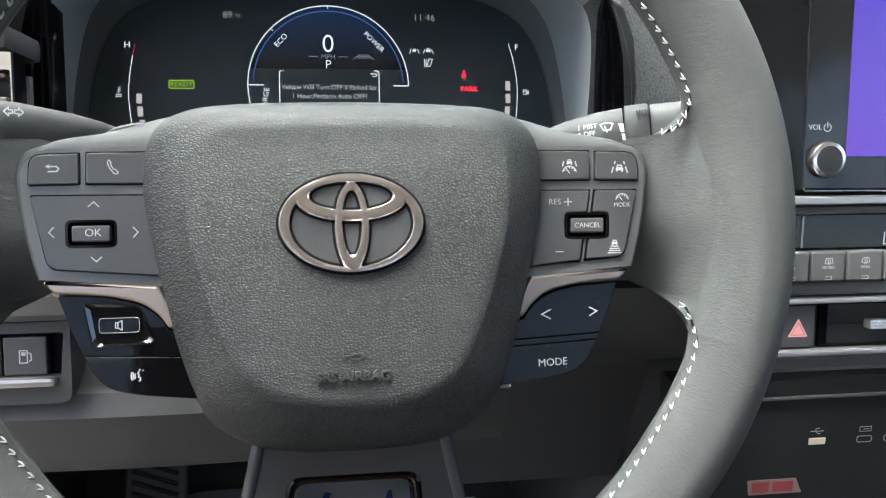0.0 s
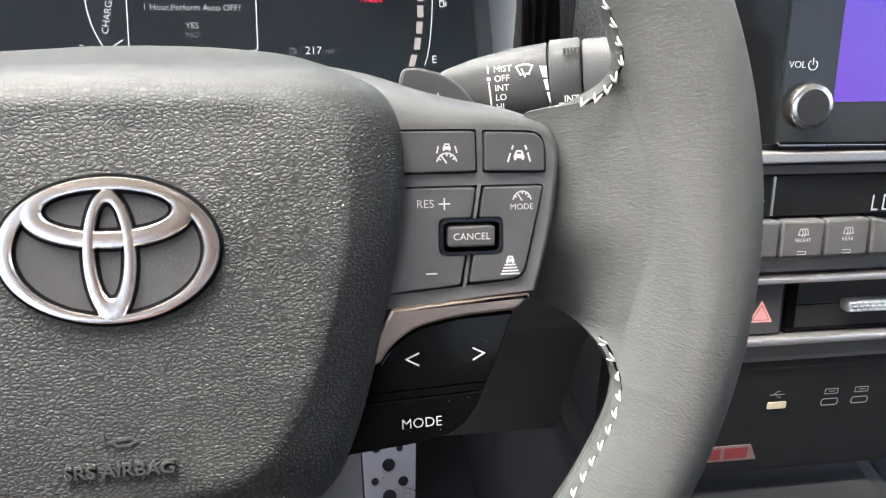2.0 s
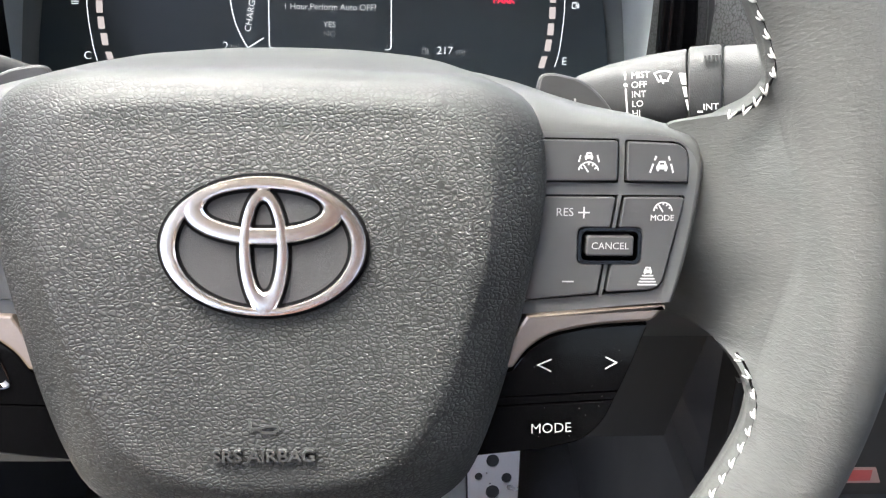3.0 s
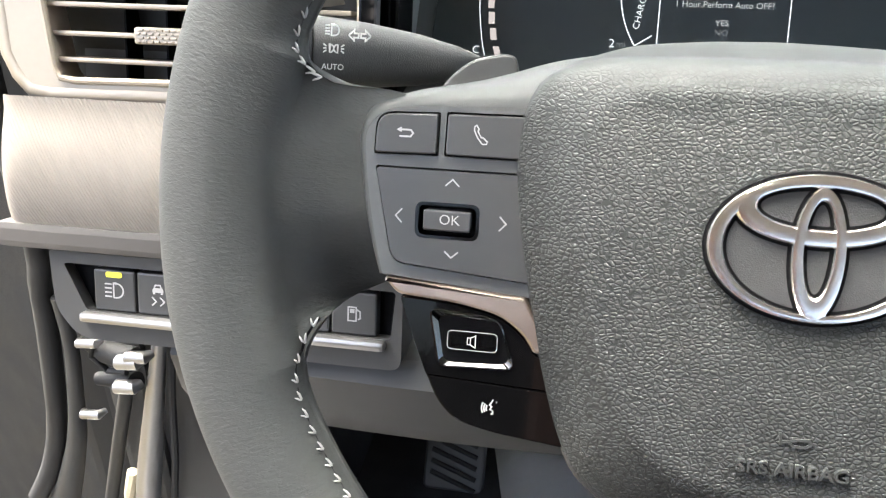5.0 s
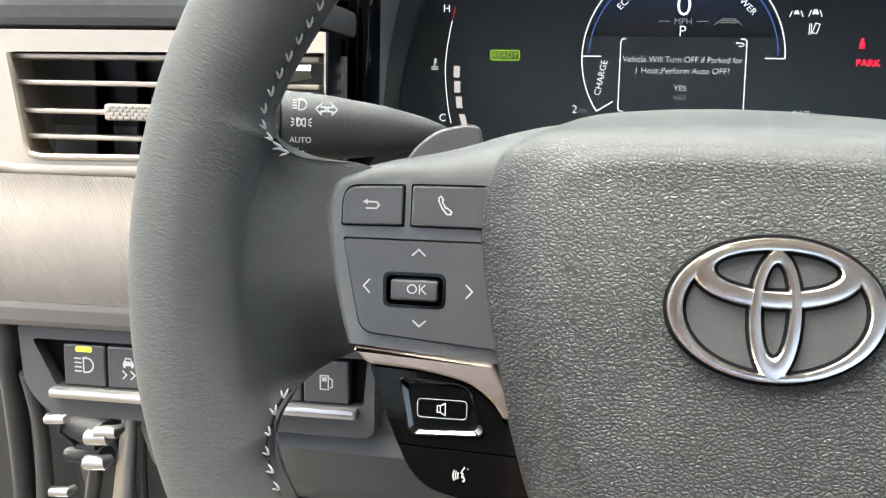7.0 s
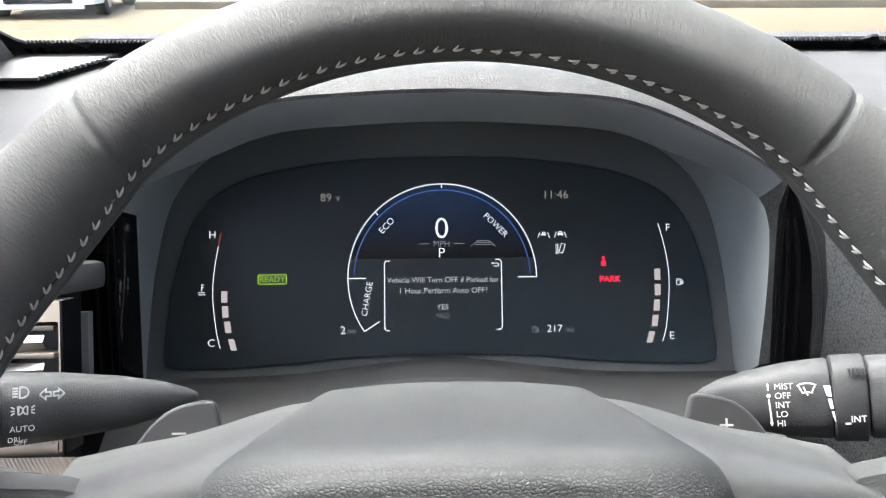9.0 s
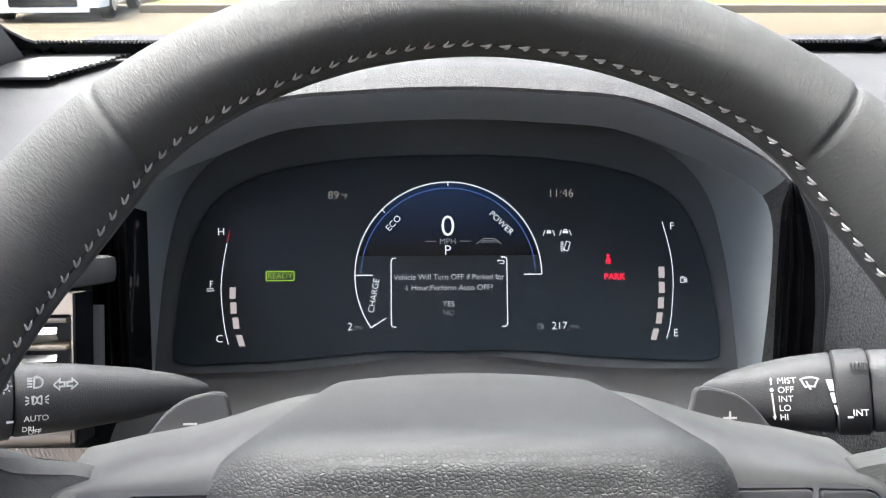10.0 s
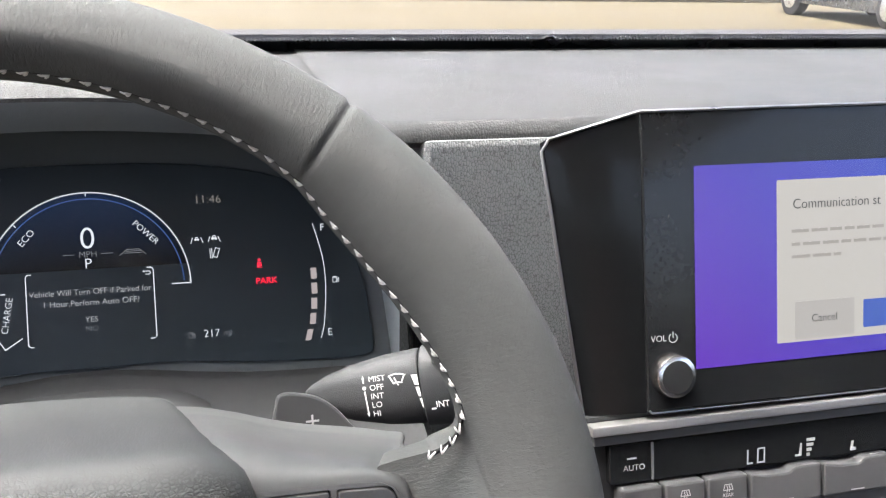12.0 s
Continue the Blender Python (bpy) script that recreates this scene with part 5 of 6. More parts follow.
shine("road_sign", [[(0.0165, -0.0118), (0.0210, -0.0083)], [(0.0308, -0.0118), (0.0268, -0.0083)], [(0.0207, -0.0086), (0.0272, -0.0086)], [(0.0200, -0.0096), (0.0278, -0.0096)], [(0.0192, -0.0106), (0.0286, -0.0106)]], 0.0004, lit_dim)

# ======== centre screen and controls ========
unit = thing("centre_screen", SM, "glossy black centre screen with a violet picture and a volume knob", "car screen")
bm = slab(round_poly([(0.2670, 0.1262), (0.6150, 0.1290), (0.6150, -0.0225), (0.2680, -0.0195)], [0.001, 0.006, 0.006, 0.001], 4), -0.020, 0.0, 0.0010)
part("screen_face", bm, screen_glass, unit, "glossy black screen face")
rows_ = [[(0.2203, 0.1130, -0.011), (0.2240, 0.1152, -0.0090), (0.2665, 0.1258, -0.0006)], [(0.2210, 0.1050, -0.011), (0.2246, 0.1050, -0.0090), (0.2666, 0.1050, -0.0006)],
         [(0.2300, 0.0400, -0.011), (0.2330, 0.0400, -0.0090), (0.2672, 0.0400, -0.0006)], [(0.2385, -0.0210, -0.011), (0.2412, -0.0210, -0.0090), (0.2680, -0.0195, -0.0006)]]
bm = skin(rows_)
bmesh.ops.solidify(bm, geom=list(bm.faces), thickness=0.010)
part("screen_cheek", bm, screen_glass, unit, "glossy black angled side")
part("screen_edge", tube([(0.2385, -0.0210, -0.010), (0.2300, 0.0400, -0.010), (0.2206, 0.1090, -0.010), (0.2240, 0.1148, -0.0085), (0.2460, 0.1207, -0.0045), (0.2665, 0.1262, 0.0), (0.34, 0.1269, 0.0), (0.61, 0.1290, 0.0)], 0.0009, 8), edge_metal, unit, "thin chrome edge")
part("screen_edge", tube([(0.2690, -0.0185, 0.0), (0.2705, -0.0202, 0.0), (0.34, -0.0208, 0.0), (0.61, -0.0222, 0.0)], 0.0006, 8), edge_metal, unit, "thin chrome edge")
part("picture", slab(rect(0.2945, -0.0002, 0.4720, 0.0996), 0.0001, 0.0003), screen_violet, unit, "violet to blue lit picture")
part("message_card", slab(round_poly(rect(0.3400, 0.0086, 0.4290, 0.0908), 0.0008, 3), 0.0003, 0.0006), lit_card, unit, "cream message card")
lettering("card_title", "Communication st", 0.0073, 0.3488, 0.0784, 0.0006, lit_ink, unit, align="LEFT", wide=0.95)
for i, y in enumerate((0.0650, 0.0584, 0.0521)):
    ends = (0.4140, 0.4180, 0.3800)[i]
    x = 0.3482
    rnd = random.Random(i)
    while x < ends - 0.004:
        w = rnd.uniform(0.004, 0.011)
        part("text_bar", slab(rect(x, y - 0.0008, min(x + w, ends), y + 0.0008), 0.0006, 0.0007), lit_pale, unit, "grey unreadable line")
        x += w + 0.0016
part("card_button", slab(round_poly(rect(0.3500, 0.0100, 0.3850, 0.0292), 0.0008, 3), 0.0006, 0.0008), lit_button, unit, "pale button")
lettering("cancel_word", "Cancel", 0.0056, 0.3672, 0.0200, 0.0008, lit_ink, unit)
part("card_button", slab(round_poly(rect(0.3905, 0.0130, 0.4230, 0.0275), 0.0008, 3), 0.0006, 0.0008), lit_azure, unit, "blue button")
bm = tube([(0.2818, -0.0020, 0.0), (0.2818, -0.0020, 0.0035), (0.2818, -0.0020, 0.0045), (0.2818, -0.0020, 0.0048)], [0.0106, 0.0106, 0.0102, 0.0094], 40)
knob = part("volume_knob", bm, satin_chrome, unit, "chrome ringed volume knob")
part("knob_cap", tube([(0.2818, -0.0020, 0.0040), (0.2818, -0.0020, 0.0052)], [0.0082, 0.0080], 40), brushed_dark, knob, "dark brushed knob face")
lettering("vol_lettering", "VOL", 0.0044, 0.2745, 0.0165, 0.0001, white_print, unit)
part("power_mark", strokes([arc(0.2822, 0.0164, 0.0022, 120, 420, 20), [(0.2822, 0.0164), (0.2822, 0.0196)]], 0.0004, 0.0001), white_print, unit, smooth=False)

stack = thing("climate_panel", SM, "black and grey climate control panel with silver trim lines", "climate controls")
part("panel_body", box(0.2360, -0.136, -0.060, 0.640, -0.0205, -0.0060, 0.002), deep_dark, stack)
part("silver_strip", box(0.2380, -0.0282, -0.010, 0.640, -0.0232, 0.0025, 0.0010), silver_trim, stack, "silver trim strip")
part("strip_shade", box(0.2400, -0.0340, -0.010, 0.640, -0.0294, -0.0012, 0.001), panel_grey, stack)
part("readout_glass", slab(round_poly(rect(0.2480, -0.0545, 0.620, -0.0342), 0.002, 3), -0.008, -0.0020, 0.0006), screen_glass, stack, "glossy black readout")
part("readout_divider", box(0.2704, -0.0538, -0.0025, 0.2716, -0.0350, -0.0012, 0.0003), silver_trim, stack)
lettering("auto_word", "AUTO", 0.0042, 0.2612, -0.0468, -0.0019, grey_print, stack)
part("auto_lamp", slab(rect(0.2575, -0.0425, 0.2625, -0.0416), -0.002, -0.0018), grey_print, stack)
part("low_word", strokes([[(0.3242, -0.0452), (0.3240, -0.0524), (0.3270, -0.0524)], [(0.3300, -0.0452), (0.3338, -0.0452), (0.3336, -0.0524), (0.3298, -0.0524), (0.3300, -0.0452)]], 0.0008, -0.0019), lit_text, stack, "pale segment letters LO", smooth=False)
part("seat_mark", fills([at([(-1, -1), (-0.2, -1), (0.1, 1.0), (0.5, 1.0), (0.3, -1.4), (-1, -1.4)], 0.3545, -0.0480, 0.0028)] + [rect(0.3585 + 0.0022 * 0, -0.0525 + 0.0026 * i, 0.3605 + 0.0010 * i, -0.0508 + 0.0026 * i) for i in range(4)], -0.0019), white_print, stack, smooth=False)
part("flow_mark", fills([at([(-0.8, -1), (0.6, -1), (0.6, -0.4), (-0.1, -0.3), (0.1, 1.0), (-0.5, 1.0)], 0.3868, -0.0500, 0.0026)], -0.0019), white_print, stack, smooth=False)
for i, (x0, x1, wd) in enumerate(((0.2520, 0.2740, "OFF"), (0.2750, 0.2972, "FRONT"), (0.2982, 0.3212, "REAR"))):
    ky = part("climate_key", slab(round_poly(rect(x0, -0.0738, x1, -0.0556), 0.0018, 3), -0.012, 0.0030, 0.0014), key_grey, stack, "grey climate key")
    lettering("key_word", wd, 0.0026, (x0 + x1) / 2, -0.0652, 0.0031, white_print, ky)
    if i:
        part("key_mark", strokes([at([(-1, -0.5), (-0.7, 0.6), (0.7, 0.6), (1, -0.5), (-1, -0.5)], (x0 + x1) / 2, -0.0612, 0.0026), at([(-0.3, -0.9), (-0.1, -0.2), (-0.3, 0.4)], (x0 + x1) / 2, -0.0612, 0.0026), at([(0.2, -0.9), (0.4, -0.2), (0.2, 0.4)], (x0 + x1) / 2, -0.0612, 0.0026)], 0.0004, 0.0031), white_print, ky, smooth=False)
    part("key_lamp", strokes([rect((x0 + x1) / 2 - 0.0022, -0.0722, (x0 + x1) / 2 + 0.0022, -0.0706)], 0.0003, 0.0031), white_print, ky, smooth=False)
for x0, x1 in ((0.3225, 0.3640), (0.3652, 0.4060), (0.4072, 0.4480)):
    ky = part("climate_rocker", slab(round_poly([(x0, -0.0738), (x1, -0.0738), (x1, -0.0550), (x1 - 0.016, -0.0550), (x1 - 0.019, -0.0575), (x0 + 0.010, -0.0575), (x0, -0.0555)], 0.0018, 3), -0.012, 0.0030, 0.0014), key_grey, stack, "grey rocker key")
    part("key_lamp", strokes([[((x0 + x1) / 2 - 0.004, -0.0716), ((x0 + x1) / 2 + 0.004, -0.0716)]], 0.0006, 0.0031), grey_print, ky, smooth=False)
part("under_keys", box(0.2400, -0.0825, -0.012, 0.640, -0.0745, -0.0020, 0.002), panel_grey, stack)
part("silver_line", box(0.2400, -0.0868, -0.010, 0.640, -0.0838, 0.0030, 0.0010), silver_trim, stack, "thin silver line")
part("hazard_key", slab(round_poly(rect(0.2570, -0.1138, 0.2822, -0.0880), 0.0012, 3), -0.012, -0.0010, 0.0010), key_plastic, stack, "dark hazard key with a pink triangle")
part("hazard_mark", fills([round_poly([(0.2648, -0.1072), (0.2776, -0.1072), (0.2712, -0.0960)], 0.0008, 3)], -0.0010), surface("hazard_pink", (0.62, 0.25, 0.24), 0.5), stack, "pink warning triangle", smooth=False)
part("hazard_mark", strokes([[(0.2668, -0.1060), (0.2756, -0.1060), (0.2712, -0.0982), (0.2668, -0.1060)]], 0.0004, -0.0008), pale_print, stack, smooth=False)
part("silver_line", box(0.2400, -0.1182, -0.010, 0.640, -0.1146, 0.0040, 0.0012), silver_trim, stack, "thin silver line")
part("lower_lip", box(0.2400, -0.1300, -0.020, 0.640, -0.1184, -0.0030, 0.0030), panel_grey, stack)

vent_c = thing("centre_air_vent", SM, "black centre air vent with a bright metal slider", "air vent")
part("vent_box", holed(rect(0.2860, -0.1144, 0.6300, -0.0872), [rect(0.2910, -0.1130, 0.6250, -0.0885)], -0.040, -0.0030), gloss_black, vent_c)
part("vent_back", slab(rect(0.2880, -0.1140, 0.6280, -0.0875), -0.040, -0.036), gap_black, vent_c)
part("slat", box(0.2910, -0.1022, -0.022, 0.6250, -0.1000, -0.0060, 0.0008), gloss_black, vent_c, "black slat")
for x in (0.33, 0.37, 0.41, 0.45, 0.49):
    part("fin", box(x, -0.1128, -0.036, x + 0.0014, -0.0888, -0.020, 0.0003), gap_black, vent_c)
tab = part("slider", box(0.3170, -0.1040, -0.010, 0.3480, -0.0984, 0.0010, 0.0012), aluminium, vent_c, "bright knurled slider")
for r_ in range(3):
    for q in range(9):
        x = 0.3180 + 0.0033 * q + (0.0016 if r_ % 2 else 0)
        part("knurl", box(x, -0.1035 + 0.0018 * r_, 0.0008, x + 0.0024, -0.1024 + 0.0018 * r_, 0.0018, 0.0003), aluminium, tab)

sockets = thing("usb_panel", frame_of((0, 0.222, 0.70), 8), "black panel with three sockets and white marks", "usb sockets")
part("socket_plate", box(0.262, -0.060, -0.030, 0.64, 0.050, 0.0, 0.002), deep_dark, sockets)
part("socket_edge", box(0.262, 0.034, -0.004, 0.64, 0.036, 0.003, 0.0006), panel_grey, sockets)
p_ = part("socket", slab(round_poly(rect(0.3790, -0.0070, 0.3935, -0.0015), 0.0008, 3), -0.002, 0.0010, 0.0004), usb_cream, sockets, "cream socket")
part("socket_mark", strokes([[(0.3795, 0.0045), (0.3910, 0.0045)], [(0.3825, 0.0045), (0.3850, 0.0070), (0.3875, 0.0070)], [(0.3840, 0.0045), (0.3865, 0.0022), (0.3885, 0.0022)]], 0.0006, 0.0002), white_print, sockets, smooth=False)
for x in (0.4280, 0.4520):
    part("socket", strokes([round_poly(rect(x - 0.0065, -0.0072, x + 0.0065, -0.0020), 0.002, 4) + round_poly(rect(x - 0.0065, -0.0072, x + 0.0065, -0.0020), 0.002, 4)[:1]], 0.0007, 0.0002), grey_print, sockets, "oval socket", smooth=False)
    part("socket_mark", strokes([rect(x - 0.0050, 0.0022, x + 0.0050, 0.0062) + [(x - 0.0050, 0.0022)], [(x - 0.002, 0.0042), (x + 0.003, 0.0042)]], 0.0006, 0.0002), grey_print, sockets, smooth=False)

# ======== left vent, cloth panel, switches ========
vent_l = thing("side_air_vent", LM, "champagne framed side air vent with pale slats", "air vent")
outer = round_poly([(-0.3235, 0.1500), (-0.3190, 0.1050), (-0.3060, 0.0868), (-0.1560, 0.0890), (-0.1560, 0.1500)], [0.004, 0.014, 0.012, 0.002, 0.002], 8)
inn = round_poly([(-0.2995, 0.1405), (-0.2912, 0.0950), (-0.1572, 0.0972), (-0.1572, 0.1415)], [0.004, 0.007, 0.001, 0.001], 6)
bm = holed(outer, [inn], -0.016, 0.0)
part("vent_frame", bm, champagne, vent_l, "champagne metal frame")
part("frame_edge", tube([(-0.1575, 0.0972, 0.0008), (-0.2840, 0.0952, 0.0008), (-0.2905, 0.0962, 0.0008), (-0.2930, 0.1010, 0.0008), (-0.2990, 0.1400, 0.0008)], 0.0016, 8), champagne, vent_l)
part("frame_roll", tube([(-0.3205, 0.148, -0.004), (-0.3165, 0.106, -0.004), (-0.3120, 0.097, -0.004), (-0.3060, 0.0905, -0.004), (-0.296, 0.0892, -0.004), (-0.158, 0.0912, -0.004)], 0.0048, 12), champagne, vent_l)
part("vent_side", box(-0.1562, 0.088, -0.018, -0.1548, 0.150, 0.0012, 0.0004), gloss_black, vent_l, "glossy black end plate")
part("vent_back", slab(rect(-0.300, 0.094, -0.158, 0.142), -0.040, -0.034), panel_grey, vent_l)
for y in (0.1040, 0.1152, 0.1275, 0.1388):
    x0 = -0.2918 - (y - 0.095) * 0.17
    part("slat", box(x0, y - 0.0011, -0.020, -0.160, y + 0.0011, -0.0020, 0.0008), champagne, vent_l, "pale slat")
for x in (-0.27, -0.25, -0.21, -0.19):
    part("fin", box(x, 0.0955, -0.032, x + 0.0012, 0.1405, -0.018, 0.0003), gap_black, vent_l)
tab = part("slider", box(-0.2545, 0.1118, -0.008, -0.2290, 0.1190, 0.0020, 0.0014), champagne, vent_l, "bright knurled slider")
for r_ in range(4):
    for q in range(8):
        x = -0.2535 + 0.0030 * q + (0.0015 if r_ % 2 else 0)
        part("knurl", box(x, 0.1124 + 0.0016 * r_, 0.0016, x + 0.0022, 0.1134 + 0.0016 * r_, 0.0026, 0.0003), champagne, tab)
part("vent_brow", box(-0.325, 0.1510, -0.060, -0.158, 0.1640, 0.001, 0.004), ledge_grey, vent_l)
for y in (0.101, 0.112, 0.123, 0.134):
    rows_ = []
    for k in range(7):
        x = -0.196 + 0.034 * k / 6
        b = 0.004 * math.sin(math.pi * k / 6)
        rows_.append([(x, y - 0.0030 - b * 0.5, 0.0005), (x, y, 0.0038 + b), (x, y + 0.0024, 0.0022)])
    part("slat_end", skin(rows_), edge_metal, vent_l, "bright curved slat end")

cloth = thing("cloth_panel", LM, "pale ribbed cloth trim panel under the side vent", "trim panel")
rows_ = []
for k in range(33):
    d = 0.014 * (k / 10) ** 2 if k <= 10 else 0.014 + 0.176 * (k - 10) / 22
    cut = 0.0080 * (1 - math.sqrt(1 - (1 - min(1, d / 0.009)) ** 2))
    drop = 0.016 * (1 - min(1, d / 0.014)) ** 2
    lo, hi = 0.0300 + 0.3 * cut, 0.0875 - cut
    rows_.append([(-0.3285 + d, lo + (hi - lo) * q / 10, 0.010 * math.sin(math.pi * min(q + 1.5, 10) / 11.5) ** 0.6 - 0.004 - drop) for q in range(11)])
part("cloth", skin(rows_), fabric_light, cloth)
part("cloth_lip", box(-0.3270, 0.0180, -0.030, -0.130, 0.0305, 0.0035, 0.0035), lip_brown, cloth, "brownish grey lip")

switches = thing("switch_panel", LM, "dark switch panel with grey keys and a silver ledge", "switch panel")
part("panel_plate", holed(round_poly([(-0.3030, 0.0175), (-0.1350, 0.0175), (-0.1350, -0.0240), (-0.2900, -0.0240), (-0.3010, -0.0100)], [0.002, 0.002, 0.006, 0.010, 0.006], 5), [round_poly([(-0.2960, 0.0120), (-0.1380, 0.0120), (-0.1400, -0.0100), (-0.2850, -0.0100)], 0.002, 3)], -0.030, -0.0010), knee_grey, switches)
part("panel_bed", slab(rect(-0.298, -0.012, -0.136, 0.014), -0.030, -0.0080), gap_black, switches)
part("ledge", box(-0.2870, -0.0148, -0.010, -0.1420, -0.0102, 0.0035, 0.0018), silver_trim, switches, "silver ledge")
for i, x in enumerate((-0.2713, -0.2497, -0.2000, -0.1785, -0.1570)):
    ky = part("panel_key", slab(round_poly(rect(x - 0.0104, -0.0098, x + 0.0104, 0.0100), 0.0013, 3), -0.008, -0.0022, 0.0010), key_plastic, switches, "dark key with a white mark")
    if i == 0:
        part("key_lamp", slab(round_poly(rect(x - 0.0040, 0.0066, x + 0.0040, 0.0092), 0.001, 3), -0.0022, -0.0018), yellow_print, ky, "yellow lamp bar")
        part("key_mark", strokes([arc(x + 0.0010, 0.0004, 0.0034, -90, 90, 8) + [(x + 0.0010, 0.0038), (x - 0.0004, 0.0038), (x - 0.0004, -0.0030), (x + 0.0010, -0.0030)]] + [[(x - 0.0048, 0.0034 - 0.0020 * q), (x - 0.0014, 0.0034 - 0.0020 * q)] for q in range(4)], 0.0007, -0.0021), white_print, ky, smooth=False)
    elif i == 1:
        l, p = car_rear(x, 0.0024, 0.0028)
        part("key_mark", fills(p, -0.0021, 0.00012, strokes(l + [[(x - 0.003, -0.0010), (x - 0.001, -0.003), (x - 0.003, -0.005)], [(x + 0.001, -0.0010), (x + 0.003, -0.003), (x + 0.001, -0.005)]], 0.0006, -0.0021)), white_print, ky, smooth=False)
    elif i == 3:
        part("key_mark", strokes([at([(-1.6, -0.3), (-1.5, 0.1), (-0.8, 0.2), (-0.4, 0.6), (0.5, 0.6), (1.0, 0.15), (1.7, 0.9)], x, 0, 0.0030), at([(1.0, 0.15), (1.6, 0.05), (1.6, -0.4), (1.2, -0.4), (0.9, -0.2), (0.6, -0.4), (-0.6, -0.4), (-0.9, -0.2), (-1.2, -0.4), (-1.6, -0.3)], x, 0, 0.0030)], 0.0006, -0.0021), white_print, ky, smooth=False)
    elif i == 4:
        part("key_mark", strokes([at([(-1, 1.2), (0.4, 1.2), (0.4, -1.2), (-1, -1.2), (-1, 1.2)], x, 0, 0.0026), at([(0.4, 0.9), (1.1, 0.5), (1.1, -0.7), (0.7, -0.9)], x, 0, 0.0026)], 0.0006, -0.0021, bm=fills([at([(-0.7, 0.9), (0.1, 0.9), (0.1, 0.2), (-0.7, 0.2)], x, 0, 0.0026)], -0.0021)), white_print, ky, smooth=False)

# ======== stalks ========
def stalk(s, tip, ring, end, name, label, low=1.0):
    tip, ring, end = Vector(tip), Vector(ring), Vector(end)
    ob = thing(name, I4, label, "control stalk")
    ax = (end - ring).normalized()
    up = Vector((0, 0.25, 0.97))
    up = (up - ax * up.dot(ax)).normalized()
    out = ax.cross(up) * (1 if s > 0 else -1)

    def section(p, h, d, e=2.6, seg=36):
        row = []
        for k in range(seg):
            w = 2 * math.pi * k / seg
            c, q = math.cos(w), math.sin(w)
            row.append(p + out * d * math.copysign(abs(c) ** (2 / e), c) + up * h * (low if q < 0 else 1) * math.copysign(abs(q) ** (2 / e), q))
        return row

    def body(pairs, nm, material, lb):
        bm_ = skin([section(p, h, d) for p, h, d in pairs], closed_v=True, caps=True)
        return part(nm, bm_, material, ob, lb, angle=50)

    L_ = ring - tip
    body([(tip, 0.0018, 0.002), (tip + L_ * 0.05, 0.0038, 0.0040), (tip + L_ * 0.18, 0.0068, 0.0066), (tip + L_ * 0.40, 0.0099, 0.0092), (tip + L_ * 0.70, 0.0124, 0.0110), (tip + L_ * 0.985, 0.0134, 0.0116), (ring, 0.0130, 0.0112)], "stalk_body", soft_dark, "dark tapered body")
    g_ = ax * 0.0007
    body([(ring + g_, 0.0132, 0.0115), (ring + g_ * 2, 0.0142, 0.0124), (ring + ax * 0.0124, 0.0144, 0.0126), (ring + ax * 0.0134, 0.0134, 0.0116)], "stalk_collar", soft_dark, "dark turning collar")
    body([(ring + ax * 0.0140, 0.0128, 0.0112), (ring + ax * 0.0149, 0.0136, 0.0118), (end - ax * 0.004, 0.0132, 0.0116), (end, 0.0100, 0.0085)], "stalk_knob", soft_dark, "dark end knob")
    fm = Matrix((ax * (1 if s > 0 else -1), up, -out if out.y > 0 else out)).transposed().to_4x4()
    fm.translation = ring + (-out if out.y > 0 else out) * 0.0117 + (ax * 0.0042 - up * 0.0012 if s > 0 else up * 0.0016)
    return ob, fm


sr, fmr = stalk(1, (0.104, 0.129, 0.968), (0.1516, 0.1120, 0.9793), (0.207, 0.094, 0.9905), "wiper_stalk", "dark wiper stalk with white lettering", 1.4)
sl, fml = stalk(-1, (-0.105, 0.127, 0.9730), (-0.1673, 0.0888, 0.9890), (-0.2000, 0.0700, 0.9960), "light_stalk", "dark light stalk with white marks")


def print_word(ob, fm, body, size, x, y, material=None, n=0.0, nm="lettering"):
    t_ = lettering(nm, body, size, x, y, n, material or stalk_print_raised, ob, align="LEFT", bold=0.0)
    t_.matrix_local = fm
    return t_


def print_mark(ob, fm, lines, w, polys=(), n=0.0, nm="mark"):
    bm_ = strokes(lines, w, n)
    if polys:
        fills(polys, n, 0.00012, bm_)
    t_ = part(nm, bm_, stalk_print_raised, ob, "white printed mark", smooth=False)
    t_.matrix_local = fm
    return t_


for i, wd in enumerate(("MIST", "OFF", "INT", "LO", "HI")):
    print_word(sr, fmr, wd, 0.0035, -0.0250, 0.0064 - 0.0037 * i, n=0.0004)
print_mark(sr, fmr, [[(-0.0272, 0.0072), (-0.0272, 0.0050)], [(-0.0272, 0.0016), (-0.0268, -0.0080)]], 0.0006, [[(-0.0278, 0.0068), (-0.0266, 0.0068), (-0.0272, 0.0082)], [(-0.0276, -0.0078), (-0.0262, -0.0078), (-0.0268, -0.0094)], arc(-0.0272, 0.0029, 0.0008, 0, 330, 8)], n=0.0004)
print_mark(sr, fmr, [[(-0.0160, 0.0068)] + arc(-0.0128, -0.0005, 0.0080, 114, 66, 8) + [(-0.0096, 0.0068), (-0.0112, 0.0036)] + arc(-0.0128, -0.0005, 0.0044, 68, 112, 6) + [(-0.0160, 0.0068)], [(-0.0126, 0.0026), (-0.0140, 0.0060)]], 0.0006, n=0.0004)
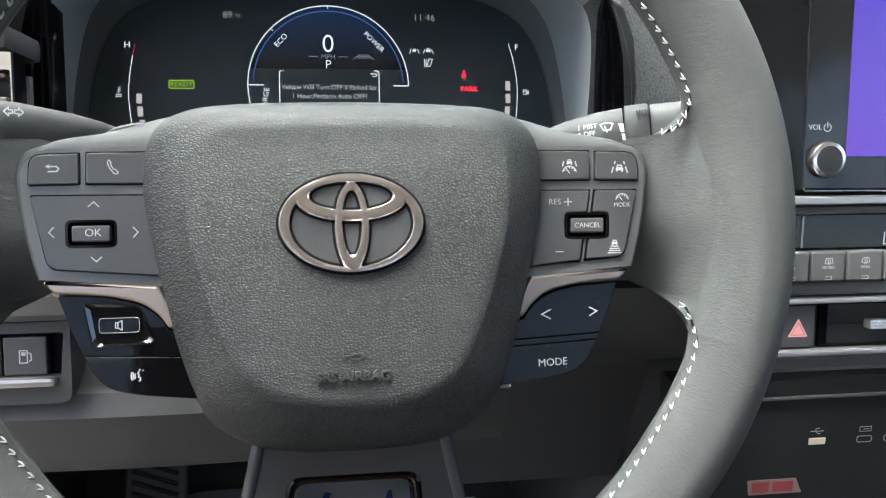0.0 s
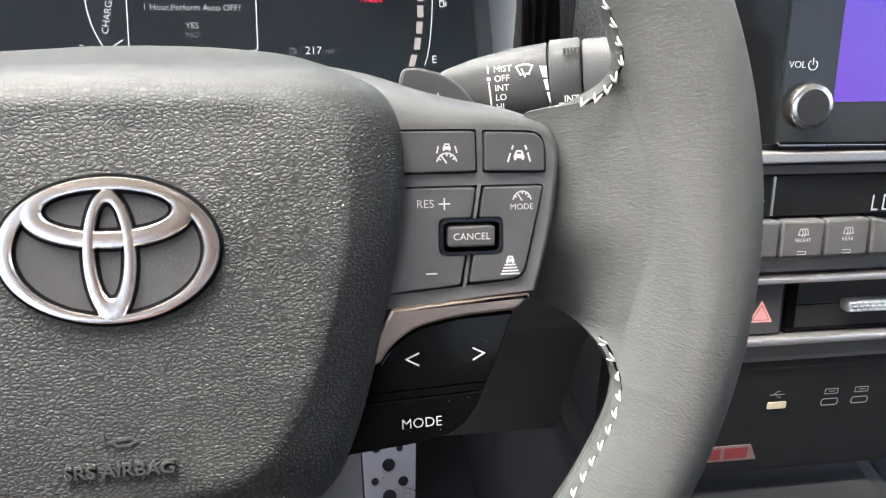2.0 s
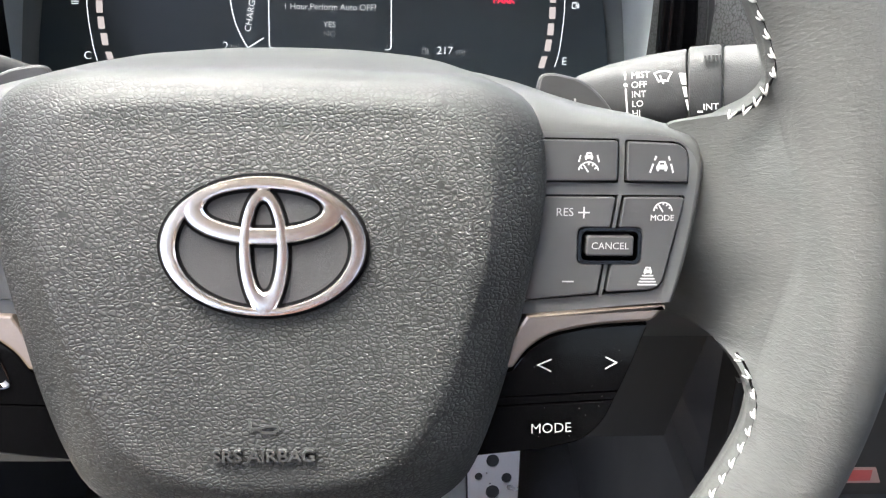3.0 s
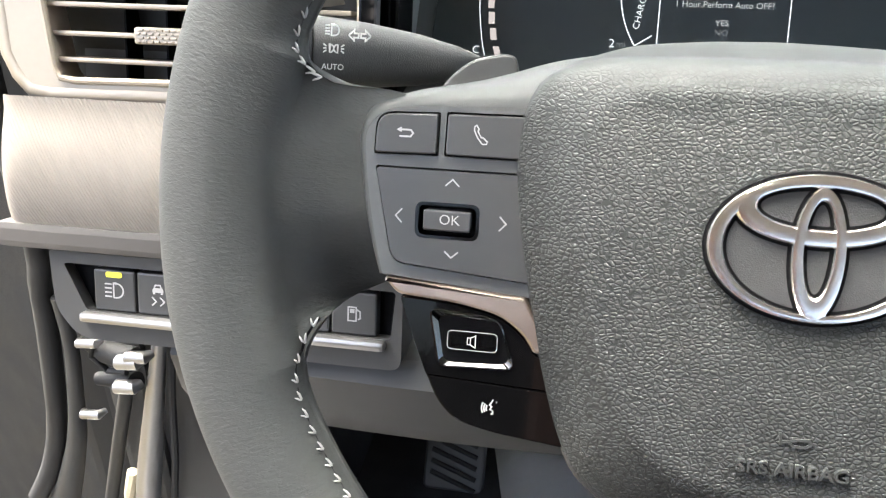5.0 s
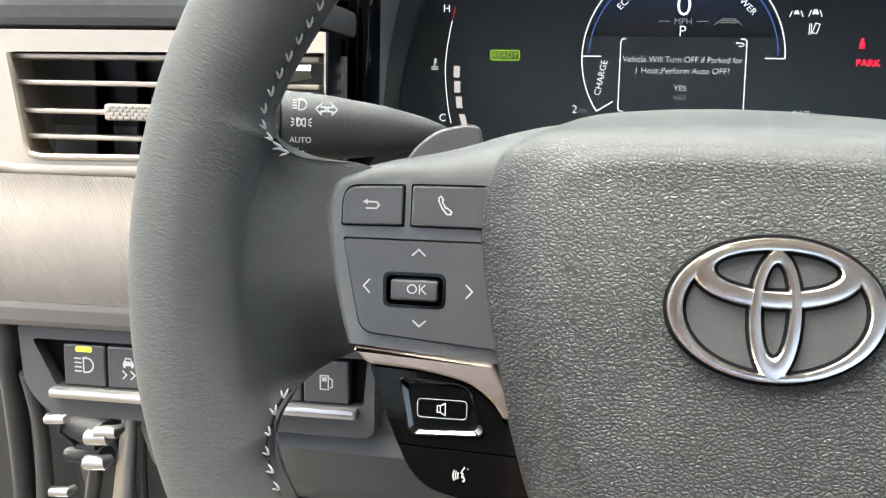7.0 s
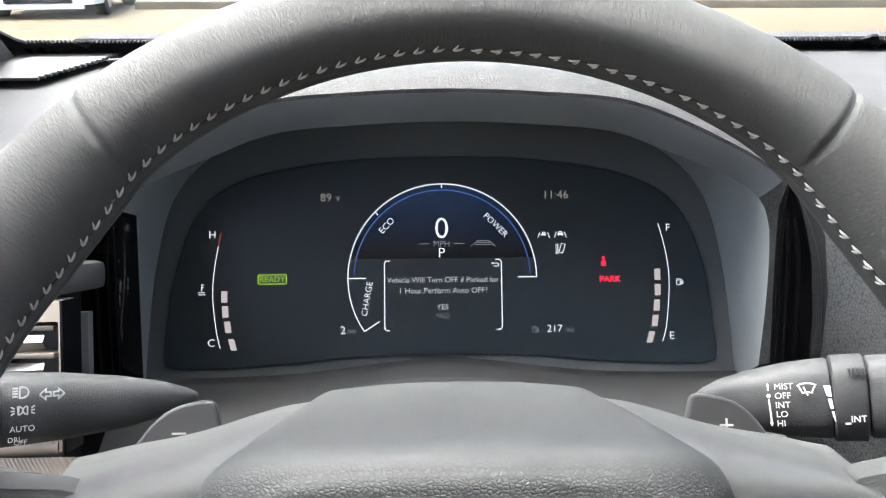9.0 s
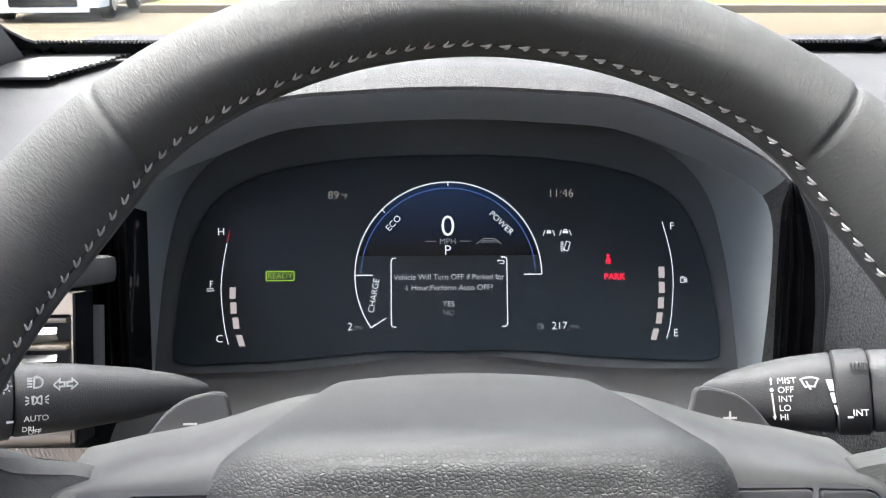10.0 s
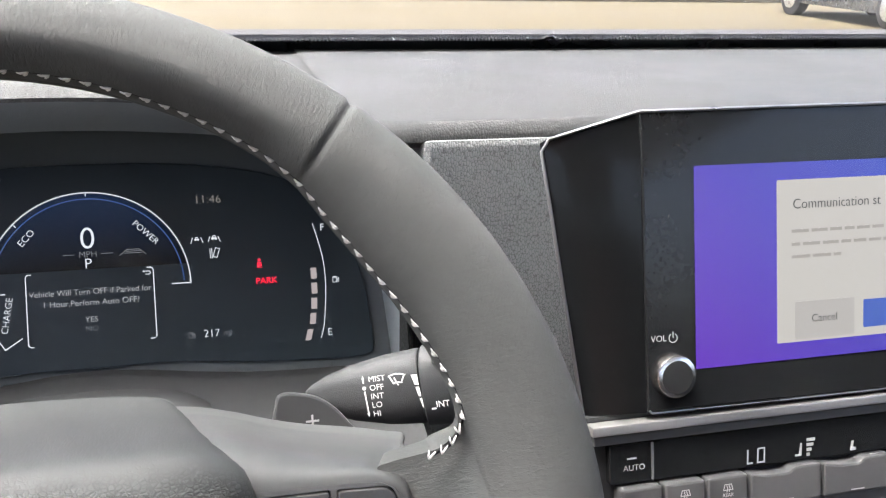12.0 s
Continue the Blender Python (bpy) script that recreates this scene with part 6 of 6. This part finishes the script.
print_mark(sr, fmr, [], 0.0006, [[(-0.0068, 0.0064), (-0.0042, 0.0062), (-0.0040, 0.0018), (-0.0058, 0.0020)], [(-0.0056, 0.0010), (-0.0040, 0.0010), (-0.0036, -0.0030), (-0.0048, -0.0030)], [(-0.0046, -0.0040), (-0.0036, -0.0040), (-0.0032, -0.0080), (-0.0036, -0.0080)]], n=0.0004)
print_word(sr, fmr, "INT", 0.0036, 0.0020, -0.0072, n=0.0012)
print_mark(sr, fmr, [[(0.0000, -0.0088), (0.0020, -0.0088)]], 0.0007, n=0.0012)
ribs_ = [[(0.0030 + 0.0014 * q, 0.0124), (0.0030 + 0.0014 * q, 0.0100)] for q in range(5)]
t_ = part("collar_ribs", strokes(ribs_, 0.0006, -0.002, 0.0032), soft_dark, sr, smooth=False)
t_.matrix_local = fmr
print_mark(sl, fml, [arc(0.0068, 0.0070, 0.0019, -90, 90, 8) + [(0.0068, 0.0089), (0.0058, 0.0089), (0.0058, 0.0051), (0.0068, 0.0051)]] + [[(0.0034, 0.0086 - 0.0010 * q), (0.0052, 0.0086 - 0.0010 * q)] for q in range(4)], 0.0006, n=0.0016)
print_mark(sl, fml, [arc(0.0054, 0.0005, 0.0015, -90, 90, 6) + [(0.0054, 0.0020), (0.0054, -0.0010)], arc(0.0084, 0.0005, 0.0015, 90, 270, 6) + [(0.0084, 0.0020), (0.0084, -0.0010)],
                     [(0.0030, 0.0020), (0.0042, 0.0012)], [(0.0030, 0.0005), (0.0042, 0.0005)], [(0.0030, -0.0010), (0.0042, -0.0002)], [(0.0108, 0.0020), (0.0096, 0.0012)], [(0.0108, 0.0005), (0.0096, 0.0005)], [(0.0108, -0.0010), (0.0096, -0.0002)]], 0.0005, n=0.0016)
ar = [(0.0, 0.0), (0.0026, 0.0024), (0.0026, 0.0010), (0.0048, 0.0010), (0.0048, -0.0010), (0.0026, -0.0010), (0.0026, -0.0024), (0.0, 0.0)]
print_mark(sl, fml, [at(ar, 0.0124, 0.0056, 0.78), at([(-x, y) for x, y in ar], 0.0208, 0.0056, 0.78)], 0.0006, n=0.0012)
print_word(sl, fml, "AUTO", 0.0030, 0.0026, -0.0062, n=0.0016)
print_word(sl, fml, "DRL", 0.0026, 0.0020, -0.0100, None, n=0.0014)
print_word(sl, fml, "OFF", 0.0026, 0.0040, -0.0112, None, n=0.0012)
print_mark(sl, fml, [[(-0.0030, -0.0068), (-0.0006, -0.0068)]], 0.0008, n=0.0012)
print_mark(sl, fml, [arc(-0.0040, 0.0062, 0.0013, 0, 360, 12)] + [[(-0.0040 + 0.0020 * math.cos(radians(q)), 0.0062 + 0.0020 * math.sin(radians(q))), (-0.0040 + 0.0028 * math.cos(radians(q)), 0.0062 + 0.0028 * math.sin(radians(q)))] for q in range(0, 360, 45)], 0.0004, n=0.0012)

# ======== footwell ========
cab = thing("footwell", I4, "black carpeted footwell", "footwell", kind="structure")
part("floor", box(-0.40, -1.5, 0.26, 1.14, 0.95, 0.32), carpet, cab)
part("firewall", box(-0.40, 0.84, 0.30, 1.14, 0.90, 1.05), carpet, cab)
part("tunnel", box(0.26, -0.9, 0.30, 0.50, 0.80, 0.62, 0.02), knee_grey, cab)
# hidden plate added to keep skylight out of the footwell
part("cowl_light_stop", box(-0.42, 0.60, 0.99, 1.16, 0.92, 1.01), deep_dark, cab)
part("toe_board", skin([[(-0.36, 0.70, 0.32), (-0.36, 0.84, 0.52)], [(0.26, 0.70, 0.32), (0.26, 0.84, 0.52)]]), carpet, cab)
part("kick_panel", box(-0.345, 0.16, 0.30, -0.315, 0.84, 0.86, 0.006), knee_grey, cab)

pedal = thing("accelerator_pedal", frame_of((0.152, 0.500, 0.345), 28), "drilled aluminium accelerator pedal with rubber dots", "pedal")
dots = [(-0.014, 0.060), (0.013, 0.058), (0.0, 0.040), (-0.016, 0.022), (0.016, 0.020), (0.0, 0.004), (-0.014, -0.014), (0.015, -0.018), (0.0, -0.034)]
sizes = [0.0058, 0.0040, 0.0075, 0.0045, 0.0060, 0.0080, 0.0050, 0.0058, 0.0070]
part("pedal_plate", holed(round_poly([(-0.030, 0.078), (0.032, 0.078), (0.026, -0.075), (-0.026, -0.075)], 0.008, 5), [oval(x, y, r, r, 16) for (x, y), r in zip(dots, sizes)], -0.006, 0.0), aluminium, pedal)
part("pedal_base", slab(round_poly([(-0.031, 0.079), (0.033, 0.079), (0.027, -0.076), (-0.027, -0.076)], 0.008, 5), -0.018, -0.003), rubber, pedal)
part("pedal_arm", tube([(0.0, 0.06, -0.018), (0.0, 0.14, -0.05), (0.0, 0.24, -0.06)], 0.010, 10), rubber, pedal)

rest = thing("foot_rest", frame_of((-0.195, 0.55, 0.43), 35), "dark ribbed foot rest", "foot rest")
part("rest_plate", slab(round_poly(rect(-0.034, -0.10, 0.034, 0.075), 0.008, 4), -0.02, 0.0, 0.003), panel_grey, rest)
for q in range(13):
    y = -0.092 + 0.0125 * q
    t_ = part("rest_rib", tube([(-0.026, y + 0.012, 0.0006), (0.026, y - 0.006, 0.0006)], 0.0028, 6), rubber, rest)

mat_ = thing("paper_floor_mat", I4, "white paper floor mat with blue printed stripes", "paper mat")
rows_ = []
for i in range(13):
    row = []
    for j in range(13):
        x, y = -0.15 + 0.30 * i / 12, 0.42 + 0.30 * j / 12
        c, s_ = math.cos(0.25), math.sin(0.25)
        row.append((c * (x) - s_ * (y - 0.57), 0.57 + s_ * x + c * (y - 0.57), 0.332 + 0.006 * math.sin(x * 31 + y * 17) + 0.004 * math.sin(y * 43)))
    rows_.append(row)
bm = skin(rows_)
bmesh.ops.solidify(bm, geom=list(bm.faces), thickness=0.0012)
part("sheet", bm, paper, mat_)
for x in (-0.03, 0.055):
    p_ = [Vector((x + 0.035 * k / 8, 0.46 + 0.20 * k / 8, 0.0)) for k in range(9)]
    part("stripe", tube([(q.x, q.y, 0.3392 + 0.004 * math.sin(q.y * 43)) for q in p_], 0.0045, 6, flat=0.25), blue_ink, mat_)

# ======== door side ========
door = thing("driver_door", frame_of((-0.44, 0.40, 0.30), 0) @ Matrix.Rotation(radians(-25), 4, "Y"), "dark grey driver door standing open", "car door")
part("door_panel", box(-1.05, -0.27, -0.10, 0.0, 0.72, 0.0, 0.012), door_trim, door)
part("door_skin", box(-1.06, -0.28, -0.125, 0.005, 0.74, -0.102, 0.006), body_paint, door)

post = thing("front_post", I4, "painted body post with a black rubber seal and bright hinge parts", "body post", kind="structure")
part("post_panel", box(-0.405, 0.20, 0.28, -0.348, 0.46, 1.00, 0.010), deep_dark, post)
seal = [(-0.391, 0.13, 0.6763), (-0.3744, 0.13, 0.7042), (-0.3616, 0.13, 0.7381), (-0.3545, 0.13, 0.7731), (-0.347, 0.13, 0.821), (-0.3446, 0.13, 0.8431), (-0.3408, 0.13, 0.8643), (-0.340, 0.13, 0.93), (-0.345, 0.14, 1.03)]
part("rubber_seal", tube([tuple(p) for p in spline(seal, 36)], 0.0062, 10), rubber, post, "black rubber seal")
seal = [(-0.3348, 0.128, 0.835), (-0.3352, 0.128, 0.803), (-0.3405, 0.128, 0.7708), (-0.348, 0.128, 0.7358), (-0.361, 0.130, 0.7022), (-0.380, 0.135, 0.660), (-0.40, 0.14, 0.60)]
part("sill_trim", tube([tuple(p) for p in spline(seal, 24)], [0.0040 + 0.012 * (k / 23) ** 2.2 for k in range(24)], 12), knee_grey, post, "grey trim roll")
side = [(-0.280, 0.132, 0.822), (-0.2927, 0.132, 0.7732), (-0.3039, 0.132, 0.7291), (-0.3156, 0.132, 0.6808), (-0.330, 0.14, 0.62)]
part("side_trim", tube([tuple(p) for p in spline(side, 24)], [0.0035 + 0.0040 * min(1, k / 12) for k in range(24)], 12), silver_trim, post, "pale trim roll")
part("side_groove", tube([(-0.2765, 0.136, 0.820), (-0.2845, 0.134, 0.7678), (-0.2906, 0.134, 0.7242), (-0.300, 0.134, 0.676)], 0.0022, 8), rubber, post)
part("side_panel", skin([[(-0.295, 0.150, 0.84), (-0.291, 0.150, 0.794), (-0.320, 0.160, 0.62)], [(-0.235, 0.152, 0.84), (-0.235, 0.152, 0.794), (-0.235, 0.170, 0.62)]]), knee_grey, post, "grey side panel of the footwell")
part("inner_bar", tube([(-0.321, 0.150, 0.765), (-0.3256, 0.150, 0.7503), (-0.3404, 0.150, 0.7051), (-0.3574, 0.150, 0.6527)], 0.0045, 10), knee_grey, post)
# black sheet put in for the darkness deep in the footwell
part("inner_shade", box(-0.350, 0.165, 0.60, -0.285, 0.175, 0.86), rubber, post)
release = thing("bonnet_release", I4, "dark bonnet release lever with bright fittings", "release lever")
part("lever", tube([(-0.3326, 0.136, 0.8030), (-0.3192, 0.134, 0.7960), (-0.3000, 0.130, 0.7960)], [0.005, 0.0065, 0.0070], 12), rubber, release)
part("lever", tube([(-0.3300, 0.136, 0.7740), (-0.3134, 0.134, 0.7770), (-0.3020, 0.130, 0.7800)], [0.004, 0.0050, 0.0060], 12), rubber, release)
part("cable", tube([(-0.3200, 0.126, 0.8110), (-0.3260, 0.130, 0.7950), (-0.3180, 0.130, 0.7860), (-0.3050, 0.128, 0.7880)], 0.0020, 8), rubber, release)
for x, z, r in ((-0.2971, 0.8016, 0.0056), (-0.2913, 0.8054, 0.0046), (-0.3020, 0.7839, 0.0052), (-0.3190, 0.8113, 0.0034), (-0.3285, 0.7605, 0.0036)):
    part("fitting", tube([(x - 0.007, 0.124, z - 0.001), (x - 0.005, 0.120, z), (x + 0.005, 0.120, z + 0.001), (x + 0.007, 0.124, z + 0.001)], [r * 0.5, r * 0.8, r * 0.8, r * 0.5], 12), silver_trim, release, "bright metal fitting")
part("tag", tube([(-0.3271, 0.140, 0.6977), (-0.3330, 0.140, 0.678), (-0.3356, 0.140, 0.660)], 0.0035, 8), usb_cream, release, "cream tag")
label_ = thing("warning_label", frame_of((0, 0.222, 0.70), 8), "small red and white warning label", "label")
part("label_face", slab(round_poly([(0.332, -0.049), (0.378, -0.049), (0.372, -0.036), (0.330, -0.036)], 0.001, 3), 0.0, 0.0006), pale_print, label_)
part("label_print", fills([rect(0.334, -0.047, 0.349, -0.038), rect(0.352, -0.047, 0.370, -0.038)], 0.0006), red_print, label_, smooth=False)

# ======== windscreen, pillars, roof ========
SCREEN = Matrix(((1, 0, 0, 0.37), (0, -0.8659, 0.5003, 0.575), (0, 0.5003, 0.8659, 1.06), (0, 0, 0, 1)))
ws = thing("windscreen", SCREEN, "clear windscreen with a black dotted border", "windscreen", kind="structure")
pane = part("window_1", slab(rect(-0.78, 0.0, 0.78, 0.80), 0.0, 0.004), glass, ws)
pane.visible_shadow = False
part("black_border", slab(rect(-0.72, 0.0, 0.78, 0.0310), -0.0030, -0.0010), band_black, ws, "black border")
bm = bmesh.new()
for i in range(420):
    x = -0.70 + 1.40 * i / 420
    slab([(x, 0.0307), (x + 0.0017, 0.0307), (x + 0.0017, 0.0335), (x, 0.0335)], -0.0028, -0.0012, 0, bm)
tagged(part("border_dots", bm, band_black, ws, smooth=False), kind="stuff")
part("border_corner", slab([tuple(p) for p in spline([(-0.66, 0.0), (-0.682, 0.014), (-0.700, 0.030), (-0.715, 0.060), (-0.735, 0.20)], 16)] + [(-0.80, 0.20), (-0.80, 0.0)], -0.0032, -0.0012), band_black, ws, "black border")
part("border_tab", slab([(-0.012, 0.030), (0.006, 0.030), (0.000, 0.039), (-0.005, 0.039)], -0.0030, -0.0010), band_black, ws)
for i in range(5):
    part("print_bar", slab(rect(-0.683, 0.030 - 0.0045 * i, -0.663 + 0.004 * (i % 3), 0.0315 - 0.0045 * i), -0.0024, -0.0020), grey_print, ws, "small unreadable print")
lettering("glass_code", "OFO", 0.0075, -0.652, 0.0155, -0.0030, band_black, ws, wide=-1.0)

trim = thing("pillar_trim", I4, "grey pillar trim beside the windscreen", "pillar trim", kind="structure")
for s, x0 in ((1, -0.40), (-1, 1.14)):
    rows_ = []
    for k in range(11):
        t = k / 10
        c = Vector((x0 + s * 0.06 * t, 0.56 - 0.62 * t, 1.04 + 0.40 * t))
        rows_.append([c + Vector((s * a_, b_, 0)) for a_, b_ in ((0.055, 0.02), (0.05, -0.02), (0.03, -0.06), (0.0, -0.09), (-0.04, -0.09), (-0.04, 0.04))])
    part("trim_shell", skin(rows_, closed_v=True, caps=True), panel_grey, trim)
grille = thing("demister_grille", I4, "grey slotted demister grille on the dash top", "grille")
part("grille_plate", skin([[(-0.345, 0.455, 1.0560), (-0.292, 0.455, 1.0565)], [(-0.345, 0.575, 1.0600), (-0.262, 0.575, 1.0605)]]), gap_black, grille)
for q in range(16):
    y = 0.458 + 0.0072 * q
    part("slot", tube([(-0.343, y, 1.0568 + 0.0003 * q), (-0.288 + 0.0018 * q, y, 1.0572 + 0.0003 * q)], 0.0019, 6), panel_grey, grille)

roof = thing("ceiling", I4, "pale cloth roof lining", "ceiling", kind="structure")
for x0, y0, x1, y1 in ((-0.42, -1.6, 1.16, -0.12),):
    part("lining", box(x0, y0, 1.46, x1, y1, 1.50), roof_cloth, roof)
walls = thing("cabin_walls", I4, "dark door and rear trims that close the cabin", "cabin walls", kind="structure")
part("wall_right", box(1.14, -1.6, 0.26, 1.20, 0.60, 1.02), door_trim, walls)
part("wall_left", box(-0.48, -1.6, 0.26, -0.42, -0.95, 1.02), door_trim, walls)
part("wall_rear", box(-0.48, -1.66, 0.26, 1.20, -1.60, 1.05), door_trim, walls)
part("rear_glass", box(-0.46, -1.655, 1.05, 1.18, -1.645, 1.47), glass, walls).visible_shadow = False
part("side_glass", box(1.165, -1.60, 1.02, 1.172, -0.60, 1.47), glass, walls).visible_shadow = False
part("side_glass", box(-0.452, -1.60, 1.02, -0.445, -0.95, 1.47), glass, walls).visible_shadow = False
part("wall_sill", box(-0.48, -0.95, 0.20, -0.40, 0.40, 0.36), body_paint, walls)
# unseen seat added to block rear light and give the badge an orange reflection
seat = thing("unseen_seat", I4, "unseen charcoal seat with tan-red added for the badge's reflection", "car seat")
part("cushion", box(-0.26, -0.95, 0.42, 0.26, -0.42, 0.58, 0.05, seg=4), door_trim, seat)


def leaning(bm_):
    bmesh.ops.rotate(bm_, verts=bm_.verts, cent=(0, 0, 0), matrix=Matrix.Rotation(radians(16), 3, "X"))
    bmesh.ops.translate(bm_, verts=bm_.verts, vec=(0, -0.80, 0.55))
    return bm_


part("backrest", leaning(box(-0.26, -0.06, 0.0, 0.26, 0.06, 0.66, 0.05, seg=4)), door_trim, seat)
part("backrest_middle", leaning(box(-0.12, 0.045, 0.06, 0.12, 0.075, 0.60, 0.012, seg=3)), badge_reflection_tan, seat, "tan-red panel added for the badge's reflection")
part("headrest", leaning(box(-0.14, -0.05, 0.70, 0.14, 0.06, 0.92, 0.045, seg=4)), badge_reflection_tan, seat, "tan-red headrest added for reflection and to block rear light")

# ======== outside ========
ground = thing("ground", I4, "sunlit tan concrete lot", "ground", kind="structure")
part("lot", skin([[(-260, -60, 0), (-260, 400, 0)], [(260, -60, 0), (260, 400, 0)]]), concrete, ground)
kerb = thing("kerb", I4, "pale concrete kerb along the grass", "kerb", kind="structure")
part("kerb_stone", box(-5.2, 16.9, -0.05, 60, 17.15, 0.15, 0.03), kerb_concrete, kerb)
part("kerb_stone", box(-60, 19.6, -0.05, -5.6, 19.85, 0.15, 0.03), kerb_concrete, kerb)
lawn = thing("grass", I4, "bright green mown grass verge", "grass", kind="stuff")
part("turf", skin([[(-5.2, 17.10, 0.14), (-5.2, 300, 0.4)], [(240, 17.10, 0.14), (240, 300, 0.4)]]), grass_green, lawn)
part("turf", skin([[(-240, 19.80, 0.14), (-240, 300, 0.4)], [(-5.6, 19.80, 0.14), (-5.6, 300, 0.4)]]), grass_green, lawn)


def parked_car(name, m, paint, label):
    ob = thing(name, m, label, "car", group="parked cars")
    half = [(0.90, 0.22), (0.92, 0.45), (0.90, 0.75), (0.80, 0.95), (0.66, 1.40), (0.40, 1.46)]
    rows_ = []
    for y, k, top in ((-2.25, 0.80, 0.62), (-2.20, 0.93, 0.80), (-1.9, 1.0, 0.90), (-1.2, 1.0, 0.98), (-0.6, 1.0, 1.44), (0.6, 1.0, 1.46), (1.5, 1.0, 1.05), (2.1, 0.95, 0.98), (2.2, 0.85, 0.8)):
        pr = [(x * k, min(z, top)) for x, z in half]
        rows_.append([(x, y, z) for x, z in pr] + [(-x, y, z) for x, z in pr[::-1]])
    part("body", skin(rows_, closed_v=True, caps=True), paint, ob, angle=30)
    part("grille", box(-0.52, -2.29, 0.24, 0.52, -2.20, 0.56, 0.02), tinted, ob, "dark grille")
    part("lip", box(-0.70, -2.30, 0.15, 0.70, -2.18, 0.23, 0.02), paint, ob)
    for sx in (-1, 1):
        part("headlight", box(sx * 0.72 - 0.12, -2.24, 0.60, sx * 0.72 + 0.12, -2.10, 0.72, 0.02), bright_chrome, ob)
        for y in (-1.35, 1.35):
            wheel_ = part("car_wheel", tube([(sx * 0.70, y, 0.32), (sx * 0.72, y, 0.32), (sx * 0.90, y, 0.32), (sx * 0.93, y, 0.32)], [0.28, 0.32, 0.32, 0.28], 28), tyre_black, ob, "black tyre")
            part("rim_disc", tube([(sx * 0.925, y, 0.32), (sx * 0.94, y, 0.32)], [0.21, 0.19], 20), aluminium, wheel_)
    part("windscreen_glass", skin([[(-0.62, -0.66, 1.38), (-0.76, -1.16, 1.00)], [(0.62, -0.66, 1.38), (0.76, -1.16, 1.00)]]), tinted, ob)
    for sx in (-1, 1):
        part("side_glass", skin([[(sx * 0.70, -0.5, 1.36), (sx * 0.83, -0.9, 1.00)], [(sx * 0.70, 0.7, 1.36), (sx * 0.83, 1.2, 1.02)]]), tinted, ob)
    return ob


parked_car("parked_car", pose(-6.35, 16.9, 0, 0, 0, 8), white_paint, "white parked car facing the lot")
parked_car("parked_car", pose(-7.6, 24.5, 0, 0, 0, 5), body_paint, "grey parked car beyond the white one")
parked_car("parked_car", pose(10.9, 12.6, 0, 0, 0, -4), dark_paint, "dark parked car on the lot")
